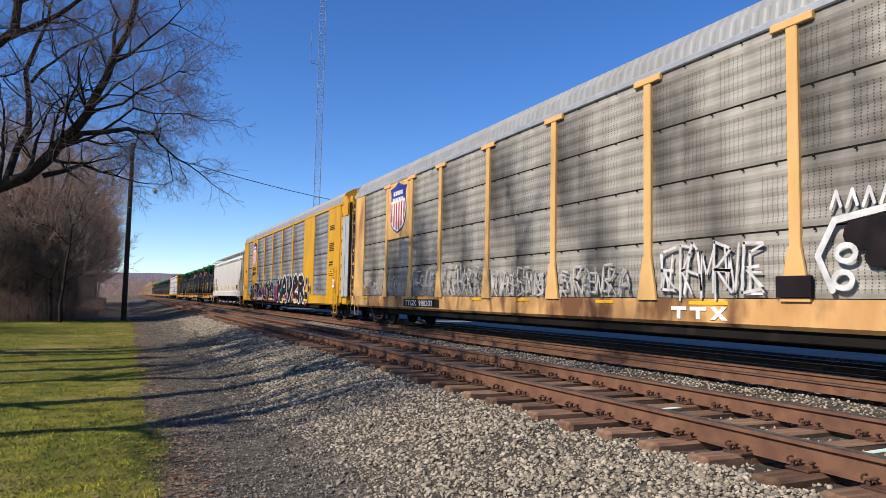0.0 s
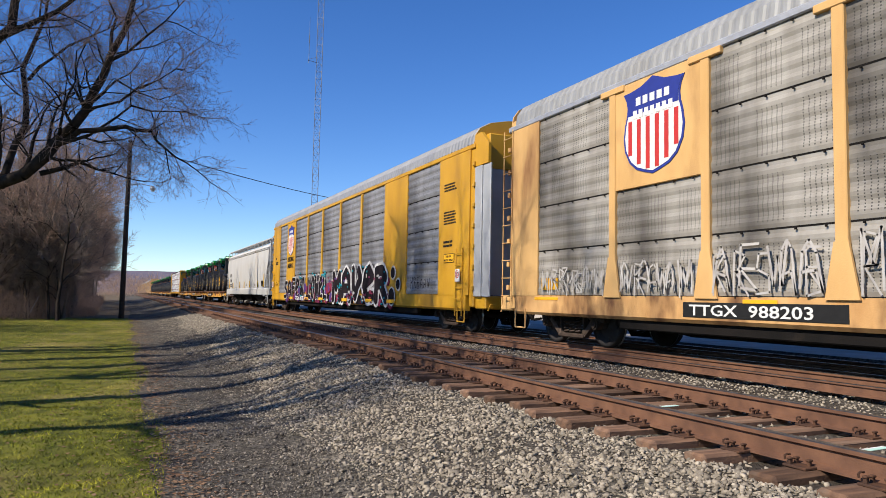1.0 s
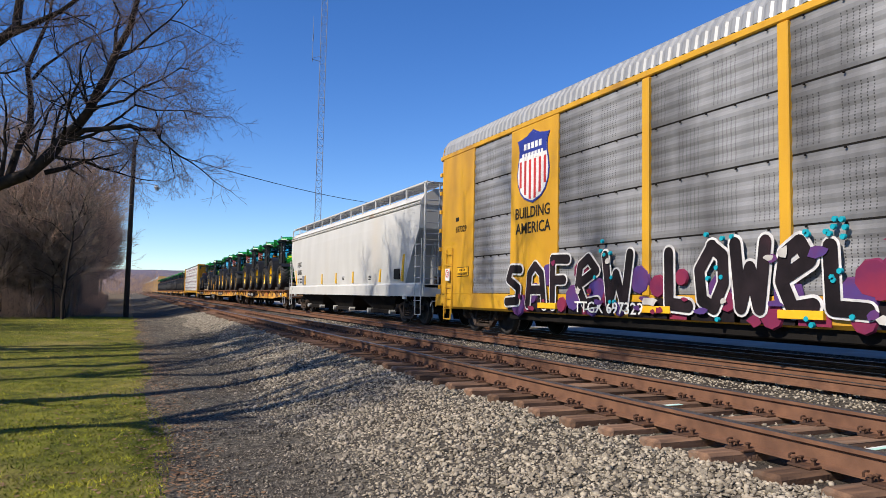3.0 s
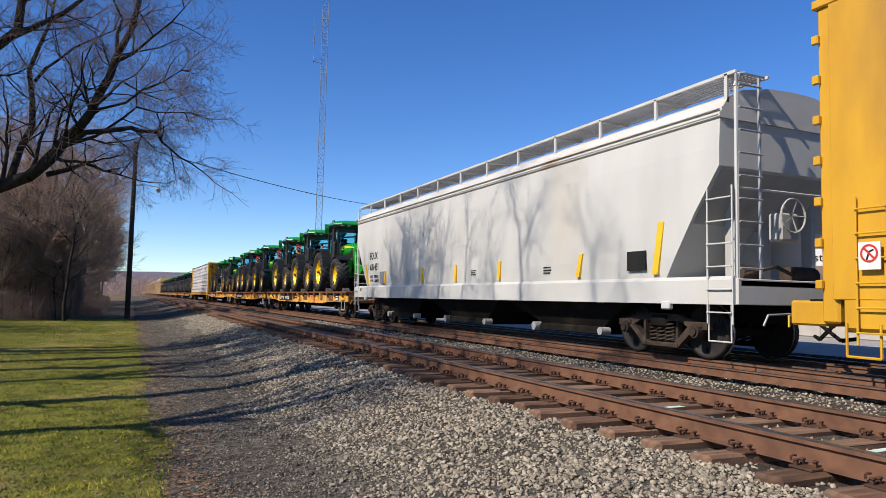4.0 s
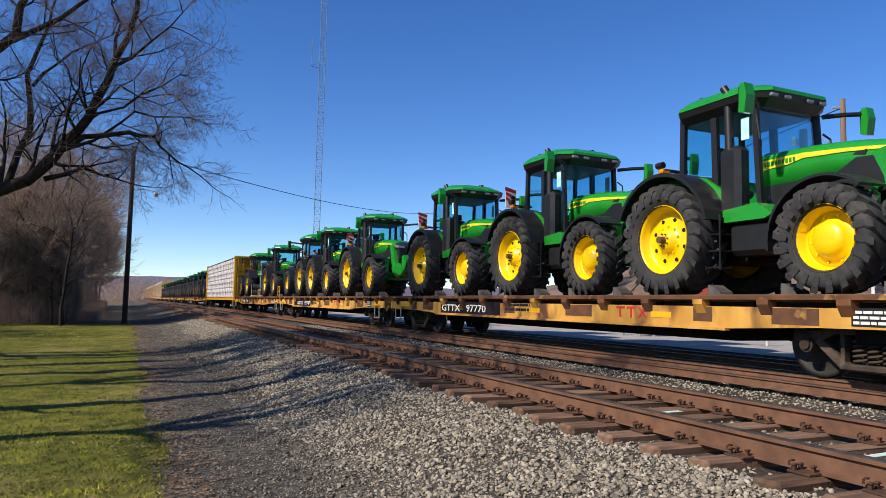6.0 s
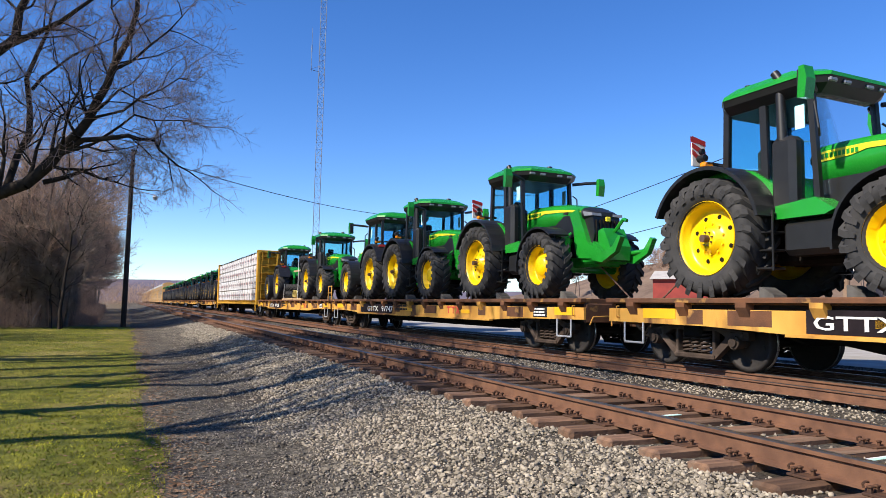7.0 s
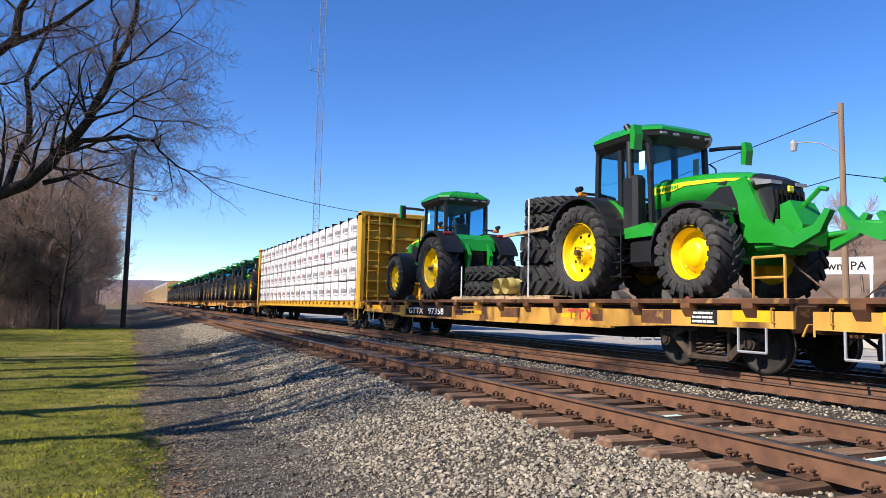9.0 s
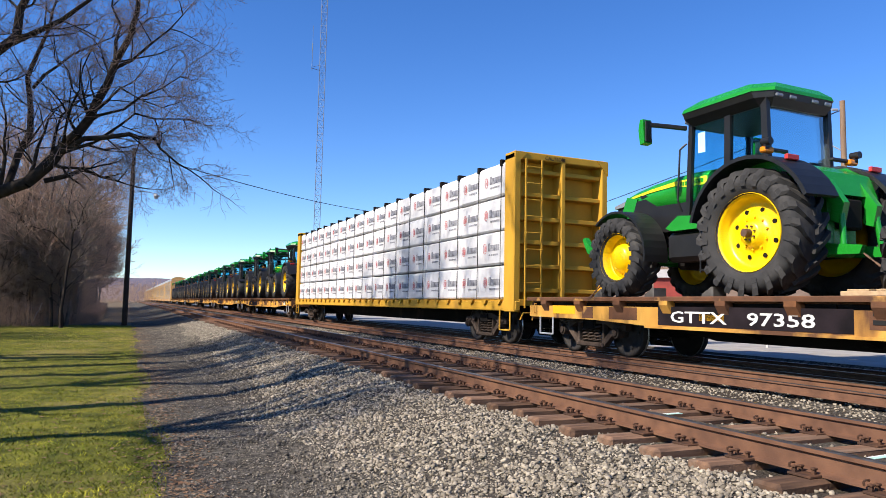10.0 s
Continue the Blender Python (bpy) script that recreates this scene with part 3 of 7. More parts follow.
def build_lawn():
    rng = np.random.default_rng(21)
    n = 150000
    y = np.where(rng.random(n) < 0.1, rng.uniform(-4, 3.5, n), 3.5 + 43 * rng.random(n) ** 1.9)
    x = 0.42 + 0.12 * np.sin(y * 0.9) - (rng.random(n) ** 1.1) * (2.6 + np.abs(y) * 0.32)
    h = rng.uniform(0.004, 0.024, n) * (1 + 0.012 * y)
    a = rng.uniform(0, 6.28, n)
    w = rng.uniform(0.003, 0.006, n) * (1 + 0.05 * y)
    lx, ly = rng.normal(0, 0.026, n), rng.normal(0, 0.026, n)
    z = np.array([ground_at(a_, b_) for a_, b_ in zip(x, y)]) - 0.006
    co = np.stack([np.stack([x - w * np.cos(a), y - w * np.sin(a), z], 1), np.stack([x + w * np.cos(a), y + w * np.sin(a), z], 1),
                   np.stack([x + lx, y + ly, z + h + 0.012], 1)], 1)
    me = quads("lawn_grass", co.reshape(-1, 3), np.arange(3 * n).reshape(-1, 3), BLADE)
    tagged(new("lawn_grass", me), "short patchy spring grass of the lawn", "grass", "", "stuff")
    n = 9000
    y = 3.2 + 44 * rng.random(n) ** 1.5
    x = np.where(rng.random(n) < 0.6, 0.55 + rng.normal(0, 0.2, n), 0.4 - rng.random(n) * (1.5 + y * 0.3))
    s = rng.uniform(0.012, 0.028, n)
    a = rng.uniform(0, 6.28, n)
    t = rng.uniform(-0.5, 0.5, (n, 4))
    z = np.array([ground_at(a_, b_) for a_, b_ in zip(x, y)])
    cs = []
    for k in range(4):
        b = a + k * 1.571
        cs.append(np.stack([x + s * np.cos(b), y + s * np.sin(b) * 0.7, z + 0.014 + s * t[:, k] * 0.6], 1))
    me = quads("fallen_leaves", np.stack(cs, 1).reshape(-1, 3), np.arange(4 * n).reshape(-1, 4), LEAF)
    tagged(new("fallen_leaves", me), "dry brown leaves scattered along the lawn's edge", "leaves", "", "stuff")


build_stones()
build_lawn()


# ---- trees, brush and distance ----
def grow(rng, out, p, d, length, radius, depth, spread=0.55, up=0.08, droop=0.0, mi=0):
    """Adds a limb and all that grows from it to out, as tapered pieces."""
    pieces = 4 if depth > 3 else 3 if depth > 1 else 2
    step = length / pieces
    for k in range(pieces):
        d = d + rng.normal(0, 0.16 if depth > 2 else 0.22, 3) + np.array([0, 0, up - droop * (depth < 3)])
        d /= np.linalg.norm(d)
        q = p + d * step
        r0, r1 = radius * (1 - 0.42 * k / pieces), radius * (1 - 0.42 * (k + 1) / pieces)
        out.append((*p, *q, r0, r1, 0 if radius > 0.016 else 1))
        p = q
        if depth > 0 and (k > 0 or depth < 4):
            for _ in range(1 if depth > 3 else 2 if rng.random() < 0.7 else 1):
                side = rng.normal(0, 1, 3)
                side -= d * side.dot(d)
                side /= np.linalg.norm(side)
                e = d * math.cos(spread * 1.5) + side * math.sin(spread * 1.5)
                grow(rng, out, p, e / np.linalg.norm(e), length * rng.uniform(0.5, 0.75), r1 * rng.uniform(0.42, 0.62), depth - 1, spread, up, droop)
    if depth > 0:
        e = d + rng.normal(0, 0.2, 3)
        grow(rng, out, p, e / np.linalg.norm(e), length * 0.72, radius * 0.56, depth - 1, spread, up, droop)


def limb(rng, out, pts, r0, r1, depth, every=0.9, length=1.8, spread=0.6, up=0.06, droop=0.05):
    """A bent main limb through pts, from which smaller ones grow."""
    pts = [np.array(p, float) for p in pts]
    total = len(pts) - 1
    for k, (a, b) in enumerate(zip(pts, pts[1:])):
        n = max(2, int(np.linalg.norm(b - a) / every))
        prev = a
        for i in range(1, n + 1):
            q = a + (b - a) * i / n + (rng.normal(0, 0.06, 3) if i < n else 0)
            s0, s1 = (k + (i - 1) / n) / total, (k + i / n) / total
            ra, rb = r0 + (r1 - r0) * s0, r0 + (r1 - r0) * s1
            out.append((*prev, *q, ra, rb, 0))
            d = (q - prev) / np.linalg.norm(q - prev)
            if s1 > 0.18:
                for _ in range(2 if rng.random() < 0.35 else 1):
                    side = rng.normal(0, 1, 3)
                    side -= d * side.dot(d)
                    side /= np.linalg.norm(side)
                    e = d * 0.55 + side * 0.8
                    grow(rng, out, q, e / np.linalg.norm(e), length * rng.uniform(0.6, 1.1) * (1.1 - 0.4 * s1), max(rb * 0.36, 0.02), depth, spread, up, droop)
            prev = q
    grow(rng, out, pts[-1], d, length * 0.8, r1, depth, spread, up, droop)


def seen_at(x, y, dist, turn=24.26, tilt=4.38):
    """The place dist metres along y that lies in a given direction from the eye; x, y run over 1568 by 882."""
    f = 784 / math.tan(radians(65.18) / 2)
    way = (aimed(turn, tilt).to_3x3() @ Vector(((x - 784) / f, (441 - y) / f, -1)))
    return np.array(Vector(EYE) + way * (dist / way.y))


def build_big_tree():
    """The lawn's large leaning tree, whose limbs hang over the path."""
    rng = np.random.default_rng(3)
    out = []
    base = np.array((-5.6, 21.5, -0.8))
    crotch = np.array((-4.6, 21.2, 3.0))
    out_pts = [base, (-5.2, 21.4, 1.2), crotch]
    for a, b, r, s in ((out_pts[0], out_pts[1], 0.52, 0.42), (out_pts[1], out_pts[2], 0.42, 0.38)):
        out.append((*a, *b, r, s, 0))
    limb(rng, out, [crotch, seen_at(0, 335, 21), seen_at(90, 285, 20.5), seen_at(160, 205, 20), seen_at(205, 105, 19.5), seen_at(245, 10, 19)], 0.20, 0.06, 3, 0.5, 1.7)
    limb(rng, out, [seen_at(60, 305, 20.7), seen_at(150, 240, 20), seen_at(230, 232, 19.5), seen_at(275, 240, 19.3), seen_at(300, 270, 19)], 0.085, 0.03, 3, 0.55, 1.2, 0.6, 0.0, 0.08)
    limb(rng, out, [seen_at(80, 315, 20.7), seen_at(150, 295, 21), seen_at(210, 315, 21)], 0.07, 0.025, 3, 0.55, 1.1, 0.6, -0.02, 0.08)
    limb(rng, out, [crotch, (-4.9, 21.5, 6.0), seen_at(30, 60, 21), seen_at(70, -80, 21)], 0.2, 0.07, 3, 0.7, 1.7)
    limb(rng, out, [seen_at(-20, 105, 21), seen_at(45, 60, 20.6), seen_at(110, 30, 20.3), seen_at(180, -20, 20)], 0.10, 0.04, 3, 0.6, 1.5)
    limb(rng, out, [seen_at(10, 340, 22.5), seen_at(55, 230, 23), seen_at(50, 130, 23), seen_at(90, 40, 23)], 0.11, 0.045, 3, 0.6, 1.5)
    for a, b, c in (((150, 215, 20), (250, 165, 19.2), (320, 130, 18.8)), ((195, 120, 19.6), (270, 70, 19), (325, 20, 18.6)), ((120, 262, 20.2), (240, 195, 19.6), (325, 205, 19)),
                    ((170, 190, 19.9), (215, 150, 20.5), (290, 185, 20.5)), ((205, 100, 19.5), (215, 40, 20), (190, -60, 20)), ((60, 150, 22), (130, 90, 21), (200, 60, 21))):
        limb(rng, out, [seen_at(*a), seen_at(*b), seen_at(*c)], 0.05, 0.016, 3, 0.5, 1.1, 0.6, 0.02, 0.05)
    limb(rng, out, [crotch, (-6.2, 21.5, 6.5), (-7.5, 22, 10.5), (-8, 22.5, 13)], 0.24, 0.08, 3, 1.0, 1.7)
    tree = thing("tree", "large bare leaning deciduous tree on the lawn", "tree", "bare trees by the lawn")
    seg = np.array(out)
    seg[:, 6:8] = np.maximum(seg[:, 6:8], 0.0027)
    thick = seg[:, 6] > 0.045
    part("trunk", twigs(seg[thick], "trunk", [BARK, TWIG], 8), None, tree)
    part("crown", twigs(seg[~thick], "crown", [BARK, TWIG], 3), None, tree, "fine reddish bare twigs")


def plain_tree(rng, height, depth, r):
    out = []
    p, d = np.zeros(3), np.array([0, 0, 1.0])
    n = 5
    for k in range(n):
        d = d + rng.normal(0, 0.07, 3)
        d[2] = abs(d[2])
        d /= np.linalg.norm(d)
        q = p + d * height * 0.13
        out.append((*p, *q, r * (1 - 0.1 * k), r * (1 - 0.1 * (k + 1)), 0))
        p = q
        if k > 0:
            for _ in range(2 if k > 1 else 1):
                a = rng.uniform(0, 6.28)
                e = np.array([math.cos(a), math.sin(a), rng.uniform(0.5, 1.3)])
                grow(rng, out, p, e / np.linalg.norm(e), height * 0.17, r * 0.38, depth, 0.5, 0.08)
    grow(rng, out, p, d, height * 0.16, r * 0.5, depth, 0.5, 0.1)
    return np.array(out)


def build_lawn_trees():
    """Bare trees on the lawn beside the camera, known by the shadows that they throw over path and train."""
    rng = np.random.default_rng(8)
    out = []
    limb(rng, out, [(0, 0, 0), (0.1, 0.05, 3.0), (0.05, -0.1, 6.0), (0.15, 0.0, 8.2)], 0.27, 0.15, 1, 1.3, 1.0)
    for tip, r in (((1.6, 2.0, 13.0), 0.11), ((-1.3, -1.6, 13.5), 0.11), ((0.4, -2.9, 11.5), 0.09), ((0.2, 0.6, 16.0), 0.12), ((-1.2, 2.2, 12.0), 0.09)):
        mid = (0.15 + tip[0] * 0.55, tip[1] * 0.6, 8.2 + (tip[2] - 8.2) * 0.42)
        limb(rng, out, [(0.15, 0.0, 8.1), mid, tip], r, 0.035, 3, 0.8, 1.6)
    seg = np.array(out)
    thick = seg[:, 6] > 0.05
    tree = thing("tree", "tall bare deciduous tree shading the lawn", "tree", "bare trees by the lawn", pose(-6.6, 11.0, -0.8))
    part("trunk", twigs(seg[thick], "trunk", [BARK, TWIG], 8), None, tree)
    part("crown", twigs(seg[~thick], "crown", [BARK, TWIG], 3), None, tree)
    for x, y, turn in ((-7.0, 15.8, 100), (-6.6, 18.0, 160), (-7.4, 19.9, 220), (-10.5, 13.2, 40), (-9.5, 8.0, 300), (-8.6, 21.8, 10)):
        copy_thing(tree, pose(x, y, -0.8, 0, 0, turn))


def build_woods():
    rng = np.random.default_rng(14)
    kinds = [plain_tree(np.random.default_rng(40 + k), 9.5, 3, 0.13) for k in range(5)]

    def scatter(rows, name, label, mats, up=0.0):
        allseg = []
        for x, y, s in rows:
            seg = kinds[rng.integers(5)].copy()
            a = rng.uniform(0, 6.28)
            m = np.array([[math.cos(a), -math.sin(a), 0], [math.sin(a), math.cos(a), 0], [0, 0, 1]]) * s
            seg[:, :3] = seg[:, :3] @ m.T + (x, y, -0.9 + up)
            seg[:, 3:6] = seg[:, 3:6] @ m.T + (x, y, -0.9 + up)
            grown = max(1.0, math.hypot(x, y) / 55)
            seg[:, 6:8] *= s
            seg[:, 6:8] = np.maximum(seg[:, 6:8], 0.0085 * grown)
            allseg.append(seg)
        tagged(new(name, twigs(np.concatenate(allseg), name, mats, 3)), label, "woods", "", "stuff")
    rows = []
    for _ in range(88):
        y = 46 + 104 * rng.random() ** 1.5
        rows.append((-3.0 - 0.02 * (y - 50) - 15 * rng.random() ** 1.3, y, rng.uniform(0.9, 1.4) * (1.0 if y < 90 else 1.2)))
    for _ in range(14):
        y = rng.uniform(30, 46)
        rows.append((-9 - 10 * rng.random(), y, rng.uniform(0.7, 1.0)))
    scatter(rows, "bare_woods", "dense leafless woods beside the railway", [WOOD_BARK, BRUSH])
    rows = [(rng.uniform(48, 90), 5 + 75 * rng.random() ** 1.4, rng.uniform(0.55, 0.85)) for _ in range(60)]
    scatter(rows, "far_woods", "leafless woods beyond the gravel lot", [WOOD_BARK, BRUSH], 3.5)
    rows = []
    for _ in range(20):
        y = rng.uniform(43, 53)
        rows.append((-2.9 - 0.05 * (y - 43) - 5.5 * rng.random(), y, rng.uniform(0.45, 0.95)))
    scatter(rows, "edge_thicket", "dark crooked saplings at the edge of the woods", [BARK, WOOD_BARK])
    # low brush at the foot of the woods
    n = 56000
    y = 43.5 + 90 * rng.random(n) ** 1.5
    x = -1.6 - 0.02 * (y - 44) - 17 * rng.random(n) ** 1.4
    x -= np.where(y < 50, (50 - y) * 0.5, 0)
    tall = (0.5 + 1.5 * np.clip((-2.0 - x) / 5, 0, 1)) * (1 + 0.4 * np.sin(x * 0.8) * np.sin(y * 0.35))
    z0 = -0.85 + rng.random(n) * tall * 0.9
    lean = rng.normal(0, 0.35, (n, 3))
    lean[:, 2] = rng.uniform(0.15, 0.6, n)
    ln = rng.uniform(0.35, 0.95, n)[:, None]
    p = np.stack([x, y, z0], 1)
    q = p + lean * ln
    r = np.full((n, 1), 0.007) * (y[:, None] / 50)
    seg = np.concatenate([p, q, r, r * 0.5, np.zeros((n, 1))], 1)
    tagged(new("brush", twigs(seg, "brush", [BRUSH], 3)), "tangled brown brush at the edge of the woods", "brush", "", "stuff")
    # young twiggy scrub in front, reaching higher
    n = 90000
    y = 45 + 60 * rng.random(n) ** 1.6
    x = -2.7 - 0.02 * (y - 44) - 14 * rng.random(n) ** 1.2
    top = 4.2 + 3.4 * np.clip((-3 - x) / 6, 0, 1) + 1.2 * np.sin(x * 0.6 + y * 0.2)
    z0 = rng.random(n) ** 1.2 * top
    lean = rng.normal(0, 0.4, (n, 3))
    lean[:, 2] = rng.uniform(0.1, 0.9, n)
    p = np.stack([x, y, z0], 1)
    q = p + lean * rng.uniform(0.5, 1.2, n)[:, None]
    r = np.full((n, 1), 0.0065) * (y[:, None] / 50)
    seg = np.concatenate([p, q, r, r * 0.5, np.zeros((n, 1))], 1)
    tagged(new("scrub", twigs(seg, "scrub", [SCRUB], 3)), "thin leafless scrub among the woods", "scrub", "", "stuff")


def build_distance():
    rng = np.random.default_rng(17)

    def ridge(name, x0, x1, y, low, high, depth, label, seed):
        xs = np.linspace(x0, x1, 90)
        rows = []
        for k in range(7):
            s = k / 6
            h = [(low + (high - low) * (0.62 + 0.28 * noise.noise((x * 0.0016, seed, 0)) + 0.05 * noise.noise((x * 0.012, seed, s)))) * math.sin(s * 1.57) for x in xs]
            rows.append(np.stack([xs, np.full(90, y + s * depth), np.array(h) - 3], 1))
        co = np.concatenate(rows)
        k = (np.arange(6)[:, None] * 90 + np.arange(89)[None]).ravel()
        structure(name, quads(name, co, np.stack([k, k + 1, k + 91, k + 90], 1), HILL), None, label)
    ridge("backdrop_ridge", -1500, 2600, 1700, 20, 92, 500, "distant wooded mountain ridge in haze", 3.0)
    xs, ys = np.linspace(44, 150, 30), np.linspace(-60, 230, 60)
    co = np.array([(x, y, -1.0 + 10.0 * min(1, (x - 44) / 22) * max(0.12, min(1, (150 - y) / 90)) + 1.2 * noise.noise((x * 0.05, y * 0.05, 3)) * min(1, (x - 44) / 10)) for y in ys for x in xs])
    k = (np.arange(59)[:, None] * 30 + np.arange(29)[None]).ravel()
    structure("backdrop_bank", quads("backdrop_bank", co, np.stack([k, k + 1, k + 31, k + 30], 1), BANK), None, "brown wooded bank beyond the lot")
    # low bank of trees far down the line
    seg = []
    for _ in range(9000):
        x, y = rng.uniform(-60, 60) - 40, rng.uniform(240, 420)
        z = rng.random() * 7
        d = rng.normal(0, 0.8, 3)
        seg.append((x, y, z - 1, x + d[0], y + d[1], z + abs(d[2]), 0.06, 0.03, 0))
    tagged(new("far_scrub", twigs(seg, "far_scrub", [BRUSH], 3)), "leafless trees far down the line", "woods", "", "stuff")


build_big_tree()
build_lawn_trees()
build_woods()
build_distance()


# ---- poles, mast, cables, things beyond the train ----
def build_utility_pole():
    foot = seen_at(221, 571, 47.5, 24.298, 4.444)
    top = seen_at(238, 258, 47.5, 24.298, 4.444)
    pole = thing("utility_pole", "dark wooden utility pole with a lamp at the lawn's end", "pole", "", pose(foot[0], foot[1], 0))
    s = Shape().cyl((0, 0, -0.85), (0, 0, top[2]), 0.17, 0.12, 12)
    part("post", s, POLE, pole)
    part("lamp_arm", Shape().tube([(0, 0, 7.6), (0.7, 0, 7.75), (1.35, 0, 7.65)], 0.025), GALV, pole)
    part("lamp", Shape().cyl((1.42, 0, 7.66), (1.42, 0, 7.5), 0.08, 0.19, 10).cyl((1.42, 0, 7.5), (1.42, 0, 7.32), 0.16, 0.1, 10), GALV, pole, "grey dusk-to-dawn lamp")
    part("insulator", Shape().cyl((0.14, 0, top[2] - 0.25), (0.26, 0, top[2] - 0.25), 0.05, 0.05, 8), GALV, pole)
    return Vector((foot[0] + 0.2, foot[1], top[2] - 0.25))


def cable(name, a, b, sag, r, label):
    cu = bpy.data.curves.new(name, "CURVE")
    cu.dimensions, cu.bevel_depth, cu.bevel_resolution = "3D", r, 0
    sp = cu.splines.new("POLY")
    n = 24
    sp.points.add(n)
    a, b = Vector(a), Vector(b)
    for i in range(n + 1):
        s = i / n
        p = a.lerp(b, s)
        sp.points[i].co = (p.x, p.y, p.z - sag * 4 * s * (1 - s), 1)
    cu.materials.append(CABLE)
    return tagged(new(name, cu), label, "cable")


def build_mast():
    """A slim guyed lattice mast beyond the railway."""
    at = Vector(EYE) + Vector((0.24187, 0.9703, 0)) * 95
    mast = thing("radio_mast", "tall slim grey lattice radio mast", "mast", "", pose(at.x, at.y, -0.7, 0, 0, 17))
    d = Shape()
    legs = [(0.52 * math.cos(a), 0.52 * math.sin(a)) for a in (0.5, 0.5 + 2.094, 0.5 + 4.189)]
    for x, y in legs:
        part("leg", Shape().cyl((x, y, 0), (x, y, 58), 0.045, 0.045, 6), MASTG, mast)
    step = 0.95
    for k in range(int(58 / step)):
        for i in range(3):
            a, b = legs[i], legs[(i + 1) % 3]
            z = k * step
            d.cyl((*a, z), (*b, z + step), 0.018, None, 4, 0, False)
            d.cyl((*a, z), (*b, z), 0.018, None, 4, 0, False)
    part("lattice", d, MASTG, mast, fix=False)
    arm = Shape().tube([(-0.5, 0, 33.5), (-1.9, 0, 33.5)], 0.035).tube([(-0.5, 0, 34.3), (-1.9, 0, 33.6)], 0.025).cyl((-1.8, 0, 33.2), (-1.8, 0, 39.5), 0.04, 0.02, 6)
    arm.cyl((-1.8, 0, 36.0), (-1.8, 0, 37.0), 0.07, 0.07, 6)
    part("antenna", arm, MASTG, mast, "whip antenna on a side arm")


def build_lot():
    lamp_at = np.array((0.9261, 0.6575)) * 27.5
    pole = thing("street_lamp", "tan wooden pole with a street lamp beyond the track", "street lamp", "", pose(lamp_at[0], lamp_at[1], 0))
    part("post", Shape().cyl((0, 0, -0.6), (0, 0, 9.35), 0.14, 0.10, 12), PALE_POLE, pole)
    part("lamp_arm", Shape().tube([(0, 0, 7.3), (-0.5, 0.45, 7.75), (-0.95, 0.85, 7.85), (-1.25, 1.1, 7.8)], 0.025), GALV, pole)
    part("lamp", Shape().cyl((-1.3, 1.15, 7.95), (-1.3, 1.15, 7.8), 0.05, 0.15, 10).cyl((-1.3, 1.15, 7.8), (-1.3, 1.15, 7.5), 0.17, 0.12, 10), GALV, pole, "grey glass street lamp head")
    part("insulator", Shape().cyl((-0.15, 0.1, 9.0), (-0.35, 0.2, 9.0), 0.05, 0.05, 8), GALV, pole)
    top = Vector((lamp_at[0], lamp_at[1], 9.0))
    cable("power_cable", top, (34, 95, 7.0), 1.2, 0.022, "black overhead power cable")
    cable("power_cable", top + Vector((0, 0, -2.6)), (30, 70, 4.5), 0.6, 0.02, "black overhead power cable")
    cable("power_cable", top + Vector((0, 0, -2.5)), (60, 10, 6.5), 0.4, 0.02, "black overhead power cable")
    # station name board
    sx, sy = 27.2, 20.2
    board = thing("station_sign", "white station name board on two posts", "sign", "", pose(sx, sy, -0.6, 0, 0, -56))
    part("panel", Shape().box(-1.75, 1.75, -0.04, 0.04, 3.25, 4.0, 0, 0.02), SIGN_W, board)
    for x in (-1.65, 1.65):
        part("post", Shape().box(x - 0.06, x + 0.06, -0.05, 0.05, -0.1, 3.9, 0, 0.01), SIGN_W, board)
    lettering("Lewistown, PA", 0.5, INK, board, -1.55, -0.046, 3.46, "lettering", 1.0, "front")
    # low yellow platform wall with concrete blocks
    wall = thing("platform_wall", "low yellow platform wall beyond the lot", "wall", "", pose(33, 12, -0.6))
    for k in range(9):
        part("panel", Shape().box(-0.1, 0.1, k * 1.6, k * 1.6 + 1.55, 0.35, 1.5, 0, 0.02), PLATFORM, wall)
        part("post", Shape().box(-0.16, 0.16, k * 1.6 - 0.08, k * 1.6 + 0.06, 0, 1.55, 0, 0.02), PLATFORM, wall)
    part("base", Shape().box(-0.4, 0.3, -0.3, 14.6, -0.1, 0.35, 0, 0.04), CONCRETE, wall, "grey concrete footing")
    box_ = thing("relay_cabinet", "grey trackside cabinet on legs", "cabinet", "", pose(15.6, 18.5, -0.02))
    part("body", Shape().box(-0.35, 0.35, -0.5, 0.5, 0.55, 1.25, 0, 0.02), GALV, box_)
    for x in (-0.3, 0.3):
        for y in (-0.42, 0.42):
            part("leg", Shape().box(x - 0.04, x + 0.04, y - 0.04, y + 0.04, -0.05, 0.56), GALV, box_)


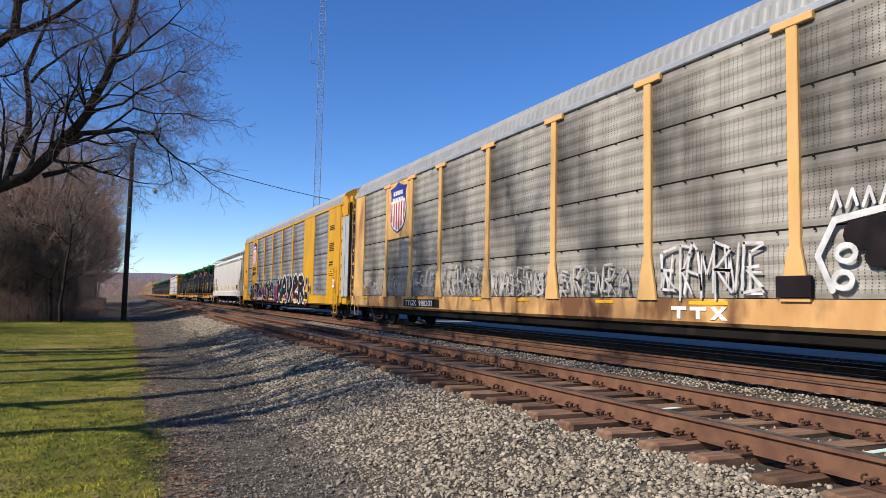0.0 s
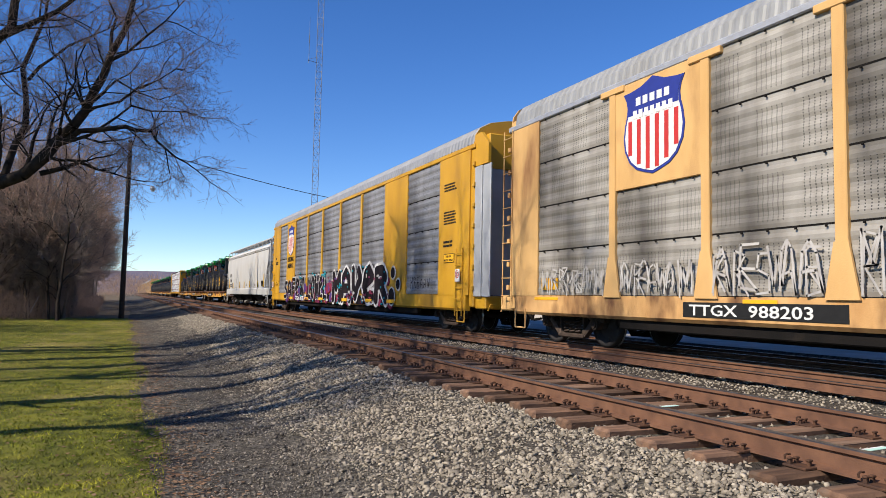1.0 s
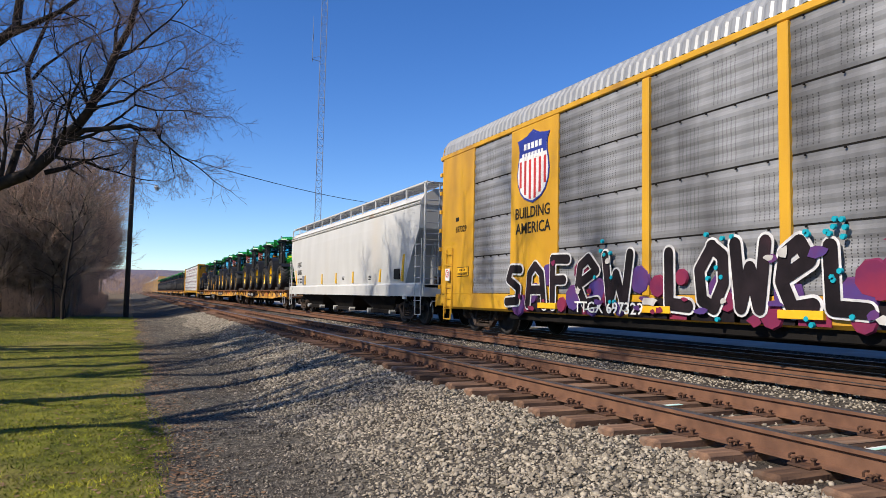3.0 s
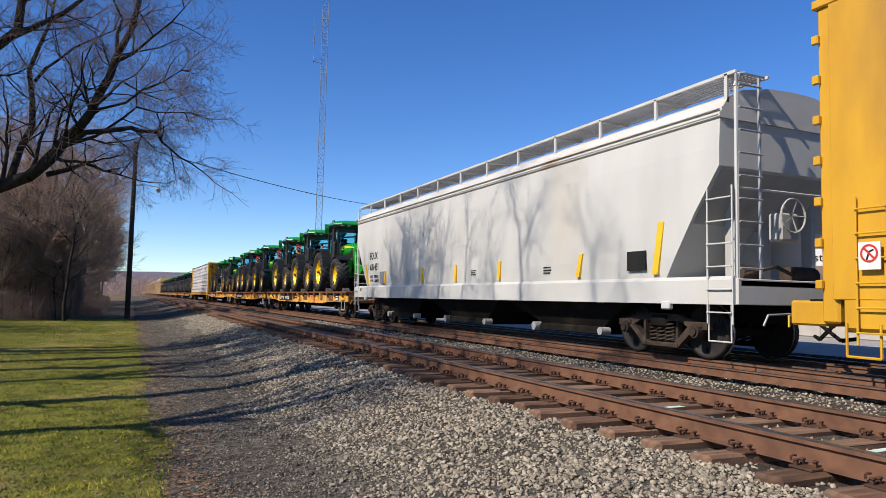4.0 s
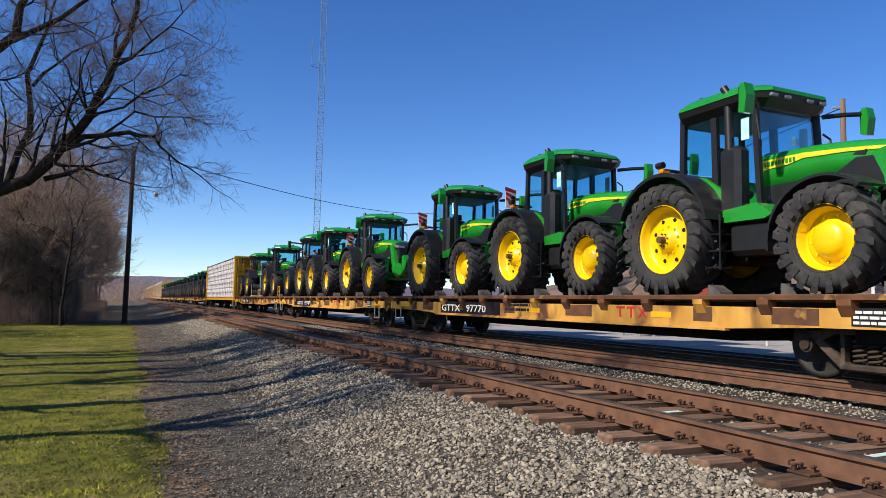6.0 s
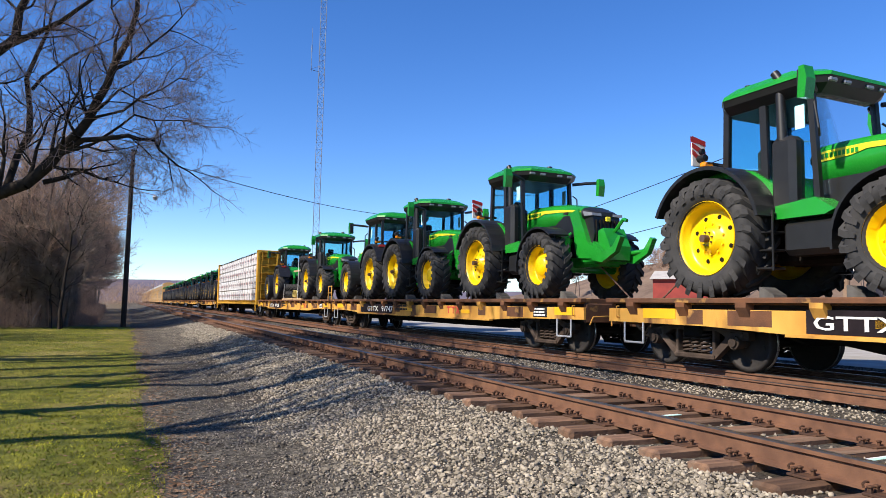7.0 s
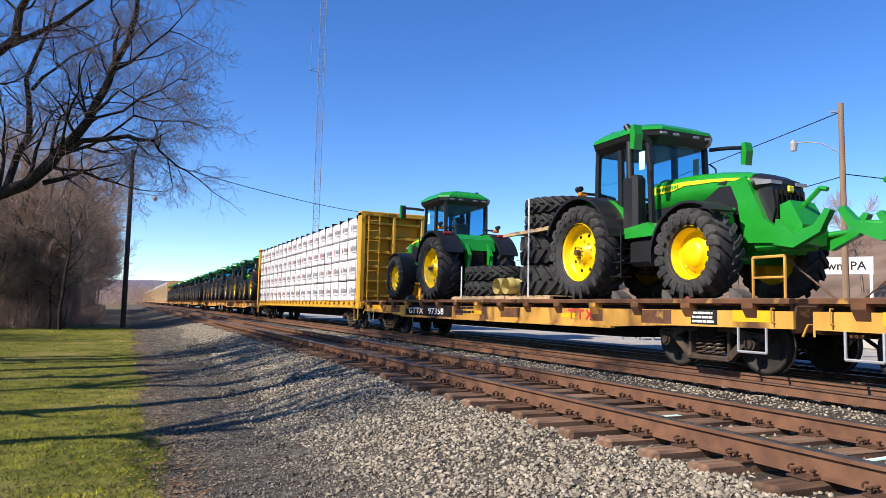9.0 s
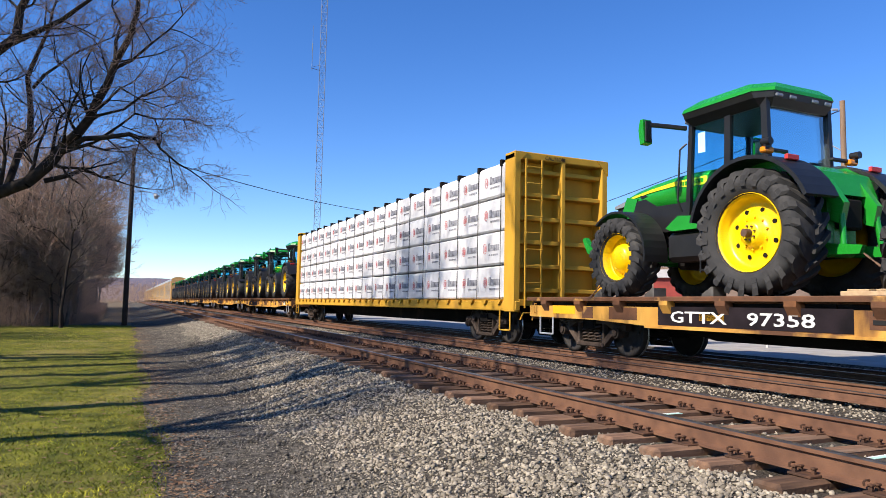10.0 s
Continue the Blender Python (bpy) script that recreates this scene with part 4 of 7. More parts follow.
def build_beyond():
    """A low concrete wall, a leaning marker pole and a red shop at the foot of the bank."""
    wall = thing("retaining_wall", "low worn concrete retaining wall beyond the lot", "wall", "", pose(19.5, 0, -0.02))
    r = random.Random(6)
    for k in range(14):
        y = 9 + k * 1.9
        part("block", Shape().box(-0.2 + r.uniform(-0.03, 0.03), 0.2, y, y + 1.87, 0, 0.46 + r.uniform(-0.05, 0.03), 0, 0.03), CONCRETE, wall)
    pole = thing("marker_pole", "leaning red and white marker pole", "pole", "", pose(15.4, 13.2, -0.02, 0, -8, 0))
    for k in range(6):
        part("band", Shape().cyl((0, 0, k * 0.22), (0, 0, k * 0.22 + 0.22), 0.035, n=8), RED if k % 2 else SIGN_W, pole)
    shop = thing("shop_building", "red shop with a pale gable and a low green roof", "building", "", pose(41.5, 40.5, -0.6, 0, 0, 40))
    part("wall", Shape().box(-3.4, 1.2, 0, 4, 0, 4.0, 0, 0.02), RUSTY_RED, shop, "red painted wall")
    part("annex", Shape().box(1.2, 5.0, 0.3, 4, 0, 3.2, 0, 0.02), SIGN_W, shop, "white annex wall")
    part("roof", Shape().prism([(-3.7, 3.95), (1.4, 3.95), (-1.1, 4.7)], "y", -0.2, 4.2), CONCRETE, shop)
    part("porch_roof", Shape().prism([(-1.6, 2.1), (0.3, 2.9), (0.3, 3.0), (-1.7, 2.2)], "x", -2.6, 4.6), GREEN_ROOF, shop, "low green porch roof")
    for x in (-2.4, 0.0, 2.2, 4.4):
        part("post", Shape().box(x - 0.07, x + 0.07, -1.5, -1.36, 0, 2.15), SIGN_W, shop)
    for x in (1.9, 3.4):
        part("window", Shape().box(x, x + 0.9, 0.26, 0.34, 1.0, 2.2, 0, 0.01), PLASTIC, shop)


def build_fallen_branch():
    a, b = seen_at(62, 546, 46.5), seen_at(92, 504, 47.5)
    ob = thing("fallen_branch", "pale dead branch leaning in the brush", "branch")
    part("limb", Shape().cyl((a[0], a[1], a[2] - 0.5), b, 0.045, 0.02, 7), SIGN_W, ob)


build_fallen_branch()
wire_from = build_utility_pole()
cable("power_cable", wire_from, (66, 130, 21.5), 2.6, 0.03, "thin overhead cable from the utility pole")
build_mast()
build_lot()
build_beyond()

# ---- railway cars ----
# A car's own space: y from its end nearer the camera, z from the rail head, x = -1.6 on the camera's side.
ROLLING = []        # (thing, metres along the line when the clip begins, turn)
WHEELSETS = []


def on_train(ob, y, turn=0.0, x=CAR_X, z=0.0):
    ROLLING.append((ob, x, y, z, turn))
    return ob


def wheelset_mesh():
    s = Shape()
    for side in (-1, 1):
        s.lathe([(0.0, 0.66), (0.16, 0.66), (0.2, 0.69), (0.36, 0.71), (0.40, 0.69), (0.455, 0.69)][::1], (0, 0, 0) , 24) if side > 0 else s.lathe([(0.0, -0.66), (0.16, -0.66), (0.2, -0.69), (0.36, -0.71), (0.40, -0.69), (0.455, -0.69)], (0, 0, 0), 24)
        s.lathe([(0.455, side * 0.69), (0.46, side * 0.82), (0.40, side * 0.82), (0.37, side * 0.78), (0.2, side * 0.80), (0.15, side * 0.84), (0.0, side * 0.84)], (0, 0, 0), 24)
        s.lathe([(0.47, side * 0.67), (0.485, side * 0.685), (0.462, side * 0.705)], (0, 0, 0), 24, 1)
        # cored spots round the web show that it turns
        for k in range(5):
            a = k * 1.2566
            s.cyl((side * 0.775, 0.29 * math.cos(a), 0.29 * math.sin(a)), (side * 0.806, 0.29 * math.cos(a), 0.29 * math.sin(a)), 0.035, n=8)
    s.cyl((-1.1, 0, 0), (1.1, 0, 0), 0.08, n=10)
    return s.mesh("wheelset", [WHEEL, TREAD], False)


WHEELSET = wheelset_mesh()


def truck_meshes():
    side = Shape()
    # cast side frame with its two windows, bearing ends and spring nest
    top = [(-1.12, 0.50), (-1.12, 0.62), (-0.72, 0.66), (-0.42, 0.74), (0.42, 0.74), (0.72, 0.66), (1.12, 0.62), (1.12, 0.50), (0.78, 0.48), (0.5, 0.62), (-0.5, 0.62), (-0.78, 0.48)]
    side.prism(top, "x", -0.07, 0.07)
    side.prism([(-0.82, 0.5), (-0.66, 0.52), (-0.36, 0.24), (-0.44, 0.17)], "x", -0.06, 0.06)
    side.prism([(0.82, 0.5), (0.66, 0.52), (0.36, 0.24), (0.44, 0.17)], "x", -0.06, 0.06)
    side.box(-0.1, 0.1, -0.44, 0.44, 0.15, 0.24, 0, 0.02)
    for y in (-0.44, 0.38):
        side.box(-0.06, 0.06, y, y + 0.06, 0.22, 0.63, 0, 0.01)
    spring = Shape()
    rings = []
    for i in range(41):
        a = i / 8 * 2 * math.pi
        u = Vector((math.cos(a), math.sin(a), 0))
        c = Vector((0, 0, 0.25 + 0.33 * i / 40)) + u * 0.078
        rings.append([c + u * 0.02, c + Vector((0, 0, 0.02)), c - u * 0.02, c - Vector((0, 0, 0.02))])
    spring.loft(rings, 0, True)
    cap = Shape()
    for y in (0.0,):
        cap.cyl((-0.14, y, 0.46), (0.02, y, 0.46), 0.105, n=14).cyl((-0.17, y, 0.46), (-0.13, y, 0.46), 0.07, n=10)
        for k in range(3):
            a = k * 2.094 + 0.5
            cap.cyl((-0.165, y + 0.06 * math.cos(a), 0.46 + 0.06 * math.sin(a)), (-0.13, y + 0.06 * math.cos(a), 0.46 + 0.06 * math.sin(a)), 0.016, n=6)
        cap.box(-0.1, 0.05, y - 0.13, y + 0.13, 0.52, 0.62, 0, 0.02)
    bolster = Shape().box(-1.1, 1.1, -0.2, 0.2, 0.5, 0.72, 0, 0.03)
    return side.mesh("side_frame", TRUCK), spring.mesh("spring", TRUCK), cap.mesh("bearing_cap", TRUCK), bolster.mesh("bolster", BLACK)


SIDE_FRAME, SPRINGS, CAPS, BOLSTER = truck_meshes()


def truck(car, y, spin=True):
    """A four-wheel truck under the car, its centre at y."""
    t = new("truck")
    t.parent = car
    t.matrix_basis = pose(TRAIN_X - CAR_X, y, 0)
    for x, turn in ((-0.98, 0), (0.98, 180)):
        part("side_frame", SIDE_FRAME, None, t, "", pose(x, 0, 0, 0, 0, turn))
        for dy in (-0.2, 0.0, 0.2):
            part("spring", SPRINGS, None, t, "", pose(x, dy, 0, 0, 0, turn))
        for dy in (-0.89, 0.89):
            part("bearing_cap", CAPS, None, t, "", pose(x, dy, 0, 0, 0, turn))
    part("bolster", BOLSTER, None, t)
    for dy in (-0.89, 0.89):
        w = part("wheelset", WHEELSET, None, t, "", pose(0, dy, 0.46))
        if spin:
            WHEELSETS.append((w, dy))
    return t


def couplers(car, length, mats=None):
    """Coupler, air hose and uncoupling lever at each end."""
    for y, s in ((0, -1), (length, 1)):
        c = Shape().box(-0.1, 0.1, min(y, y + s * 0.55), max(y, y + s * 0.55), 0.72, 0.92, 0, 0.03)
        c.box(-0.17, 0.14, min(y + s * 0.42, y + s * 0.72), max(y + s * 0.42, y + s * 0.72), 0.68, 0.98, 0, 0.05)
        part("coupler", c, TRUCK, car, "", pose(TRAIN_X - CAR_X, 0, 0))
        h = Shape().tube([(-0.35, y, 0.75), (-0.38, y + s * 0.2, 0.62), (-0.32, y + s * 0.45, 0.42), (-0.2, y + s * 0.62, 0.46)], 0.03)
        part("air_hose", h, BLACK, car)
        lev = Shape().tube([(-1.45, y + s * 0.06, 0.62), (-1.4, y + s * 0.1, 0.78), (-0.9, y + s * 0.1, 0.8), (-0.2, y + s * 0.1, 0.86)], 0.016)
        part("uncoupling_lever", lev, mats or GALV, car)


def ladder(car, x, y0, y1, z0, z1, rungs, mat_, r=0.012, name="ladder"):
    s = Shape()
    for y in (y0, y1):
        s.box(x - 0.014, x + 0.006, y - 0.014, y + 0.014, z0, z1, 0, 0.003)
    for k in range(rungs):
        z = z0 + (k + 0.5) * (z1 - z0) / rungs
        s.cyl((x - 0.03, y0, z), (x - 0.03, y1, z), r, n=6)
    part(name, s, mat_, car)


def end_ladder(car, y, x0, x1, z0, z1, rungs, mat_):
    """A ladder across an end face; y is the face."""
    s = Shape()
    for x in (x0, x1):
        s.box(x - 0.02, x + 0.02, y - 0.03, y + 0.01, z0, z1, 0, 0.004)
    for k in range(rungs):
        z = z0 + (k + 0.5) * (z1 - z0) / rungs
        s.cyl((x0, y - 0.06, z), (x1, y - 0.06, z), 0.016, n=6)
    part("end_ladder", s, mat_, car)


def shield(car, y0, y1, z0, z1, x):
    """The railway's shield, as plain shapes: blue chief with white bars over red and white stripes."""
    w, h, cy = y1 - y0, z1 - z0, (y0 + y1) / 2

    def outline(k):
        half = []
        for s, d in ((0.0, 0.0), (0.03, 0.13), (0.07, 0.27), (0.15, 0.39), (0.28, 0.475), (0.42, 0.5), (0.56, 0.475), (0.66, 0.44), (0.74, 0.43),
                     (0.82, 0.45), (0.90, 0.50), (0.905, 0.38), (0.93, 0.2), (1.0, 0.0)):
            half.append((d * w * k, z0 + h * (0.5 + (s - 0.5) * k)))
        return [(cy + d, z) for d, z in half] + [(cy - d, z) for d, z in half[-2:0:-1]]
    ob = part("shield", Shape().prism(outline(1.06), "x", x - 0.004, x + 0.01), BLUE, car, "shield emblem in red, white and blue")
    part("field", Shape().prism([p for p in outline(1.0)], "x", x - 0.008, x), CHALK, ob)
    red = Shape()
    n = 6
    for k in range(n):
        c = cy + (k - (n - 1) / 2) * w * 0.16
        off = abs(c - cy) / (w * 0.5)
        foot = z0 + h * (0.03 + 0.33 * max(0.0, off - 0.12) ** 1.5)
        red.box(x - 0.012, x - 0.006, c - w * 0.035, c + w * 0.035, foot, z0 + h * 0.60)
    part("red_stripes", red, RED, ob)
    top = [p for p in outline(1.0) if p[1] >= z0 + h * 0.6]
    top = sorted(top, key=lambda p: math.atan2(p[1] - (z0 + h * 0.78), p[0] - cy))
    part("chief", Shape().prism(top, "x", x - 0.012, x - 0.006), BLUE, ob)
    b = Shape()
    for z, ww in ((0.80, 0.62), (0.66, 0.72)):
        for k in range(7 if z < 0.7 else 5):
            m = 7 if z < 0.7 else 5
            c = cy + (k - (m - 1) / 2) * w * ww / m
            b.box(x - 0.016, x - 0.010, c - w * ww / m * 0.34, c + w * ww / m * 0.34, z0 + h * (z - 0.045), z0 + h * (z + 0.045))
    part("white_bars", b, CHALK, ob)


def scrawl(car, x, y0, y1, z0, z1, letters, seed, fill, edge, name="graffiti", slim=False):
    """Sprayed letter-like shapes: fat strokes with a lighter outline, unreadable."""
    r = random.Random(seed)
    w = (y1 - y0) / letters
    out, inn = Shape(), Shape()

    def stroke(shape, pts, t, xx):
        for a, b in zip(pts, pts[1:]):
            d = Vector((b[0] - a[0], b[1] - a[1]))
            if d.length < 1e-4:
                continue
            nrm = Vector((-d.y, d.x)).normalized() * t
            e = d.normalized() * t * 0.6
            q = [(a[0] - e.x + nrm.x, a[1] - e.y + nrm.y), (b[0] + e.x + nrm.x, b[1] + e.y + nrm.y), (b[0] + e.x - nrm.x, b[1] + e.y - nrm.y), (a[0] - e.x - nrm.x, a[1] - e.y - nrm.y)]
            shape.add([(xx, *p) for p in q], [(0, 1, 2, 3)])
    forms = (((0.15, 0.0), (0.2, 0.95), (0.5, 0.4), (0.8, 0.95), (0.85, 0.0)), ((0.15, 0.05), (0.3, 0.8), (0.5, 1.0), (0.7, 0.8), (0.85, 0.05), (0.7, 0.4), (0.3, 0.4)),
             ((0.8, 0.9), (0.3, 0.95), (0.2, 0.6), (0.75, 0.45), (0.8, 0.12), (0.2, 0.05)), ((0.2, 0.0), (0.25, 0.95), (0.8, 0.9), (0.3, 0.5), (0.75, 0.45), (0.3, 0.5), (0.85, 0.05)),
             ((0.85, 0.95), (0.25, 0.9), (0.2, 0.05), (0.85, 0.08), (0.25, 0.5), (0.7, 0.5)), ((0.2, 0.95), (0.35, 0.1), (0.5, 0.7), (0.65, 0.1), (0.85, 0.95)))
    t = (0.04 if slim else 0.15) * min(w, (z1 - z0) * 0.8)
    k = 0.0 if slim else 0.09
    for i in range(letters):
        # letters run from the higher y to the lower, as read from the camera
        a = y1 - i * w
        hgt = (z1 - z0) * r.uniform(0.75, 1.0)
        pts = [(a - w * (px * 0.95 + r.uniform(-0.05, 0.05)), z0 + hgt * (pz + r.uniform(-0.06, 0.06))) for px, pz in forms[r.randrange(6)]]
        if not slim:
            stroke(out, pts, t + k, x - 0.006 - 0.0005 * i)
        stroke(inn, pts, t, x - 0.012 - 0.0005 * i)
    g = tagged(part(name, inn, fill, car, "", None, False), kind="stuff")
    if out.v:
        part("outline", out, edge, g, "", None, False)
    return g


LETTER_FORMS = {
    "m": (((0.12, 0.0), (0.14, 0.92), (0.48, 0.42), (0.84, 0.92), (0.9, 0.0)),),
    "a": (((0.1, 0.0), (0.2, 0.75), (0.5, 0.95), (0.78, 0.75), (0.9, 0.0)), ((0.25, 0.36), (0.8, 0.36))),
    "v": (((0.12, 0.95), (0.2, 0.45), (0.42, 0.08), (0.62, 0.42), (0.88, 0.66), (0.7, 0.92)),),
    "e": (((0.9, 0.1), (0.42, 0.05), (0.16, 0.42), (0.28, 0.8), (0.6, 0.95), (0.86, 0.7), (0.3, 0.48)),),
    "r": (((0.15, 0.0), (0.16, 0.92), (0.62, 0.95), (0.82, 0.72), (0.55, 0.5), (0.2, 0.5)), ((0.52, 0.5), (0.92, 0.02))),
    "s": (((0.85, 0.9), (0.35, 0.92), (0.18, 0.65), (0.75, 0.42), (0.7, 0.08), (0.12, 0.05)),),
    "f": (((0.2, 0.0), (0.22, 0.92), (0.85, 0.9)), ((0.22, 0.5), (0.7, 0.5))),
    "l": (((0.2, 0.95), (0.2, 0.08), (0.88, 0.05)),),
    "o": (((0.5, 0.95), (0.15, 0.6), (0.2, 0.15), (0.55, 0.03), (0.85, 0.4), (0.8, 0.8), (0.5, 0.95)),),
    "w": (((0.08, 0.95), (0.25, 0.05), (0.5, 0.6), (0.72, 0.05), (0.92, 0.95)),),
}


def round_stroke(shape, pts, t, x, step=0.0004):
    """A brush stroke of half width t along pts of (y, z), with round joints, each piece a hair proud of the last."""
    for k, (a, b) in enumerate(zip(pts, pts[1:])):
        d = Vector((b[0] - a[0], b[1] - a[1]))
        if d.length < 1e-4:
            continue
        q = Vector((-d.y, d.x)).normalized() * t
        xx = x - step * 2 * k
        shape.add([(xx, a[0] + q.x, a[1] + q.y), (xx, b[0] + q.x, b[1] + q.y), (xx, b[0] - q.x, b[1] - q.y), (xx, a[0] - q.x, a[1] - q.y)], [(0, 1, 2, 3)])
        for c in ((a, b) if k == 0 else (b,)):
            xx -= step * 0.5
            shape.add([(xx, c[0] + t * math.cos(6.2832 * i / 12), c[1] + t * math.sin(6.2832 * i / 12)) for i in range(12)], [tuple(range(12))])


def throw_up(car, x, y0, y1, z0, z1, forms, fat, halo, seed, fill=None, edge=None):
    """A sprayed piece: fat rounded shapes with a pale halo."""
    r = random.Random(seed)
    w = (y1 - y0) / len(forms)
    inn, out = Shape(), Shape()
    for i, key in enumerate(forms):
        left = y1 - i * w + 0.04 * w
        hgt = (z1 - z0) * r.uniform(0.88, 1.04)
        for line in LETTER_FORMS[key]:
            pts = [(left - w * (u * 0.92 + r.uniform(-0.03, 0.03)), z0 + fat + (hgt - 2 * fat) * v) for u, v in line]
            round_stroke(out, pts, fat + halo * r.uniform(0.8, 1.2), x)
            round_stroke(inn, pts, fat, x - 0.012)
    g = tagged(part("graffiti", inn, fill or SPRAY_K, car, "", None, False), kind="stuff")
    part("outline", out, edge or SPRAY_W, g, "", None, False)


def no_climb_sign(car, y, z):
    sign = part("warning_sign", Shape().box(-1.715, -1.70, y - 0.14, y + 0.14, z - 0.17, z + 0.17, 0, 0.003), CHALK, car, "white sign with a red prohibition ring")
    ring = [(y + 0.1 * math.cos(6.2832 * i / 18), z + 0.03 + 0.1 * math.sin(6.2832 * i / 18)) for i in range(19)]
    s = Shape()
    round_stroke(s, ring, 0.014, -1.717, 0.00005)
    round_stroke(s, [(y + 0.07, z + 0.1), (y - 0.07, z - 0.04)], 0.014, -1.7175)
    part("ring", s, RED, sign, "", None, False)
    m = Shape()
    round_stroke(m, [(y + 0.03, z - 0.04), (y, z + 0.05), (y - 0.05, z + 0.07)], 0.012, -1.7165)
    part("symbol", m, INK, sign, "", None, False)


def height_placard(car, y, z):
    p = part("placard", Shape().box(-1.645, -1.61, y - 0.34, y + 0.34, z - 0.13, z + 0.13, 0, 0.004), INK, car, "yellow excess height placard")
    part("panel", Shape().box(-1.649, -1.62, y - 0.32, y + 0.32, z - 0.11, z + 0.11, 0, 0.002), PATCH, p)
    lettering("THIS CAR", 0.085, INK, p, -1.6515, y + 0.2, z + 0.02)
    lettering("EXCESS HEIGHT", 0.085, INK, p, -1.6515, y + 0.3, z - 0.085)


def autorack(style, y, length, posts, boards, end_board, z_roof=0.0, lead=True):
    """A covered bi-level car for automobiles: corrugated punched screens between posts under a ribbed roof."""
    old = style == "tan"
    paint, screen, roof_m = (TAN, SCREEN_A, ROOF_A) if old else (GOLD, SCREEN_B, ROOF_B)
    car = thing("autorack_car", "weathered tan covered autorack car with sooty grey screens and graffiti" if old else
                "golden yellow covered autorack car with grey screens and graffiti", "railway car", "cars of the freight train")
    x, lo, hi = -1.6, 1.03, 4.93
    # floor, sills, ends
    for q in (-1, 1):
        part("side_sill", Shape().prism([(q * 1.62, 0.66), (q * 1.56, 0.60), (q * 1.48, 0.60), (q * 1.48, 1.03), (q * 1.62, 1.03)], "y", 0.9, length - 0.9), TAN_SILL if old else GOLD, car)
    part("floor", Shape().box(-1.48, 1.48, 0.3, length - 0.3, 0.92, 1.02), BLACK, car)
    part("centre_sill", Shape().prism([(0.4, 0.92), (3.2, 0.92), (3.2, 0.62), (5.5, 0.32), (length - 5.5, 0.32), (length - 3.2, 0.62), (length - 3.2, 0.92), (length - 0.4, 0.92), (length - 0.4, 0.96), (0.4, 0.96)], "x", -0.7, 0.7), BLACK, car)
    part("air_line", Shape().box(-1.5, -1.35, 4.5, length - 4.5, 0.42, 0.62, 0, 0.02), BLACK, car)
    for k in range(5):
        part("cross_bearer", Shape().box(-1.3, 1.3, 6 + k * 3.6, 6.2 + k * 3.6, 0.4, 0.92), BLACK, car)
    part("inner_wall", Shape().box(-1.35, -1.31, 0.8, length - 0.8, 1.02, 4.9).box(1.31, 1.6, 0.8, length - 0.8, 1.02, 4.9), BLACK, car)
    for xa in (-1.63, 1.42):
        part("top_chord", Shape().box(xa, xa + 0.21, 0.5, length - 0.5, hi, hi + 0.13, 0, 0.02), paint if not old else GALV, car)
    # ribbed roof
    prof = [(-1.6, 5.05), (-1.56, 5.30), (-1.42, 5.50), (-1.1, 5.68), (-0.55, 5.8), (0, 5.84)]
    prof += [(-a, b) for a, b in prof[-2::-1]]
    rings = []
    pitch = 0.21
    n = int((length - 1.2) / pitch)
    for k in range(n):
        for dy, up in ((0.0, 0.0), (0.05, 0.024), (0.12, 0.024), (0.17, 0.0)):
            lift = up * (0.45 if old else 1.0)
            rings.append([(a * (1 + lift * 0.4), 0.6 + k * pitch + dy, b + lift * 0.8) for a, b in prof])
    part("roof", Shape().loft(rings, 0, False, False, False), roof_m, car, "ribbed galvanised roof", None, False)
    part("roof_cap", Shape().prism(prof, "y", 0.58, 0.62), paint, car)
    part("roof_cap", Shape().prism(prof, "y", length - 0.62, length - 0.58), paint, car)
    # posts
    post = Shape().box(-0.05, 0.03, -0.09, 0.09, lo - 0.02, hi - 0.02, 0, 0.012)
    if old:
        post.box(-0.065, 0.02, -0.34, 0.34, hi - 0.1, hi + 0.02, 0, 0.012)
        post.prism([(-0.1, 1.75), (0.1, 1.75), (0.24, 1.0), (-0.24, 1.0)], "x", -0.058, -0.02)
    pm = post.mesh("post", paint)
    for p in posts:
        part("post", pm, None, car, "", pose(x, p, 0))
        part("post", pm, None, car, "", pose(-x, p, 0, 0, 0, 180))

    def board(y0, y1, z0, z1, name="side_board"):
        part(name, Shape().box(x - 0.03, x + 0.05, y0, y1, z0, z1, 0, 0.01), paint, car)
    for y0, y1, z0, z1 in boards:
        board(y0, y1, z0, z1)
    board(0.75, 0.75 + end_board, lo - 0.02, hi, "end_board")
    board(length - 0.75 - end_board, length - 0.75, lo - 0.02, hi, "end_board")
    # screens: four sheets high in each bay
    edges = sorted([0.75 + end_board, length - 0.75 - end_board] + [p for p in posts] + [e for b in boards for e in b[:2]])
    sheets = {}
    r = random.Random(4)
    rows = [(lo, 2.0), (2.0, 2.98), (2.98, 3.96), (3.96, hi)]
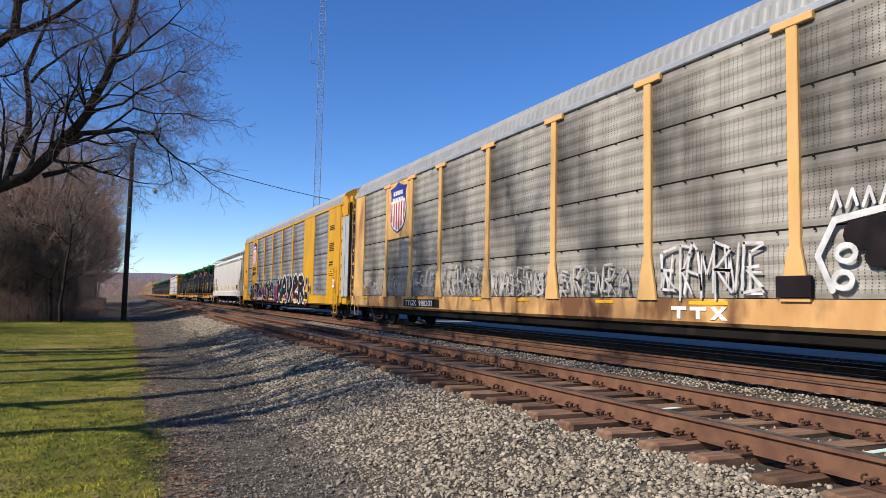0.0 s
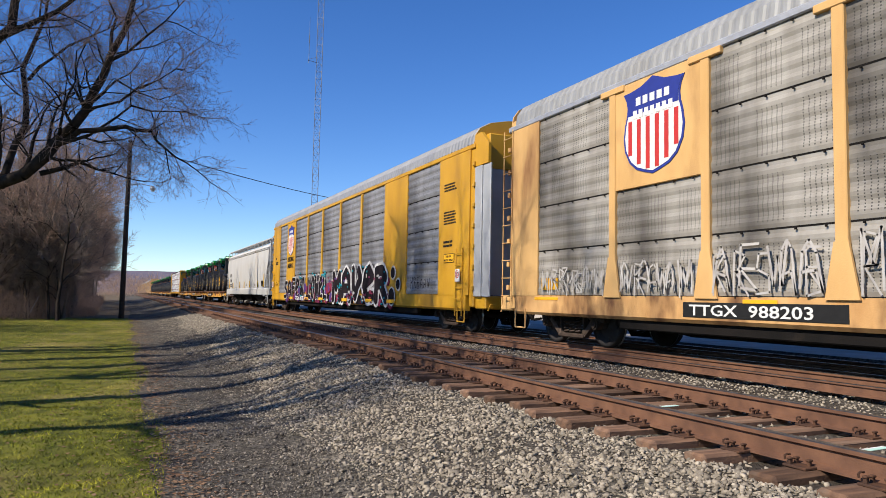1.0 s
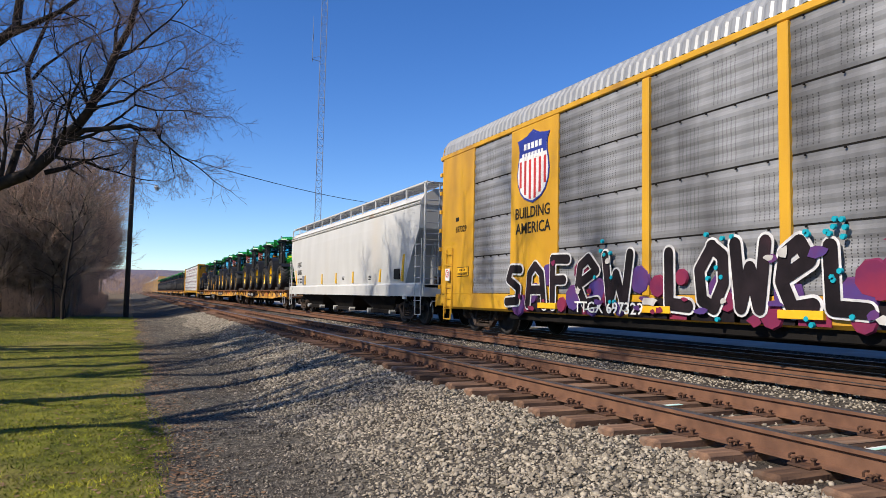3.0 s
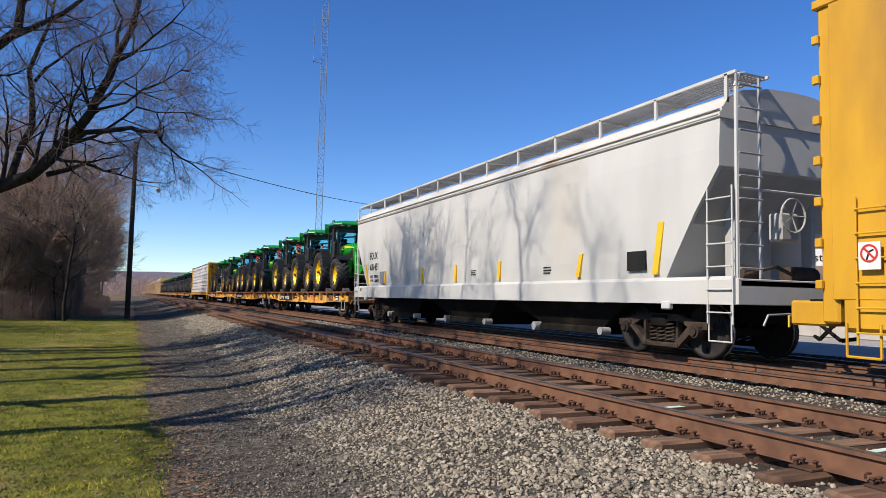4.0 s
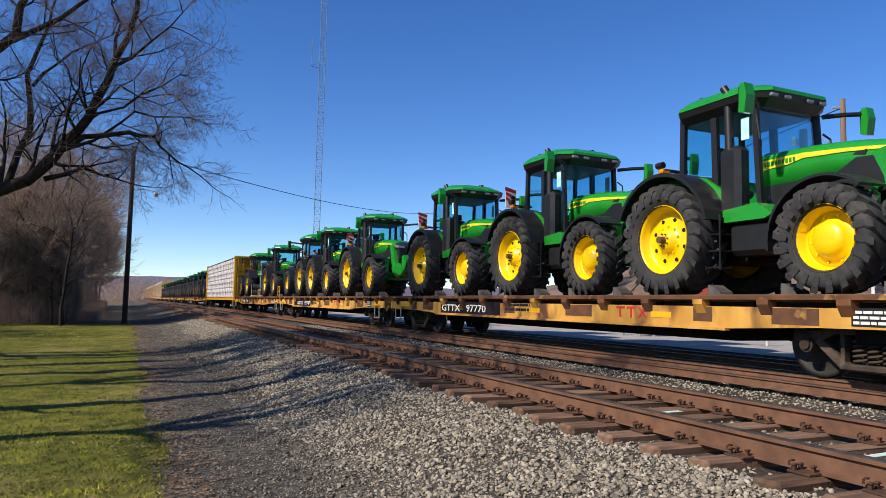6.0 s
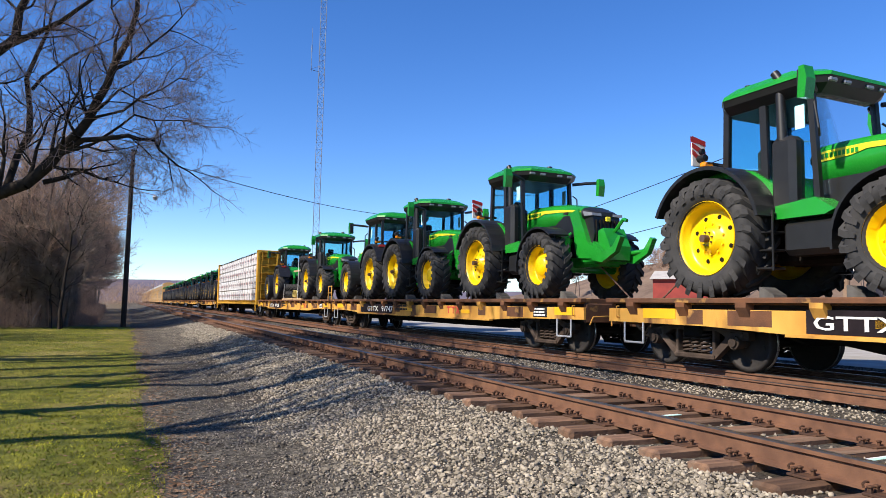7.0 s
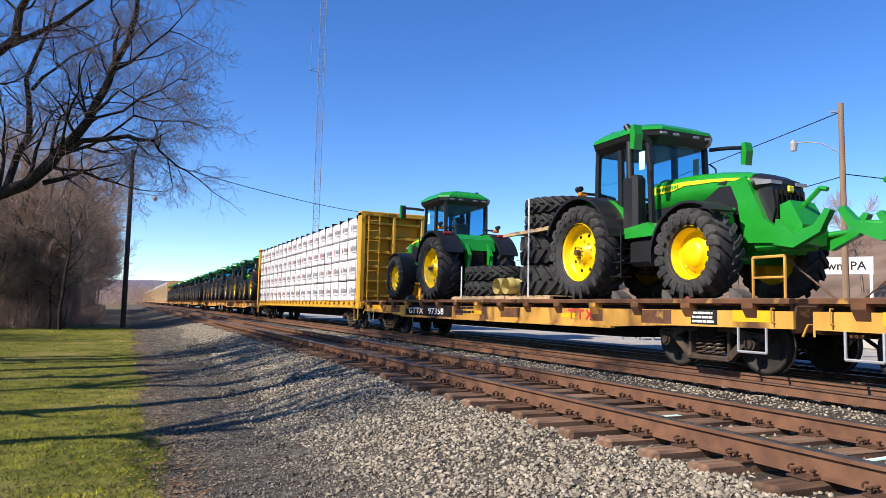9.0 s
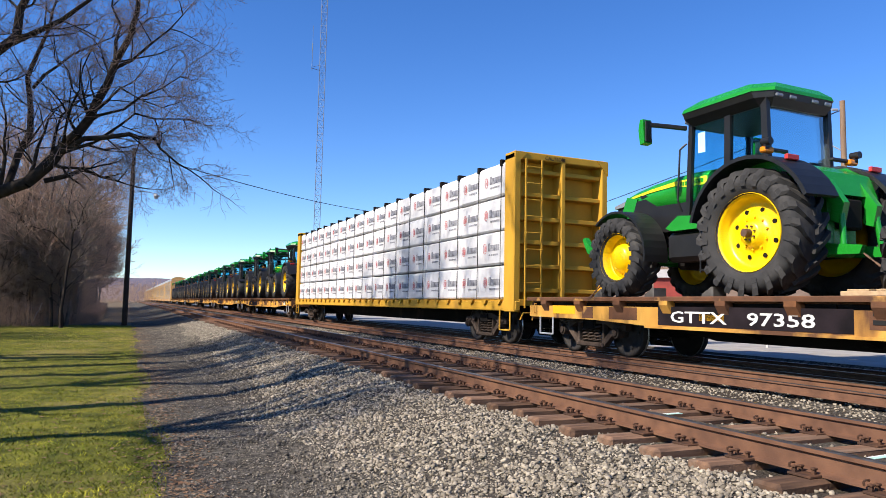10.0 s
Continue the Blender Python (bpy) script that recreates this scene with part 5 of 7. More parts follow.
    for a, b in zip(edges, edges[1:]):
        if b - a < 0.5:
            continue
        for z0, z1 in rows:
            if any(a >= bo[0] - 0.01 and b <= bo[1] + 0.01 and z0 >= bo[2] - 0.5 for bo in boards):
                continue
            key = (round(b - a, 1), round(z1 - z0, 2), round(z0, 2))
            if key not in sheets:
                s = Shape()
                w, h = b - a, z1 - z0
                ring = []
                waves = 4
                for i in range(waves * 4 + 1):
                    dx = (0, 0.015, 0.018, 0.003)[i % 4]
                    ring.append((-dx, z0 + 0.012 + (h - 0.02) * i / (waves * 4)))
                s.add([(d, 0, z) for d, z in ring] + [(d, w, z) for d, z in ring], [(i, i + 1, len(ring) + i + 1, len(ring) + i) for i in range(len(ring) - 1)])
                s.box(-0.006, 0.02, 0, w, z0 - 0.012, z0 + 0.014, 1)
                for i in range(5):
                    s.box(-0.05, -0.02, w * (i + 0.5) / 5 - 0.014, w * (i + 0.5) / 5 + 0.014, z0 + h * 0.985 - 0.03, z0 + h * 0.985, 1, 0.004)
                sheets[key] = s.mesh("screen_panel", [screen, BLACK], False)
            part("screen_panel", sheets[key], None, car, "", pose(x + 0.02, a, 0))
    part("far_wall", Shape().box(1.54, 1.6, 0.8, length - 0.8, lo, hi), screen, car)
    # ends: corner posts, folded doors, ladder
    for yy, s in ((0.0, 1), (length, -1)):
        f0 = yy + s * 0.55
        for xa in (-1.58, 1.2):
            part("corner_post", Shape().box(xa, xa + 0.38, min(f0, f0 + s * 0.25), max(f0, f0 + s * 0.25), 0.7, 5.2, 0, 0.03), paint, car)
        d = Shape()
        for k in range(6):
            a = -1.2 + k * 0.4
            dep = 0.0 if k % 2 else 0.06
            d.box(a + 0.01, a + 0.39, min(f0 - s * (0.12 + dep), f0 + s * 0.1), max(f0 - s * (0.12 + dep), f0 + s * 0.1), 1.0, 4.4, 0, 0.02)
        part("end_door", d, SILVER if not old else TAN, car, "folding end door")
        part("door_header", Shape().box(-1.25, 1.25, min(f0 - s * 0.2, f0 + s * 0.1), max(f0 - s * 0.2, f0 + s * 0.1), 4.4, 5.35, 0, 0.03), paint, car)
        part("end_sill", Shape().box(-1.5, 1.5, min(yy, yy + s * 0.6), max(yy, yy + s * 0.6), 0.66, 1.0, 0, 0.03), paint, car)
        st = Shape()
        hang = yy + s * 1.15
        st.tube([(-1.63, hang - 0.22, 0.72), (-1.63, hang - 0.22, 0.3), (-1.63, hang + 0.22, 0.3), (-1.63, hang + 0.22, 0.72)], 0.018)
        part("step", st, paint, car)
        for k in range(7 if lead else 0):
            part("hinge", Shape().box(-1.64, -1.58, f0 - 0.05, f0 + 0.05, 1.15 + k * 0.55, 1.27 + k * 0.55, 0, 0.01), paint, car)
    if lead:
        if old:
            ladder(car, -1.62, length - 0.7, length - 0.3, 0.8, 5.0, 10, paint)
            end_ladder(car, 0.3, -1.5, -1.1, 0.8, 5.0, 10, paint)
        else:
            ladder(car, -1.66, 1.05, 1.45, 0.45, 2.3, 6, paint)
            ladder(car, -1.66, length - 1.5, length - 1.1, 0.45, 2.3, 6, paint)
    couplers(car, length, paint)
    truck(car, 2.6, lead)
    truck(car, length - 2.6, lead)
    return car


def build_autoracks():
    # the tan car: its far end stands at 25.4 m when the clip begins
    y0 = -2.6
    L = 28.85
    posts = [p - y0 for p in (-0.6, 2.37, 5.32, 8.27, 11.25, 14.26, 17.22)]
    car = autorack("tan", y0, L, posts + [19.5 - y0, 21.8 - y0], [(19.55 - y0, 21.75 - y0, 2.98, 4.93)], 1.1)
    shield(car, 19.97 - y0, 21.42 - y0, 3.22, 4.86, -1.64)
    plate = part("number_panel", Shape().box(-1.632, -1.61, 17.15 - y0, 20.0 - y0, 0.70, 0.94, 0, 0.004), INK, car, "black number panel")
    lettering("TTGX  988203", 0.24, CHALK, plate, -1.64, 19.85 - y0, 0.735, wide=1.5)
    for yy, w in ((18.2, 0.6), (14.5, 0.55), (12.2, 0.6), (9.2, 0.55), (6.5, 0.8), (23.6, 0.9), (3.0, 0.7)):
        part("reflector", Shape().box(-1.632, -1.61, yy - y0, yy - y0 + w, 0.93, 0.99, 0, 0.004), PATCH, car)
    tx = Shape()
    for k in range(3):
        a = 7.35 - k * 0.42 - y0
        if k < 2:
            tx.box(-1.635, -1.61, a, a + 0.34, 0.84, 0.9).box(-1.635, -1.61, a + 0.13, a + 0.21, 0.7, 0.84)
        else:
            tx.prism([(a, 0.7), (a + 0.1, 0.7), (a + 0.34, 0.9), (a + 0.24, 0.9)], "x", -1.635, -1.61).prism([(a + 0.24, 0.7), (a + 0.34, 0.7), (a + 0.1, 0.9), (a, 0.9)], "x", -1.634, -1.61)
    part("owner_mark", tx, CHALK, car)
    part("placard", Shape().box(-1.645, -1.61, 23.6 - y0, 24.2 - y0, 1.15, 1.4, 0, 0.004), PATCH, car, "yellow placard")
    dp = Shape().box(-1.69, -1.62, 5.05 - y0, 5.6 - y0, 1.05, 1.35, 0, 0.01)
    part("black_panel", dp, SPRAY_K, car)
    stencil = Shape().box(-1.636, -1.61, 3.2 - y0, 3.9 - y0, 0.68, 0.95)
    part("stencil_panel", stencil, SPRAY_K, car, "black stencil panel")
    for a, b, z, n, seed, m_, slim in ((5.7, 8.0, 2.05, 4, 3, SPRAY_W, True), (8.6, 11.0, 1.7, 5, 9, SPRAY_G, True), (11.5, 14.0, 1.8, 5, 5, SPRAY_G, True), (14.5, 17.0, 1.95, 6, 6, SPRAY_G, True),
                                       (17.4, 19.4, 1.9, 4, 7, SPRAY_G, True), (19.7, 21.6, 1.75, 4, 18, SPRAY_G, True), (22.0, 24.2, 1.65, 6, 12, SPRAY_G, True)):
        scrawl(car, -1.655, a - y0, b - y0, 1.1, z, n, seed, m_, SPRAY_W, slim=slim)
        scrawl(car, -1.651, a - y0, b - y0, 1.05, z - 0.05, n + 1, seed + 40, m_, SPRAY_W, slim=True)
    face = Shape()
    round_stroke(face, [(v - y0, z) for v, z in ((4.75, 1.15), (4.95, 1.6), (4.7, 2.05), (4.0, 2.15), (3.1, 2.1), (2.9, 1.6), (3.0, 1.15))], 0.045, -1.672)
    for cy, cz, rad in ((4.55, 1.62, 0.13), (4.6, 1.28, 0.13), (3.6, 1.2, 0.26), (3.9, 1.35, 0.1)):
        round_stroke(face, [(cy - y0 + rad * math.cos(6.2832 * i / 12), cz + rad * 0.8 * math.sin(6.2832 * i / 12)) for i in range(13)], 0.035, -1.676)
    for k in range(4):
        c = 4.75 - k * 0.22 - y0
        round_stroke(face, [(c, 2.2), (c - 0.08, 2.42), (c - 0.14, 2.22)], 0.022, -1.676)
    g = tagged(part("graffiti", face, SPRAY_W, car, "", None, False), kind="stuff")
    shade = Shape()
    round_stroke(shade, [(4.4 - y0, 1.85), (3.3 - y0, 1.85)], 0.2, -1.662)
    round_stroke(shade, [(4.2 - y0, 1.55), (3.3 - y0, 1.6)], 0.12, -1.664)
    part("shading", shade, SPRAY_K, g, "", None, False)
    on_train(car, y0)
    # the golden car
    y1, L1 = 27.05, 28.3
    posts = [p - y1 for p in (37.16, 40.07, 43.0, 45.86)]
    car = autorack("gold", y1, L1, posts, [(32.32 - y1, 34.5 - y1, 1.0, 4.93), (48.65 - y1, 50.65 - y1, 1.0, 4.93)], 1.95)
    shield(car, 49.0 - y1, 50.3 - y1, 3.15, 4.75, -1.64)
    lettering("BUILDING", 0.36, INK, car, -1.64, 50.42 - y1, 2.78, wide=0.92)
    lettering("AMERICA", 0.36, INK, car, -1.64, 50.38 - y1, 2.42, wide=0.98)
    lettering("TTGX 697329", 0.3, CHALK, car, -1.70, 47.9 - y1, 0.68, wide=1.15)
    for yy in (48.6, 45.2, 42.4, 38.6, 35.5, 33.2):
        part("reflector", Shape().box(-1.70, -1.61, yy - y1, yy - y1 + 0.7, 0.72, 0.84, 0, 0.004), PATCH, car)
    sm = Shape()
    for z, h, n in ((3.95, 0.25, 3), (3.0, 0.4, 5), (2.35, 0.22, 2)):
        bars(sm, -1.637, 29.4 - y1, z, 0.8, h, n)
    part("small_print", sm, INK, car)
    # sprayed background patches, then the large pieces
    bg = Shape()
    rr = random.Random(77)
    for k in range(46):
        a, z, s = rr.uniform(33.5, 50.4) - y1, rr.uniform(0.7, 1.5), rr.uniform(0.12, 0.3)
        bg.cyl((-1.622 - 0.0003 * k, a, z), (-1.66 - 0.0003 * k, a, z), s, s * 0.9, 9, k % 2)
    tagged(part("graffiti", bg, [SPRAY_R, SPRAY_V], car), kind="stuff")
    dark = Shape()
    for k in range(34):
        a = 34.0 + k * 0.49 - y1
        if k % 9 != 7:
            dark.box(-1.634, -1.61, a, a + rr.uniform(0.42, 0.6), 0.63, rr.uniform(0.9, 1.02), k % 5 == 2)
    tagged(part("graffiti", dark, [SPRAY_K, SPRAY_R], car), kind="stuff")
    dots = Shape()
    for k in range(60):
        a, z = rr.choice((34.2, 36.4, 38.2, 39.7, 42.3, 44.2, 47.0)) + rr.uniform(-0.35, 0.35) - y1, rr.choice((0.75, 1.35, 1.9)) + rr.uniform(-0.12, 0.16)
        dots.cyl((-1.66, a, z), (-1.705, a, z), 0.042, 0.038, 7)
    tagged(part("graffiti", dots, SPRAY_T, car), kind="stuff")
    throw_up(car, -1.675, 46.05 - y1, 50.75 - y1, 0.70, 1.92, "safew", 0.095, 0.04, 31)
    throw_up(car, -1.675, 41.65 - y1, 45.35 - y1, 0.70, 1.92, "lowel", 0.105, 0.04, 33)
    throw_up(car, -1.675, 33.75 - y1, 40.8 - y1, 0.64, 2.2, "maver", 0.2, 0.1, 36)
    blob = Shape()
    for yy, zz, rr_ in ((33.35, 1.75, 0.19), (32.85, 1.35, 0.17), (33.45, 0.95, 0.28)):
        blob.add([(-1.676, yy - y1 + (rr_ + 0.06) * math.cos(6.2832 * i / 16), zz + (rr_ + 0.06) * math.sin(6.2832 * i / 16)) for i in range(16)], [tuple(range(16))], 1)
        blob.add([(-1.69, yy - y1 + rr_ * math.cos(6.2832 * i / 16), zz + rr_ * math.sin(6.2832 * i / 16)) for i in range(16)], [tuple(range(16))], 0)
    tagged(part("graffiti", blob, [SPRAY_K, SPRAY_W], car, "", None, False), kind="stuff")
    # maroon and white overspray worn into the letters
    mist = Shape()
    for k in range(60):
        a, z = rr.uniform(33.6, 50.6) - y1, rr.choice((0.72, 0.85, 1.0, 1.6)) + rr.uniform(-0.06, 0.12)
        w_, h_ = rr.uniform(0.06, 0.2), rr.uniform(0.03, 0.09)
        mist.add([(-1.704 - 0.0002 * k, a + w_ * math.cos(6.2832 * i / 9) * rr.uniform(0.6, 1.2), z + h_ * math.sin(6.2832 * i / 9) * rr.uniform(0.6, 1.2)) for i in range(9)], [tuple(range(9))], (0, 0, 1, 2)[k % 4])
    tagged(part("graffiti", mist, [SPRAY_R, SPRAY_V, SPRAY_G], car, "", None, False), kind="stuff")
    for yy, zz in ((28.3, 1.55), (54.05, 1.55)):
        no_climb_sign(car, yy - y1, zz)
    height_placard(car, 29.0 - y1, 2.05)
    height_placard(car, 53.2 - y1, 1.62)
    lettering("697329", 0.24, INK, car, -1.64, 53.7 - y1, 2.72, wide=0.95)
    two = Shape()
    bars(two, -1.638, 53.7 - y1, 2.98, 0.26, 0.2, 1)
    part("owner_mark", two, INK, car)
    # folded end door and its cap seen beside the corner
    part("door_leaf", Shape().box(-1.55, -1.50, -0.28, 0.14, 0.98, 4.42, 0, 0.015), SILVER, car, "grey galvanised end door leaf")
    part("door_leaf", Shape().box(-1.58, -1.53, 0.15, 0.54, 0.98, 4.42, 0, 0.015), SILVER, car, "grey galvanised end door leaf")
    part("door_cap", Shape().prism([(-0.2, 4.43), (0.56, 4.43), (0.56, 5.3), (0.2, 5.3), (-0.2, 4.95)], "x", -1.58, -1.5), GOLD, car)
    scrawl(car, -1.66, 30.2 - y1, 31.8 - y1, 1.2, 1.6, 6, 37, SPRAY_K, SPRAY_W, slim=True)
    on_train(car, y1)


build_autoracks()


def build_hopper():
    y0, L = 55.9, 20.1
    car = thing("covered_hopper_car", "white covered grain hopper car with a roof walkway", "railway car", "cars of the freight train")
    a, b = 0.62, 19.6       # body's ends at the top
    # body: a bulging tub, its lower corners cut by the slope sheets
    body = Shape()
    rings = []
    for z, xx, ya, yb in ((1.36, 1.54, 1.85, 18.3), (1.7, 1.565, 1.62, 18.55), (2.4, 1.585, 1.15, 19.05), (3.1, 1.59, a, b), (3.4, 1.585, a, b), (3.86, 1.56, a, b)):
        rings.append([(-xx, ya, z), (-xx, yb, z), (xx, yb, z), (xx, ya, z)])
    body.loft(rings)
    part("body", body, WHITE, car)
    # roof: eave mouldings and a low curved top
    prof = [(-1.56, 3.86), (-1.6, 3.88), (-1.6, 3.95), (-1.55, 3.97), (-1.55, 4.03), (-1.52, 4.05), (-1.42, 4.2), (-1.1, 4.36), (-0.5, 4.46), (0, 4.48)]
    prof += [(-p, q) for p, q in prof[-2::-1]]
    part("roof", Shape().prism(prof, "y", a - 0.03, b + 0.03), EAVE, car)
    ridge = Shape()
    for z in (3.915, 4.0):
        ridge.box(-1.615, -1.55, a, b, z - 0.012, z + 0.012, 0, 0.004)
    part("eave_trim", ridge, EAVE, car, "dirty rust-stained eave moulding")
    part("hatch_cover", Shape().box(-0.3, 0.3, a + 0.6, b - 0.6, 4.46, 4.62, 0, 0.05), WHITE, car)
    # side sills
    for s in (-1, 1):
        part("side_sill", Shape().prism([(s * 1.5, 0.92), (s * 1.6, 0.92), (s * 1.6, 1.30), (s * 1.54, 1.36), (s * 1.5, 1.36)], "y", 0.35, L - 0.35), WHITE, car)
    part("end_platform", Shape().box(-1.5, 1.5, 0.3, 1.9, 1.2, 1.3, 0, 0.01).box(-1.5, 1.5, L - 1.9, L - 0.3, 1.2, 1.3, 0, 0.01), GREY_END, car)
    for y, s in ((0.3, 1), (L - 0.3, -1)):
        part("end_sill", Shape().box(-1.55, 1.55, min(y, y + s * 0.12), max(y, y + s * 0.12), 0.92, 1.32, 0, 0.01), WHITE, car)
    # slope sheets and bolster webs under the tub's ends
    for ya, s in ((a, 1), (b, -1)):
        sh = Shape()
        sh.prism([(ya + s * 0.02, 3.05), (ya + s * 1.3, 1.37), (ya + s * 3.2, 0.9), (ya + s * 3.2, 1.37)], "x", -1.52, 1.52)
        part("slope_sheet", sh, GREY_END, car)
        web = Shape().box(-0.12, 0.12, min(ya + s * 0.5, ya + s * 1.6), max(ya + s * 0.5, ya + s * 1.6), 1.28, 2.2, 0, 0.02)
        for xx in (-0.9, 0.9):
            web.box(xx - 0.05, xx + 0.05, min(ya + s * 0.3, ya + s * 0.5), max(ya + s * 0.3, ya + s * 0.5), 1.28, 2.75)
        part("bolster_web", web, GREY_END, car)
    # chutes
    for k in range(3):
        c = 5.3 + k * 5.0
        ch = Shape().loft([[(-1.4, c - 2.3, 0.93), (-1.4, c + 2.3, 0.93), (1.4, c + 2.3, 0.93), (1.4, c - 2.3, 0.93)],
                           [(-1.1, c - 1.15, 0.42), (-1.1, c + 1.15, 0.42), (1.1, c + 1.15, 0.42), (1.1, c - 1.15, 0.42)]])
        ch.box(-1.2, 1.2, c - 1.1, c + 1.1, 0.26, 0.42, 0, 0.02)
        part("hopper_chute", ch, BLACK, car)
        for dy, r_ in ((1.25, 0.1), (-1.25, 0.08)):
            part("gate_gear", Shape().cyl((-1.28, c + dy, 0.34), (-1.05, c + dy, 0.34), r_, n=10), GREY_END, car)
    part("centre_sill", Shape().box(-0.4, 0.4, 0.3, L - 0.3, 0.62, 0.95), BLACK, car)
    # roof walkway: grating on brackets
    fr = Shape()
    wx0, wx1, wz = -1.42, -0.72, 4.58
    for xx in (wx0, wx1):
        fr.box(xx - 0.02, xx + 0.02, a - 0.2, b + 0.2, wz - 0.03, wz + 0.02)
    k = 0
    y = a
    while y < b + 0.1:
        fr.box(wx0 - 0.02, wx0 + 0.02, y - 0.03, y + 0.03, 4.12, wz)
        fr.box(wx0, wx1, y - 0.03, y + 0.03, wz - 0.06, wz - 0.02)
        y += 1.62
    walkway = part("roof_walkway", fr, WHITE, car, "white railing frame of the roof walkway")
    gr = Shape()
    y = a - 0.15
    while y < b + 0.15:
        gr.box(wx0, wx1, y, y + 0.018, wz - 0.02, wz + 0.015)
        y += 0.062
    for k in range(8):
        xx = wx0 + 0.08 + k * 0.08
        gr.box(xx - 0.006, xx + 0.006, a - 0.15, b + 0.15, wz - 0.015, wz + 0.012)
    part("grating", gr, GALV, walkway, "steel walkway grating", None, False)
    # end ladders and hand rails
    for y, s in ((0.36, 1), (L - 0.36, -1)):
        end_ladder(car, y, -1.5, -1.02, 1.3, 4.5, 9, GALV if s > 0 else WHITE)
        ladder(car, -1.6, min(y, y + s * 0.5), max(y, y + s * 0.5), 0.62, 2.75, 6, WHITE)
        rail = Shape().tube([(-1.52, y, 4.3), (-1.45, y, 4.5), (-1.2, y + s * 0.1, 4.58)], 0.03).tube([(-1.5, y, 2.72), (-0.2, y, 2.72), (1.5, y, 2.72)], 0.02)
        rail.tube([(-1.5, y, 1.3), (-1.5, y, 4.3)], 0.035, 6)
        part("hand_rail", rail, WHITE, car)
        st = Shape().tube([(-1.58, y + s * 0.05, 0.95), (-1.58, y + s * 0.05, 0.35), (-1.58, y + s * 0.5, 0.35), (-1.58, y + s * 0.5, 0.95)], 0.013)
        part("step", st, WHITE, car)
    wheel = Shape()
    n = 20
    ring = [(-0.35 + 0.27 * math.cos(2 * math.pi * i / n), 0.30, 2.35 + 0.27 * math.sin(2 * math.pi * i / n)) for i in range(n + 1)]
    wheel.tube(ring, 0.018, 5)
    for i in range(0, n, 4):
        wheel.cyl((-0.35, 0.33, 2.35), ring[i], 0.012, n=5)
    wheel.box(-0.55, -0.15, 0.36, 0.62, 1.95, 2.4, 0, 0.03)
    part("brake_wheel", wheel, GREY_END, car, "grey hand brake wheel")
    cyl = Shape().cyl((-0.9, 0.9, 1.45), (-0.5, 0.9, 1.45), 0.13, n=12).cyl((0.1, 0.8, 1.42), (0.7, 0.8, 1.42), 0.16, n=12).tube([(-0.9, 0.8, 1.4), (-0.4, 0.6, 1.55), (0.2, 0.7, 1.4)], 0.03)
    part("brake_gear", cyl, TRUCK, car)
    # markings
    d = y0
    for yy, tilt in ((57.75, 0.16), (60.1, 0.12), (63.5, 0.06), (66.05, 0.05), (68.5, 0.05), (71.95, 0.05)):
        t, h = (0.14, 0.9) if tilt > 0.14 else (0.11, 0.46)
        tape = Shape().prism([(yy - d + tilt, 1.42), (yy - d + tilt + t, 1.42), (yy - d + t, 1.42 + h), (yy - d, 1.42 + h)], "x", -1.60, -1.53)
        part("reflector", tape, TAPE, car, "yellow reflector strip")
    tape = Shape().prism([(73.95 - d, 1.42), (74.08 - d, 1.42), (74.32 - d, 2.18), (74.19 - d, 2.18)], "x", -1.60, -1.53)
    part("reflector", tape, TAPE, car, "yellow reflector strip")
    lettering("EQUX", 0.36, INK, car, -1.592, 73.83 - d, 2.36, wide=0.93)
    lettering("631451", 0.36, INK, car, -1.586, 73.78 - d, 1.94, wide=0.93)
    lettering("LD LMT   219300 LBS", 0.135, INK, car, -1.571, 73.83 - d, 1.66, wide=0.82)
    lettering("LT WT      66700 LBS", 0.135, INK, car, -1.562, 73.78 - d, 1.50, wide=0.82)
    sm = Shape()
    bars(sm, -1.566, 61.6 - d, 1.5, 0.36, 0.18, 3)
    bars(sm, -1.566, 65.2 - d, 1.55, 0.36, 0.16, 3)
    bars(sm, -1.602, 74.9 - d, 1.15, 0.2, 0.14, 3)
    part("small_print", sm, INK, car)
    panel = Shape().box(-1.605, -1.55, 58.22 - d, 58.71 - d, 1.5, 1.85)
    part("stencil_panel", panel, INK, car, "black stencil panel")
    part("grey_panel", Shape().box(-1.60, -1.55, 72.08 - d, 72.6 - d, 1.42, 1.86), SLATE, car)
    tie = Shape().box(-1.63, -1.52, 57.6 - d, 57.8 - d, 0.82, 0.96, 0, 0.02).box(-1.63, -1.52, 74.1 - d, 74.3 - d, 0.82, 0.96, 0, 0.02)
    part("jacking_pad", tie, WHITE, car)
    couplers(car, L)
    truck(car, 2.35)
    truck(car, L - 2.35)
    on_train(car, y0)


build_hopper()


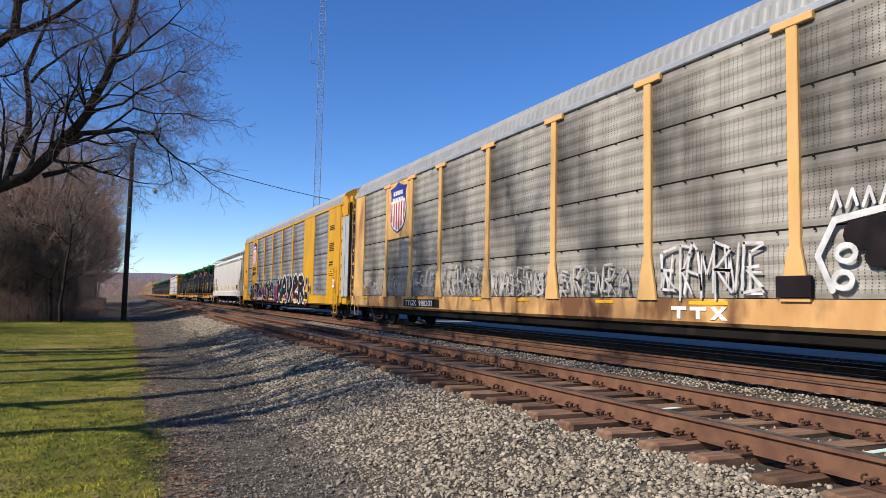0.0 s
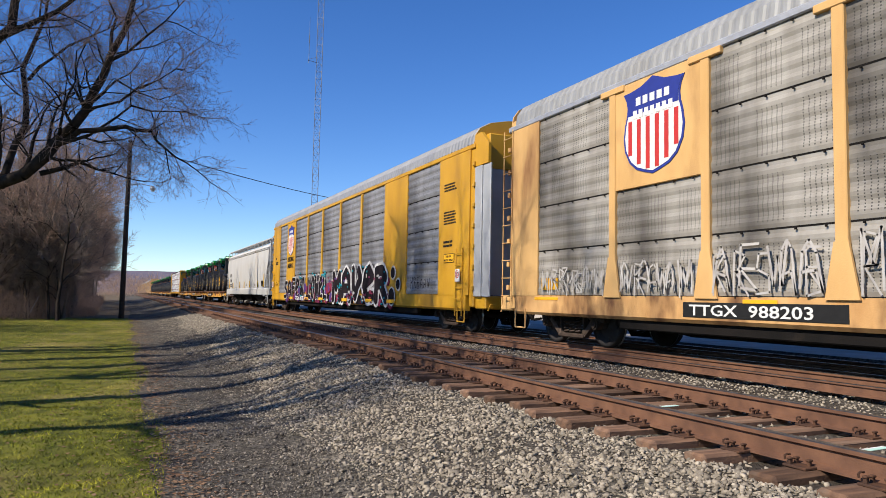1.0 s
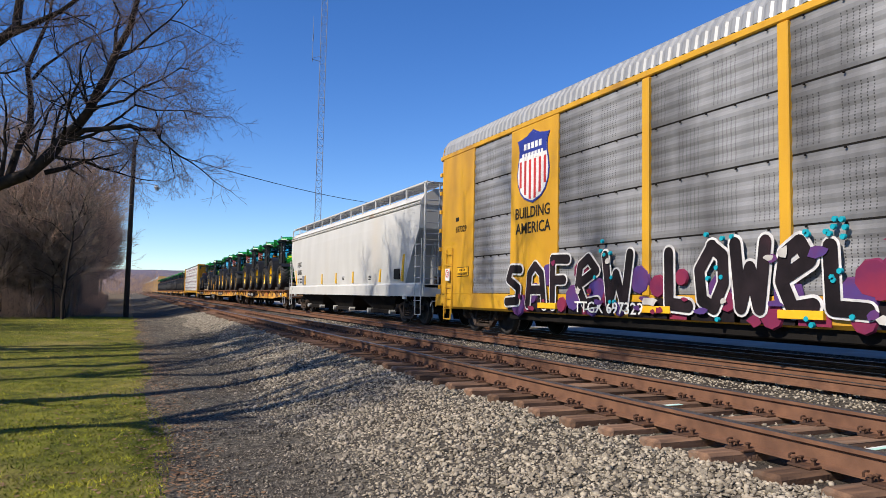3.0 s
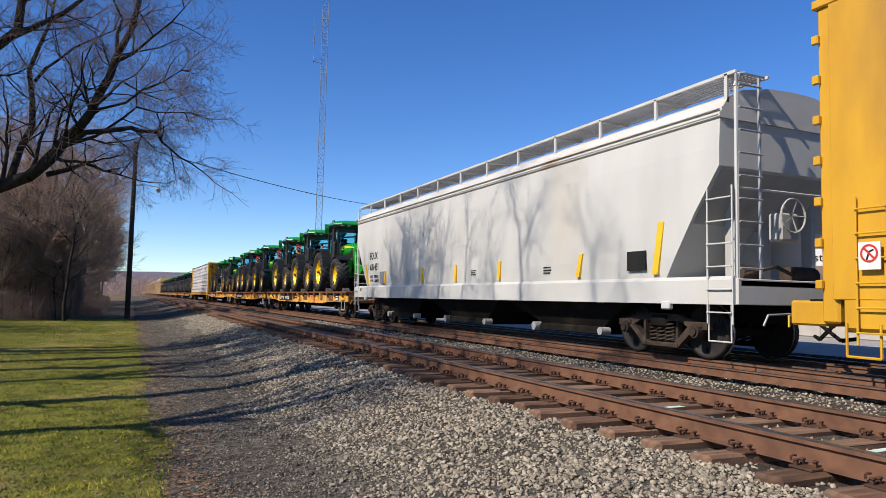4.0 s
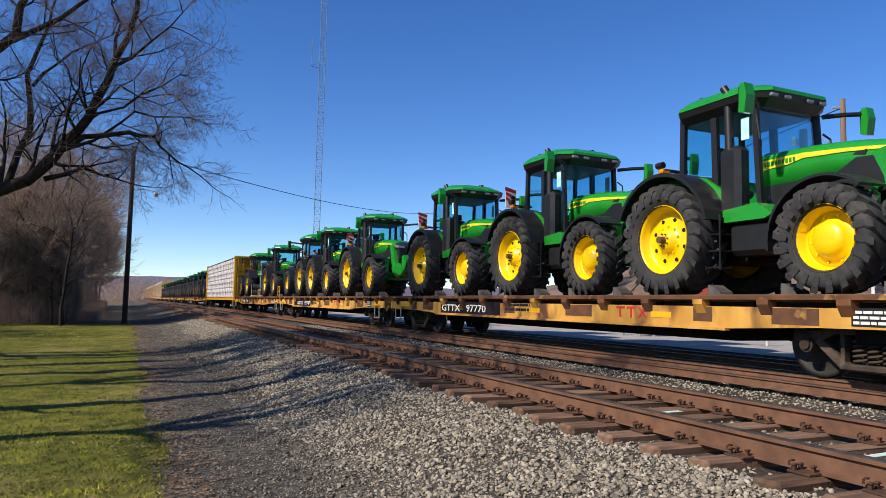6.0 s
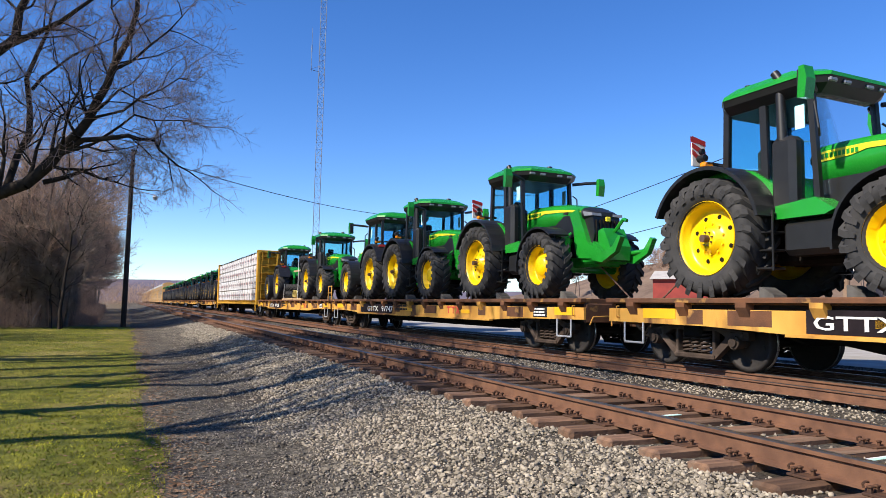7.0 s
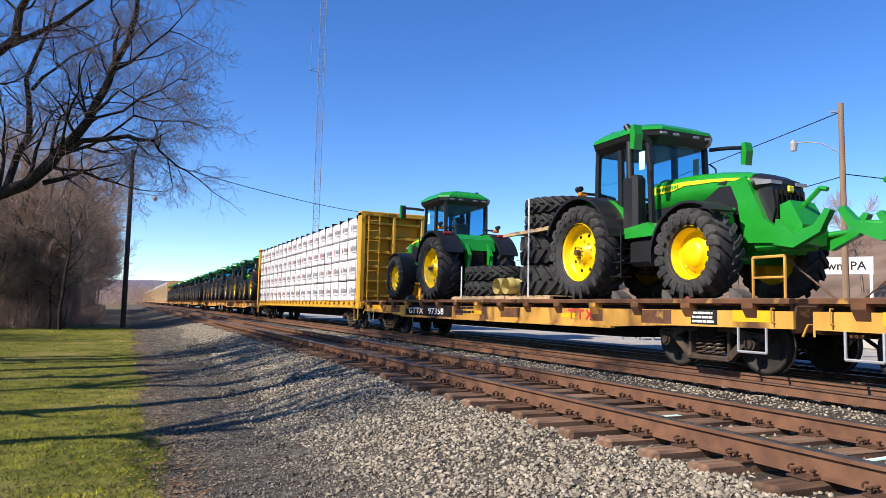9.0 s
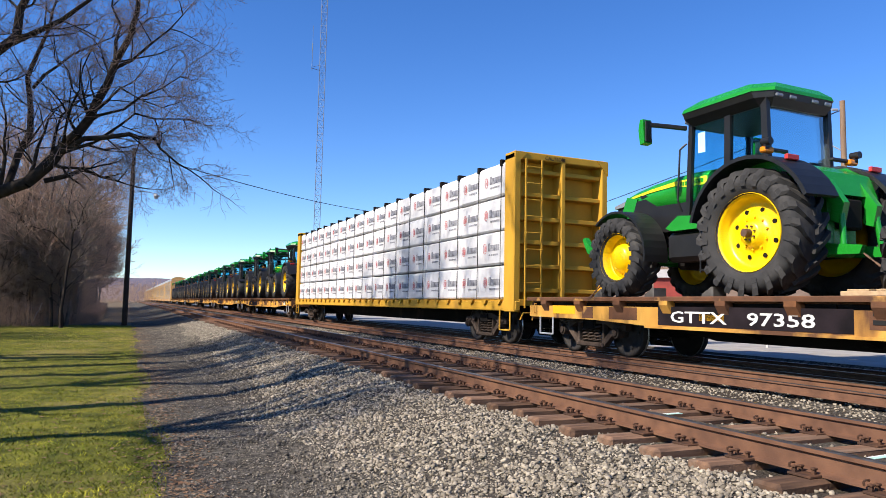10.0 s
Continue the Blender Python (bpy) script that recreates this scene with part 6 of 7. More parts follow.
def flatcar_base():
    """A 60-foot flat car: rusty deck edge over a yellow side sill with stake pockets."""
    L = 18.75
    car = thing("flat_car", "rusty yellow flat car with stake pockets carrying tractors", "railway car", "cars of the freight train")
    part("deck", Shape().box(-1.5, 1.5, 0.05, L - 0.05, 1.04, 1.15, 0, 0.01), DECK, car, "rust-streaked steel deck")
    rim = Shape()
    for s in (-1, 1):
        rim.prism([(s * 1.5, 1.07), (s * 1.63, 1.07), (s * 1.63, 1.13), (s * 1.615, 1.145), (s * 1.5, 1.145)], "y", 0.0, L)
    part("deck_rim", rim, DECK, car)
    for s in (-1, 1):
        sill = Shape()
        sill.prism([(0.0, 0.965), (L, 0.965), (L, 0.72), (L - 2.4, 0.70), (L - 4.2, 0.62), (4.2, 0.62), (2.4, 0.70), (0.0, 0.72)], "x", s * 1.5, s * 1.55)
        sill.box(min(s * 1.5, s * 1.6), max(s * 1.5, s * 1.6), 3.9, L - 3.9, 0.6, 0.64)
        part("side_sill", sill, FLAT_Y, car)
        # the deck overhang's shadow in this recess is put in as black colour
        part("side_web", Shape().box(min(s * 1.44, s * 1.47), max(s * 1.44, s * 1.47), 0.1, L - 0.1, 0.9, 1.06), BLACK, car, "recessed web under the deck edge, coloured black for its shade")
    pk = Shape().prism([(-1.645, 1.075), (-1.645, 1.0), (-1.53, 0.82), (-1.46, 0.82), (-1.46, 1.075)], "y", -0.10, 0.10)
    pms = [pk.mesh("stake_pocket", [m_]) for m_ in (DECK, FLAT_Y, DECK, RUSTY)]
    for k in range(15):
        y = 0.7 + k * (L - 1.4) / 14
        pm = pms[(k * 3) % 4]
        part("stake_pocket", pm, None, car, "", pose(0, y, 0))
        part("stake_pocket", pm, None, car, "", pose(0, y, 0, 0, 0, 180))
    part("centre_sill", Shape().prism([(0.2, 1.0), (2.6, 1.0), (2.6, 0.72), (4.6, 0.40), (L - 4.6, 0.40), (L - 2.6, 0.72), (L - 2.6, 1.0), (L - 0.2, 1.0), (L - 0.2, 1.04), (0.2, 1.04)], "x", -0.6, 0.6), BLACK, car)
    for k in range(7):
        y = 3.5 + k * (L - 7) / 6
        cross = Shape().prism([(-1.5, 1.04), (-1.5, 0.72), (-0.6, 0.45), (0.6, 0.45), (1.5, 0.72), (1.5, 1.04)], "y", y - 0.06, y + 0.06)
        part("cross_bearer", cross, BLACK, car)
    for y, s in ((0, 1), (L, -1)):
        e = Shape().box(-1.5, 1.5, min(y, y + s * 0.1), max(y, y + s * 0.1), 0.66, 1.05, 0, 0.02)
        e.prism([(-0.5, 1.04), (0.5, 1.04), (0.4, 0.6), (-0.4, 0.6)], "y", y - s * 0.18, y)
        part("end_sill", e, DECK, car)
        st = Shape().tube([(-1.55, y + s * 0.45, 0.72), (-1.55, y + s * 0.45, 0.36), (-1.55, y + s * 0.95, 0.36), (-1.55, y + s * 0.95, 0.72)], 0.02)
        part("step", st, GALV, car)
        part("hand_grip", Shape().tube([(-1.56, y + s * 0.3, 0.8), (-1.62, y + s * 0.3, 0.8), (-1.62, y + s * 0.3, 1.0), (-1.56, y + s * 0.3, 1.0)], 0.012), FLAT_Y, car)
    for y, w in ((2.35, 0.75), (4.2, 0.4), (7.3, 0.9), (10.3, 0.5), (15.1, 0.8), (16.4, 0.35)):
        part("rust_panel", Shape().box(-1.553, -1.54, y, y + w, 0.725, 0.955), DECK, car, "rust-brown primed sill panel")
    for y, w in ((0.35, 0.7), (5.1, 0.5), (9.2, 0.5), (13.1, 0.5), (17.0, 0.8)):
        part("reflector", Shape().box(-1.556, -1.54, y, y + w, 0.76 if 2 < y < 16 else 0.80, 0.86 if 2 < y < 16 else 0.97), PATCH, car)
    st = Shape().box(-1.556, -1.54, 1.35, 1.9, 0.74, 0.97)
    part("stencil_panel", st, INK, car, "black stencil panel")
    sw = Shape()
    bars(sw, -1.56, 1.87, 0.75, 0.5, 0.2, 3)
    part("stencil", sw, CHALK, car)
    num = Shape().box(-1.556, -1.54, 11.0, 14.55, 0.66, 0.98)
    part("number_panel", num, SPRAY_K, car, "dark painted-over number panel")
    couplers(car, L, FLAT_Y)
    return car, L


def flat_number(car, text, start):
    lettering(text, 0.26, CHALK, car, -1.565, start, 0.72, wide=1.75)
    sm = Shape()
    bars(sm, -1.557, 10.75, 0.76, 1.2, 0.22, 2)
    part("small_print", sm, INK, car)


def flat_mark(car, a):
    """The car owner's three-letter mark in red."""
    ow = Shape()
    for k in range(2):
        ow.box(-1.557, -1.54, a - k * 0.3, a - k * 0.3 + 0.24, 0.90, 0.94).box(-1.557, -1.54, a - k * 0.3 + 0.1, a - k * 0.3 + 0.15, 0.74, 0.90)
    b = a - 0.6
    ow.prism([(b, 0.74), (b + 0.06, 0.74), (b + 0.25, 0.94), (b + 0.19, 0.94)], "x", -1.557, -1.54).prism([(b + 0.19, 0.74), (b + 0.25, 0.74), (b + 0.06, 0.94), (b, 0.94)], "x", -1.558, -1.54)
    part("owner_mark", ow, RED, car)


FLATS = []


def build_flatcars():
    base, L = flatcar_base()
    marks = ("GTTX   97770", "GTTX   97747", "GTTX   97358")
    starts = [76.75, 96.3, 115.35]
    far = [159.6 + k * 19.65 for k in range(6)]
    cars = [base] + [copy_thing(base, Matrix()) for _ in range(2 + len(far))]
    for k, (car, y) in enumerate(zip(cars, starts + far)):
        if k < 3:
            flat_number(car, marks[k], (14.45, 13.7, 14.25)[k])
            flat_mark(car, (6.3, 6.3, 5.1)[k])
        truck(car, 1.85, k < 4)
        truck(car, L - 1.85, k < 4)
        FLATS.append((car, y))
        on_train(car, y)
    # an open bridge plate with a hand rail on the third flat's end
    g = Shape().tube([(-1.45, 0.2, 1.15), (-1.45, 0.2, 1.75), (-1.45, 0.75, 1.75), (-1.45, 0.75, 1.15)], 0.022).tube([(-1.45, 0.2, 1.45), (-1.45, 0.75, 1.45)], 0.018)
    part("hand_brake_rail", g, FLAT_Y, cars[2])


build_flatcars()


def build_centerbeam():
    y0, L = 134.75, 23.4
    car = thing("centerbeam_car", "ochre bulkhead flat car for lumber", "railway car", "cars of the freight train")
    part("deck", Shape().box(-1.45, 1.1, 0, L, 0.95, 1.1, 0, 0.01), LUMBER_Y, car)
    for s in (-1, 1):
        sill = Shape().box(min(s * 1.42, s * 1.56), max(s * 1.42, s * 1.56), 0.0, L, 0.82, 1.06, 0, 0.02)
        for k in range(30):
            sill.prism([(0.6 + k * 0.75, 1.08), (0.9 + k * 0.75, 1.08), (0.8 + k * 0.75, 0.98), (0.7 + k * 0.75, 0.98)], "x", min(s * 1.56, s * 1.62), max(s * 1.56, s * 1.62))
        part("side_sill", sill, LUMBER_Y, car)
    part("centre_sill", Shape().prism([(0.3, 0.95), (0.3, 0.75), (3.0, 0.7), (5, 0.42), (L - 5, 0.42), (L - 3, 0.7), (L - 0.3, 0.75), (L - 0.3, 0.95)], "x", -0.5, 0.5), BLACK, car)
    part("centre_beam", Shape().box(-0.24, -0.10, 0.4, L - 0.4, 1.1, 4.5), LUMBER_Y, car)
    for y, s in ((0.0, 1), (L, -1)):
        f = y + s * 0.42          # plate behind the outer ribs
        bh = Shape()
        bh.box(-1.56, 1.1, min(f, f + s * 0.06), max(f, f + s * 0.06), 1.0, 4.62)
        part("bulkhead", bh, LUMBER_Y, car, "ribbed steel bulkhead")
        for x0, x1 in ((-1.6, -1.42), (0.96, 1.14), (-0.26, -0.14)):
            lo = y + s * 0.02
            part("upright", Shape().box(x0, x1, min(lo, f + s * 0.08), max(lo, f + s * 0.08), 0.8 if abs(x0) > 1 else 1.0, 4.64, 0, 0.02), LUMBER_Y, car)
        part("top_beam", Shape().box(-1.6, 1.14, min(y + s * 0.02, f + s * 0.08), max(y + s * 0.02, f + s * 0.08), 4.5, 4.68, 0, 0.02), LUMBER_Y, car)
        for k in range(6):
            z = 1.28 + k * 0.58
            rib = Shape().box(-1.42, -0.26, min(y + s * 0.1, f), max(y + s * 0.1, f), z, z + 0.1, 0, 0.01).box(-0.14, 0.96, min(y + s * 0.1, f), max(y + s * 0.1, f), z, z + 0.1, 0, 0.01)
            part("rib", rib, LUMBER_Y, car)
        end_ladder(car, y + (0 if s > 0 else 0.06), -1.3, -0.85, 0.9, 4.5, 9, LUMBER_Y)
        st = Shape().tube([(-1.58, y + s * 0.2, 0.85), (-1.58, y + s * 0.2, 0.36), (-1.58, y + s * 0.7, 0.36), (-1.58, y + s * 0.7, 0.85)], 0.02)
        part("step", st, LUMBER_Y, car)
    lettering("CAUTION", 0.13, INK, car, -0.75, 0.012, 4.53, facing="front")
    sm = Shape()
    for k in range(8):
        sm.box(-0.05 + k * 0.11, 0.03 + k * 0.11, 0.40, 0.43, 3.62, 3.76)
    part("number_bars", sm, INK, car)
    dt = Shape().prism([(-1.6, 4.3), (-1.6, 4.66), (-1.25, 4.66)], "y", -0.005, 0.03).prism([(1.14, 4.3), (1.14, 4.66), (0.8, 4.66)], "y", -0.005, 0.03)
    part("gusset", dt, LUMBER_Y, car)
    couplers(car, L, LUMBER_Y)
    truck(car, 2.1)
    truck(car, L - 2.1)
    on_train(car, y0)
    # the load: wrapped bundles four high, each with its printing
    load = thing("lumber_load", "white wrapped lumber bundles stacked four high on the car", "lumber")
    cols, rows = 9, 4
    w, h = 22.2 / cols, 3.42 / rows

    def bundle(seed):
        r = random.Random(seed)
        s = Shape().box(-1.52, -0.4, 0.012, w - 0.012, 0.01, h - 0.03, 0, 0.04)
        s.v = [(x + r.uniform(-0.008, 0.008), y + r.uniform(-0.008, 0.008), z + r.uniform(-0.008, 0.008)) for x, y, z in s.v]
        xx = -1.534
        for k in range(2):
            e = w - 0.15 - k * w * 0.5
            # a line of heavy writing as bars, a round red mark beside it
            q = e - 0.3
            for i in range(6):
                g = 0.085 if i else 0.11
                s.box(xx, xx + 0.02, q - g, q - 0.012, h * 0.42, h * (0.66 if i == 0 else 0.60), 1)
                q -= g + 0.01
            for i in range(5):
                s.box(xx, xx + 0.02, e - 0.42 - i * 0.1, e - 0.36 - i * 0.1, h * 0.28, h * 0.33, 1)
            n = 12
            cz, cy, ro, ri = h * 0.5, e - 0.13, 0.105, 0.088
            ring = [(xx, cy + ro * math.cos(6.2832 * i / n), cz + ro * 1.3 * math.sin(6.2832 * i / n)) for i in range(n)]
            ring += [(xx, cy + ri * math.cos(6.2832 * i / n), cz + ri * 1.3 * math.sin(6.2832 * i / n)) for i in range(n)]
            s.add(ring, [(i, (i + 1) % n, n + (i + 1) % n, n + i) for i in range(n)], 2)
            s.box(xx, xx + 0.02, cy - 0.05, cy - 0.022, cz - 0.075, cz + 0.075, 2).box(xx, xx + 0.02, cy + 0.022, cy + 0.05, cz - 0.075, cz + 0.075, 2).box(xx, xx + 0.02, cy - 0.03, cy + 0.03, cz - 0.015, cz + 0.015, 2)
        return s.mesh("bundle", [WRAP, WRAP_INK, WRAP_RED], False)
    kinds = [bundle(k) for k in range(4)]
    r = random.Random(2)
    for i in range(cols):
        for j in range(rows):
            part("bundle", kinds[(i * 3 + j) % 4], None, load, "", pose(r.uniform(-0.015, 0.015), i * w, 1.1 + j * h + 0.008 * j, 0, 0, r.uniform(-0.15, 0.15)))
    far_side = Shape()
    for j in range(rows):
        far_side.box(-0.3, 1.08, 0.02, 22.15, 1.1 + j * (h + 0.008), 1.1 + j * (h + 0.008) + h - 0.01, 0, 0.03)
    part("far_bundles", far_side, WRAP, load)
    for i in range(cols * 2):
        cap = Shape().box(-1.56, -1.3, i * w / 2 + 0.1, i * w / 2 + 0.2, 4.44, 4.60, 0, 0.01)
        cap.box(-1.548, -1.535, i * w / 2 + 0.13, i * w / 2 + 0.145, 1.1, 4.5)
        part("strap", cap, BLACK, load, "black tie-down strap")
    on_train(load, 135.4)


build_centerbeam()

# ---- tractors and spare tyres ----
# A tractor's own space: rear axle over the origin, forward is +y, z from the deck.
def tyre_shape(r, w, bead, lugs, lug=0.065):
    """A tractor tyre on the x axis with slanting lugs."""
    h = w / 2
    s = Shape()
    k = r - lug
    prof = [(bead, h * 0.72), (bead + (k - bead) * 0.35, h * 0.98), (bead + (k - bead) * 0.7, h * 0.97), (k - 0.03, h * 0.82), (k, h * 0.5), (k + 0.01, 0)]
    prof = prof + [(a, -b) for a, b in prof[-2::-1]]
    s.lathe(prof + [(bead - 0.03, -h * 0.6), (bead - 0.03, h * 0.6)], (0, 0, 0), 44, 0, True)
    for side in (-1, 1):
        for i in range(lugs):
            a0 = 2 * math.pi * (i + (0.5 if side > 0 else 0)) / lugs
            path = ((0.03, 0.0, r), (h * 0.5, 0.10, r - 0.004), (h * 0.93, 0.25, r - 0.02), (h * 1.03, 0.30, r - 0.12), (h * 1.02, 0.31, r - 0.2))
            t = 0.048 / r
            rings = []
            for x, a, rr in path:
                lo = rr - lug - 0.015
                ring = []
                for da, rad in ((-t, rr), (t, rr), (t * 1.25, lo), (-t * 1.25, lo)):
                    ring.append((side * x, rad * math.cos(a0 + a + da), rad * math.sin(a0 + a + da)))
                rings.append(ring)
            s.loft(rings)
    return s


def rear_rim(r, w):
    h = w / 2
    s = Shape()
    s.lathe([(r, h * 0.78), (r + 0.015, h * 0.72), (r - 0.02, h * 0.66), (r - 0.05, h * 0.55), (r - 0.06, h * 0.18), (r * 0.78, h * 0.08), (r * 0.5, h * 0.22), (r * 0.34, h * 0.30), (r * 0.30, h * 0.55), (r * 0.2, h * 0.60), (0, h * 0.60)], (0, 0, 0), 36)
    s.lathe([(r, -h * 0.78), (r - 0.05, -h * 0.5), (r - 0.06, 0), (r * 0.3, h * 0.05)], (0, 0, 0), 30)
    for i in range(8):
        a = i * math.pi / 4 + 0.2
        c = (r * 0.62 * math.cos(a), r * 0.62 * math.sin(a))
        s.cyl((h * 0.1, *c), (h * 0.19, *c), 0.038, 0.036, 10, 1)
    for i in range(10):
        a = i * math.pi / 5
        c = (r * 0.41 * math.cos(a), r * 0.41 * math.sin(a))
        s.cyl((h * 0.2, *c), (h * 0.36, *c), 0.018, n=6)
    s.cyl((h * 0.5, 0, 0), (h * 0.95, 0, 0), 0.06, n=12, mi=2)
    for i in range(8):
        a = i * math.pi / 4
        c = (0.11 * math.cos(a), 0.11 * math.sin(a))
        s.cyl((h * 0.58, *c), (h * 0.70, *c), 0.014, n=6, mi=2)
    return s


def front_rim(r, w):
    h = w / 2
    s = Shape()
    s.lathe([(r, h * 0.78), (r + 0.012, h * 0.70), (r - 0.03, h * 0.6), (r - 0.05, h * 0.1), (r * 0.8, -h * 0.1), (r * 0.62, -h * 0.05), (r * 0.52, h * 0.35), (r * 0.42, h * 0.50), (r * 0.2, h * 0.56), (0, h * 0.56)], (0, 0, 0), 32)
    s.lathe([(r, -h * 0.78), (r - 0.05, -h * 0.5), (r - 0.05, 0), (r * 0.3, -h * 0.2)], (0, 0, 0), 26)
    for i in range(10):
        a = i * math.pi / 5
        c = (r * 0.7 * math.cos(a), r * 0.7 * math.sin(a))
        s.cyl((-h * 0.1, *c), (h * 0.03, *c), 0.016, n=6)
    return s


REAR_TYRE = tyre_shape(0.985, 0.66, 0.60, 22).mesh("tyre", RUBBER)
FRONT_TYRE = tyre_shape(0.765, 0.56, 0.46, 20, 0.05).mesh("tyre", RUBBER)
REAR_RIM = rear_rim(0.60, 0.66).mesh("rim", [YELLOW, BLACK, CHAIN])
FRONT_RIM = front_rim(0.46, 0.56).mesh("rim", YELLOW)


def arc_band(x0, x1, r0, r1, a0, a1, cy, cz, n=12, mi=0, shape=None):
    """A curved guard over a wheel at (cy, cz), from angle a0 to a1 in degrees."""
    s = shape or Shape()
    rings = []
    for i in range(n + 1):
        a = radians(a0 + (a1 - a0) * i / n)
        c, d = math.cos(a), math.sin(a)
        rings.append([(x0, cy + r0 * c, cz + r0 * d), (x1, cy + r0 * c * 0.985, cz + r0 * d * 0.985), (x1, cy + r1 * c * 0.985, cz + r1 * d * 0.985), (x0, cy + r1 * c, cz + r1 * d)])
    return s.loft(rings, mi, False)


def slab(points, x0, x1):
    return Shape().prism(points, "x", x0, x1)


def build_tractor():
    t = thing("tractor", "green row-crop tractor with yellow wheels chained to a flat car", "tractor", "tractors on the flat cars")
    rz, fz, fy = 0.95, 0.745, 3.08
    for s in (1, -1):
        turn = 0 if s > 0 else 180
        w = part("rear_wheel", REAR_RIM, None, t, "yellow rear wheel", pose(s * 0.94, 0, rz, 14, 0, turn))
        part("tyre", REAR_TYRE, None, w, "large lugged black tyre")
        w = part("front_wheel", FRONT_RIM, None, t, "yellow front wheel", pose(s * 0.99, fy, fz, 5, 0, turn))
        part("tyre", FRONT_TYRE, None, w, "lugged black tyre")
        # guards over the wheels
        f = arc_band(s * 0.62, s * 1.26, 1.16, 1.10, 12, 158, -0.02, rz + 0.02, 18)
        part("rear_fender", f, PLASTIC, t, "black plastic rear fender")
        g = Shape().prism([(0.62, 1.98), (0.2, 2.08), (-0.35, 2.05), (-0.75, 1.78), (-0.6, 1.55), (-0.2, 1.25), (0.5, 1.2), (1.15, 1.45), (1.0, 1.72)], "x", s * 0.58, s * 0.80)
        part("fender_panel", g, GREEN, t)
        part("front_fender", arc_band(s * 0.72, s * 1.24, 0.89, 0.85, 50, 188, fy, fz, 16), PLASTIC, t, "black front fender")
        part("hood_side", Shape().prism([(1.48, 1.30), (2.5, 1.22), (3.1, 1.3), (3.5, 1.42), (3.42, 1.9), (3.08, 1.92), (2.75, 1.74), (1.48, 1.72)], "x", s * 0.40, s * 0.47), PLASTIC, t, "black engine side screen")
        part("hood_vent", Shape().prism([(3.02, 1.97), (3.12, 2.02), (3.24, 2.01), (3.2, 1.94)], "x", s * 0.42, s * 0.462), PLASTIC, t, "black hood vent")
        nose = Shape().prism([(3.30, 1.96), (3.46, 1.6), (3.52, 1.2), (3.60, 0.92), (4.15, 0.88), (4.25, 1.1), (3.98, 1.26), (3.74, 1.78), (3.62, 2.02)], "x", s * 0.36, s * 0.472)
        part("nose_panel", nose, GREEN, t)
        st = Shape().loft([[(s * (q + 0.014), y_, lo_), (s * (q + 0.014), y_, hi_), (s * (q - 0.03), y_, hi_), (s * (q - 0.03), y_, lo_)]
                           for y_, q, lo_, hi_ in ((1.48, 0.46, 1.99, 2.14), (2.0, 0.468, 2.01, 2.14), (2.25, 0.468, 2.06, 2.14), (2.9, 0.46, 2.03, 2.085), (3.4, 0.44, 1.985, 2.03), (3.66, 0.416, 1.955, 1.985))])
        part("stripe", st, STRIPE, t, "yellow hood stripe")
        mark = Shape()
        for k in range(9):
            a = 1.56 + k * 0.065
            mark.box(min(s * 0.45, s * 0.487), max(s * 0.45, s * 0.487), a, a + 0.045, 2.035, 2.105)
        part("maker_mark", mark, GREEN, t)
        lamp = Shape().prism([(3.74, 1.97), (4.07, 1.90), (4.08, 1.84), (3.78, 1.86)], "x", s * 0.16, s * 0.412)
        part("headlight", lamp, LAMP_GLASS, t)
        tank = Shape().box(min(s * 0.40, s * 0.85), max(s * 0.40, s * 0.85), 1.15, 2.1, 0.62, 1.14, 0, 0.08)
        part("fuel_tank", tank, PLASTIC, t)
        gp = Shape().prism([(1.1, 1.16), (1.9, 1.16), (2.05, 1.22), (1.75, 1.42), (1.1, 1.36)], "x", s * 0.5, s * 0.9)
        part("step_panel", gp, GREEN, t)
        # mirror
        m = Shape().tube([(s * 0.74, 1.68, 2.98), (s * 1.05, 1.85, 3.02), (s * 1.36, 1.98, 3.04)], 0.042)
        part("mirror_arm", m, PLASTIC, t)
        mb = Shape().prism([(1.95, 2.7), (2.06, 2.68), (2.1, 2.95), (2.06, 3.13), (1.98, 3.13)], "x", s * 1.28, s * 1.46)
        part("mirror", mb, GREEN, t)
        part("mirror_glass", Shape().box(min(s * 1.30, s * 1.44), max(s * 1.30, s * 1.44), 1.93, 1.955, 2.72, 3.1, 0, 0.01), PLASTIC, t)
        rl = Shape().box(min(s * 0.8, s * 1.05), max(s * 0.8, s * 1.05), -0.62, -0.56, 1.98, 2.06, 0, 0.01)
        part("tail_light", rl, RED, t)
        bar = Shape().box(min(s * 0.5, s * 1.0), max(s * 0.5, s * 1.0), -0.2, -0.12, 2.2, 2.25, 0, 0.01)
        part("lamp_bar", bar, PLASTIC, t)
        part("turn_signal", Shape().box(min(s * 0.85, s * 1.05), max(s * 0.85, s * 1.05), -0.24, -0.12, 2.16, 2.25, 0, 0.02), AMBER, t, "amber turn signal")
        part("work_lamp", Shape().cyl((s * 1.0, -0.3, 2.32), (s * 1.0, -0.15, 2.32), 0.06, n=10).box(min(s * 0.96, s * 1.04), max(s * 0.96, s * 1.04), -0.24, -0.2, 2.2, 2.3), PLASTIC, t)
        # cab side: pillars and glass
        for a, b, w in (((1.68, 1.35), (1.58, 3.12), 0.045), ((0.80, 1.5), (0.76, 3.12), 0.06), ((0.02, 2.0), (0.05, 3.12), 0.055)):
            p = Shape().prism([(a[0] - w, a[1]), (a[0] + w, a[1]), (b[0] + w, b[1]), (b[0] - w, b[1])], "x", s * 0.66, s * 0.74)
            part("pillar", p, PLASTIC, t)
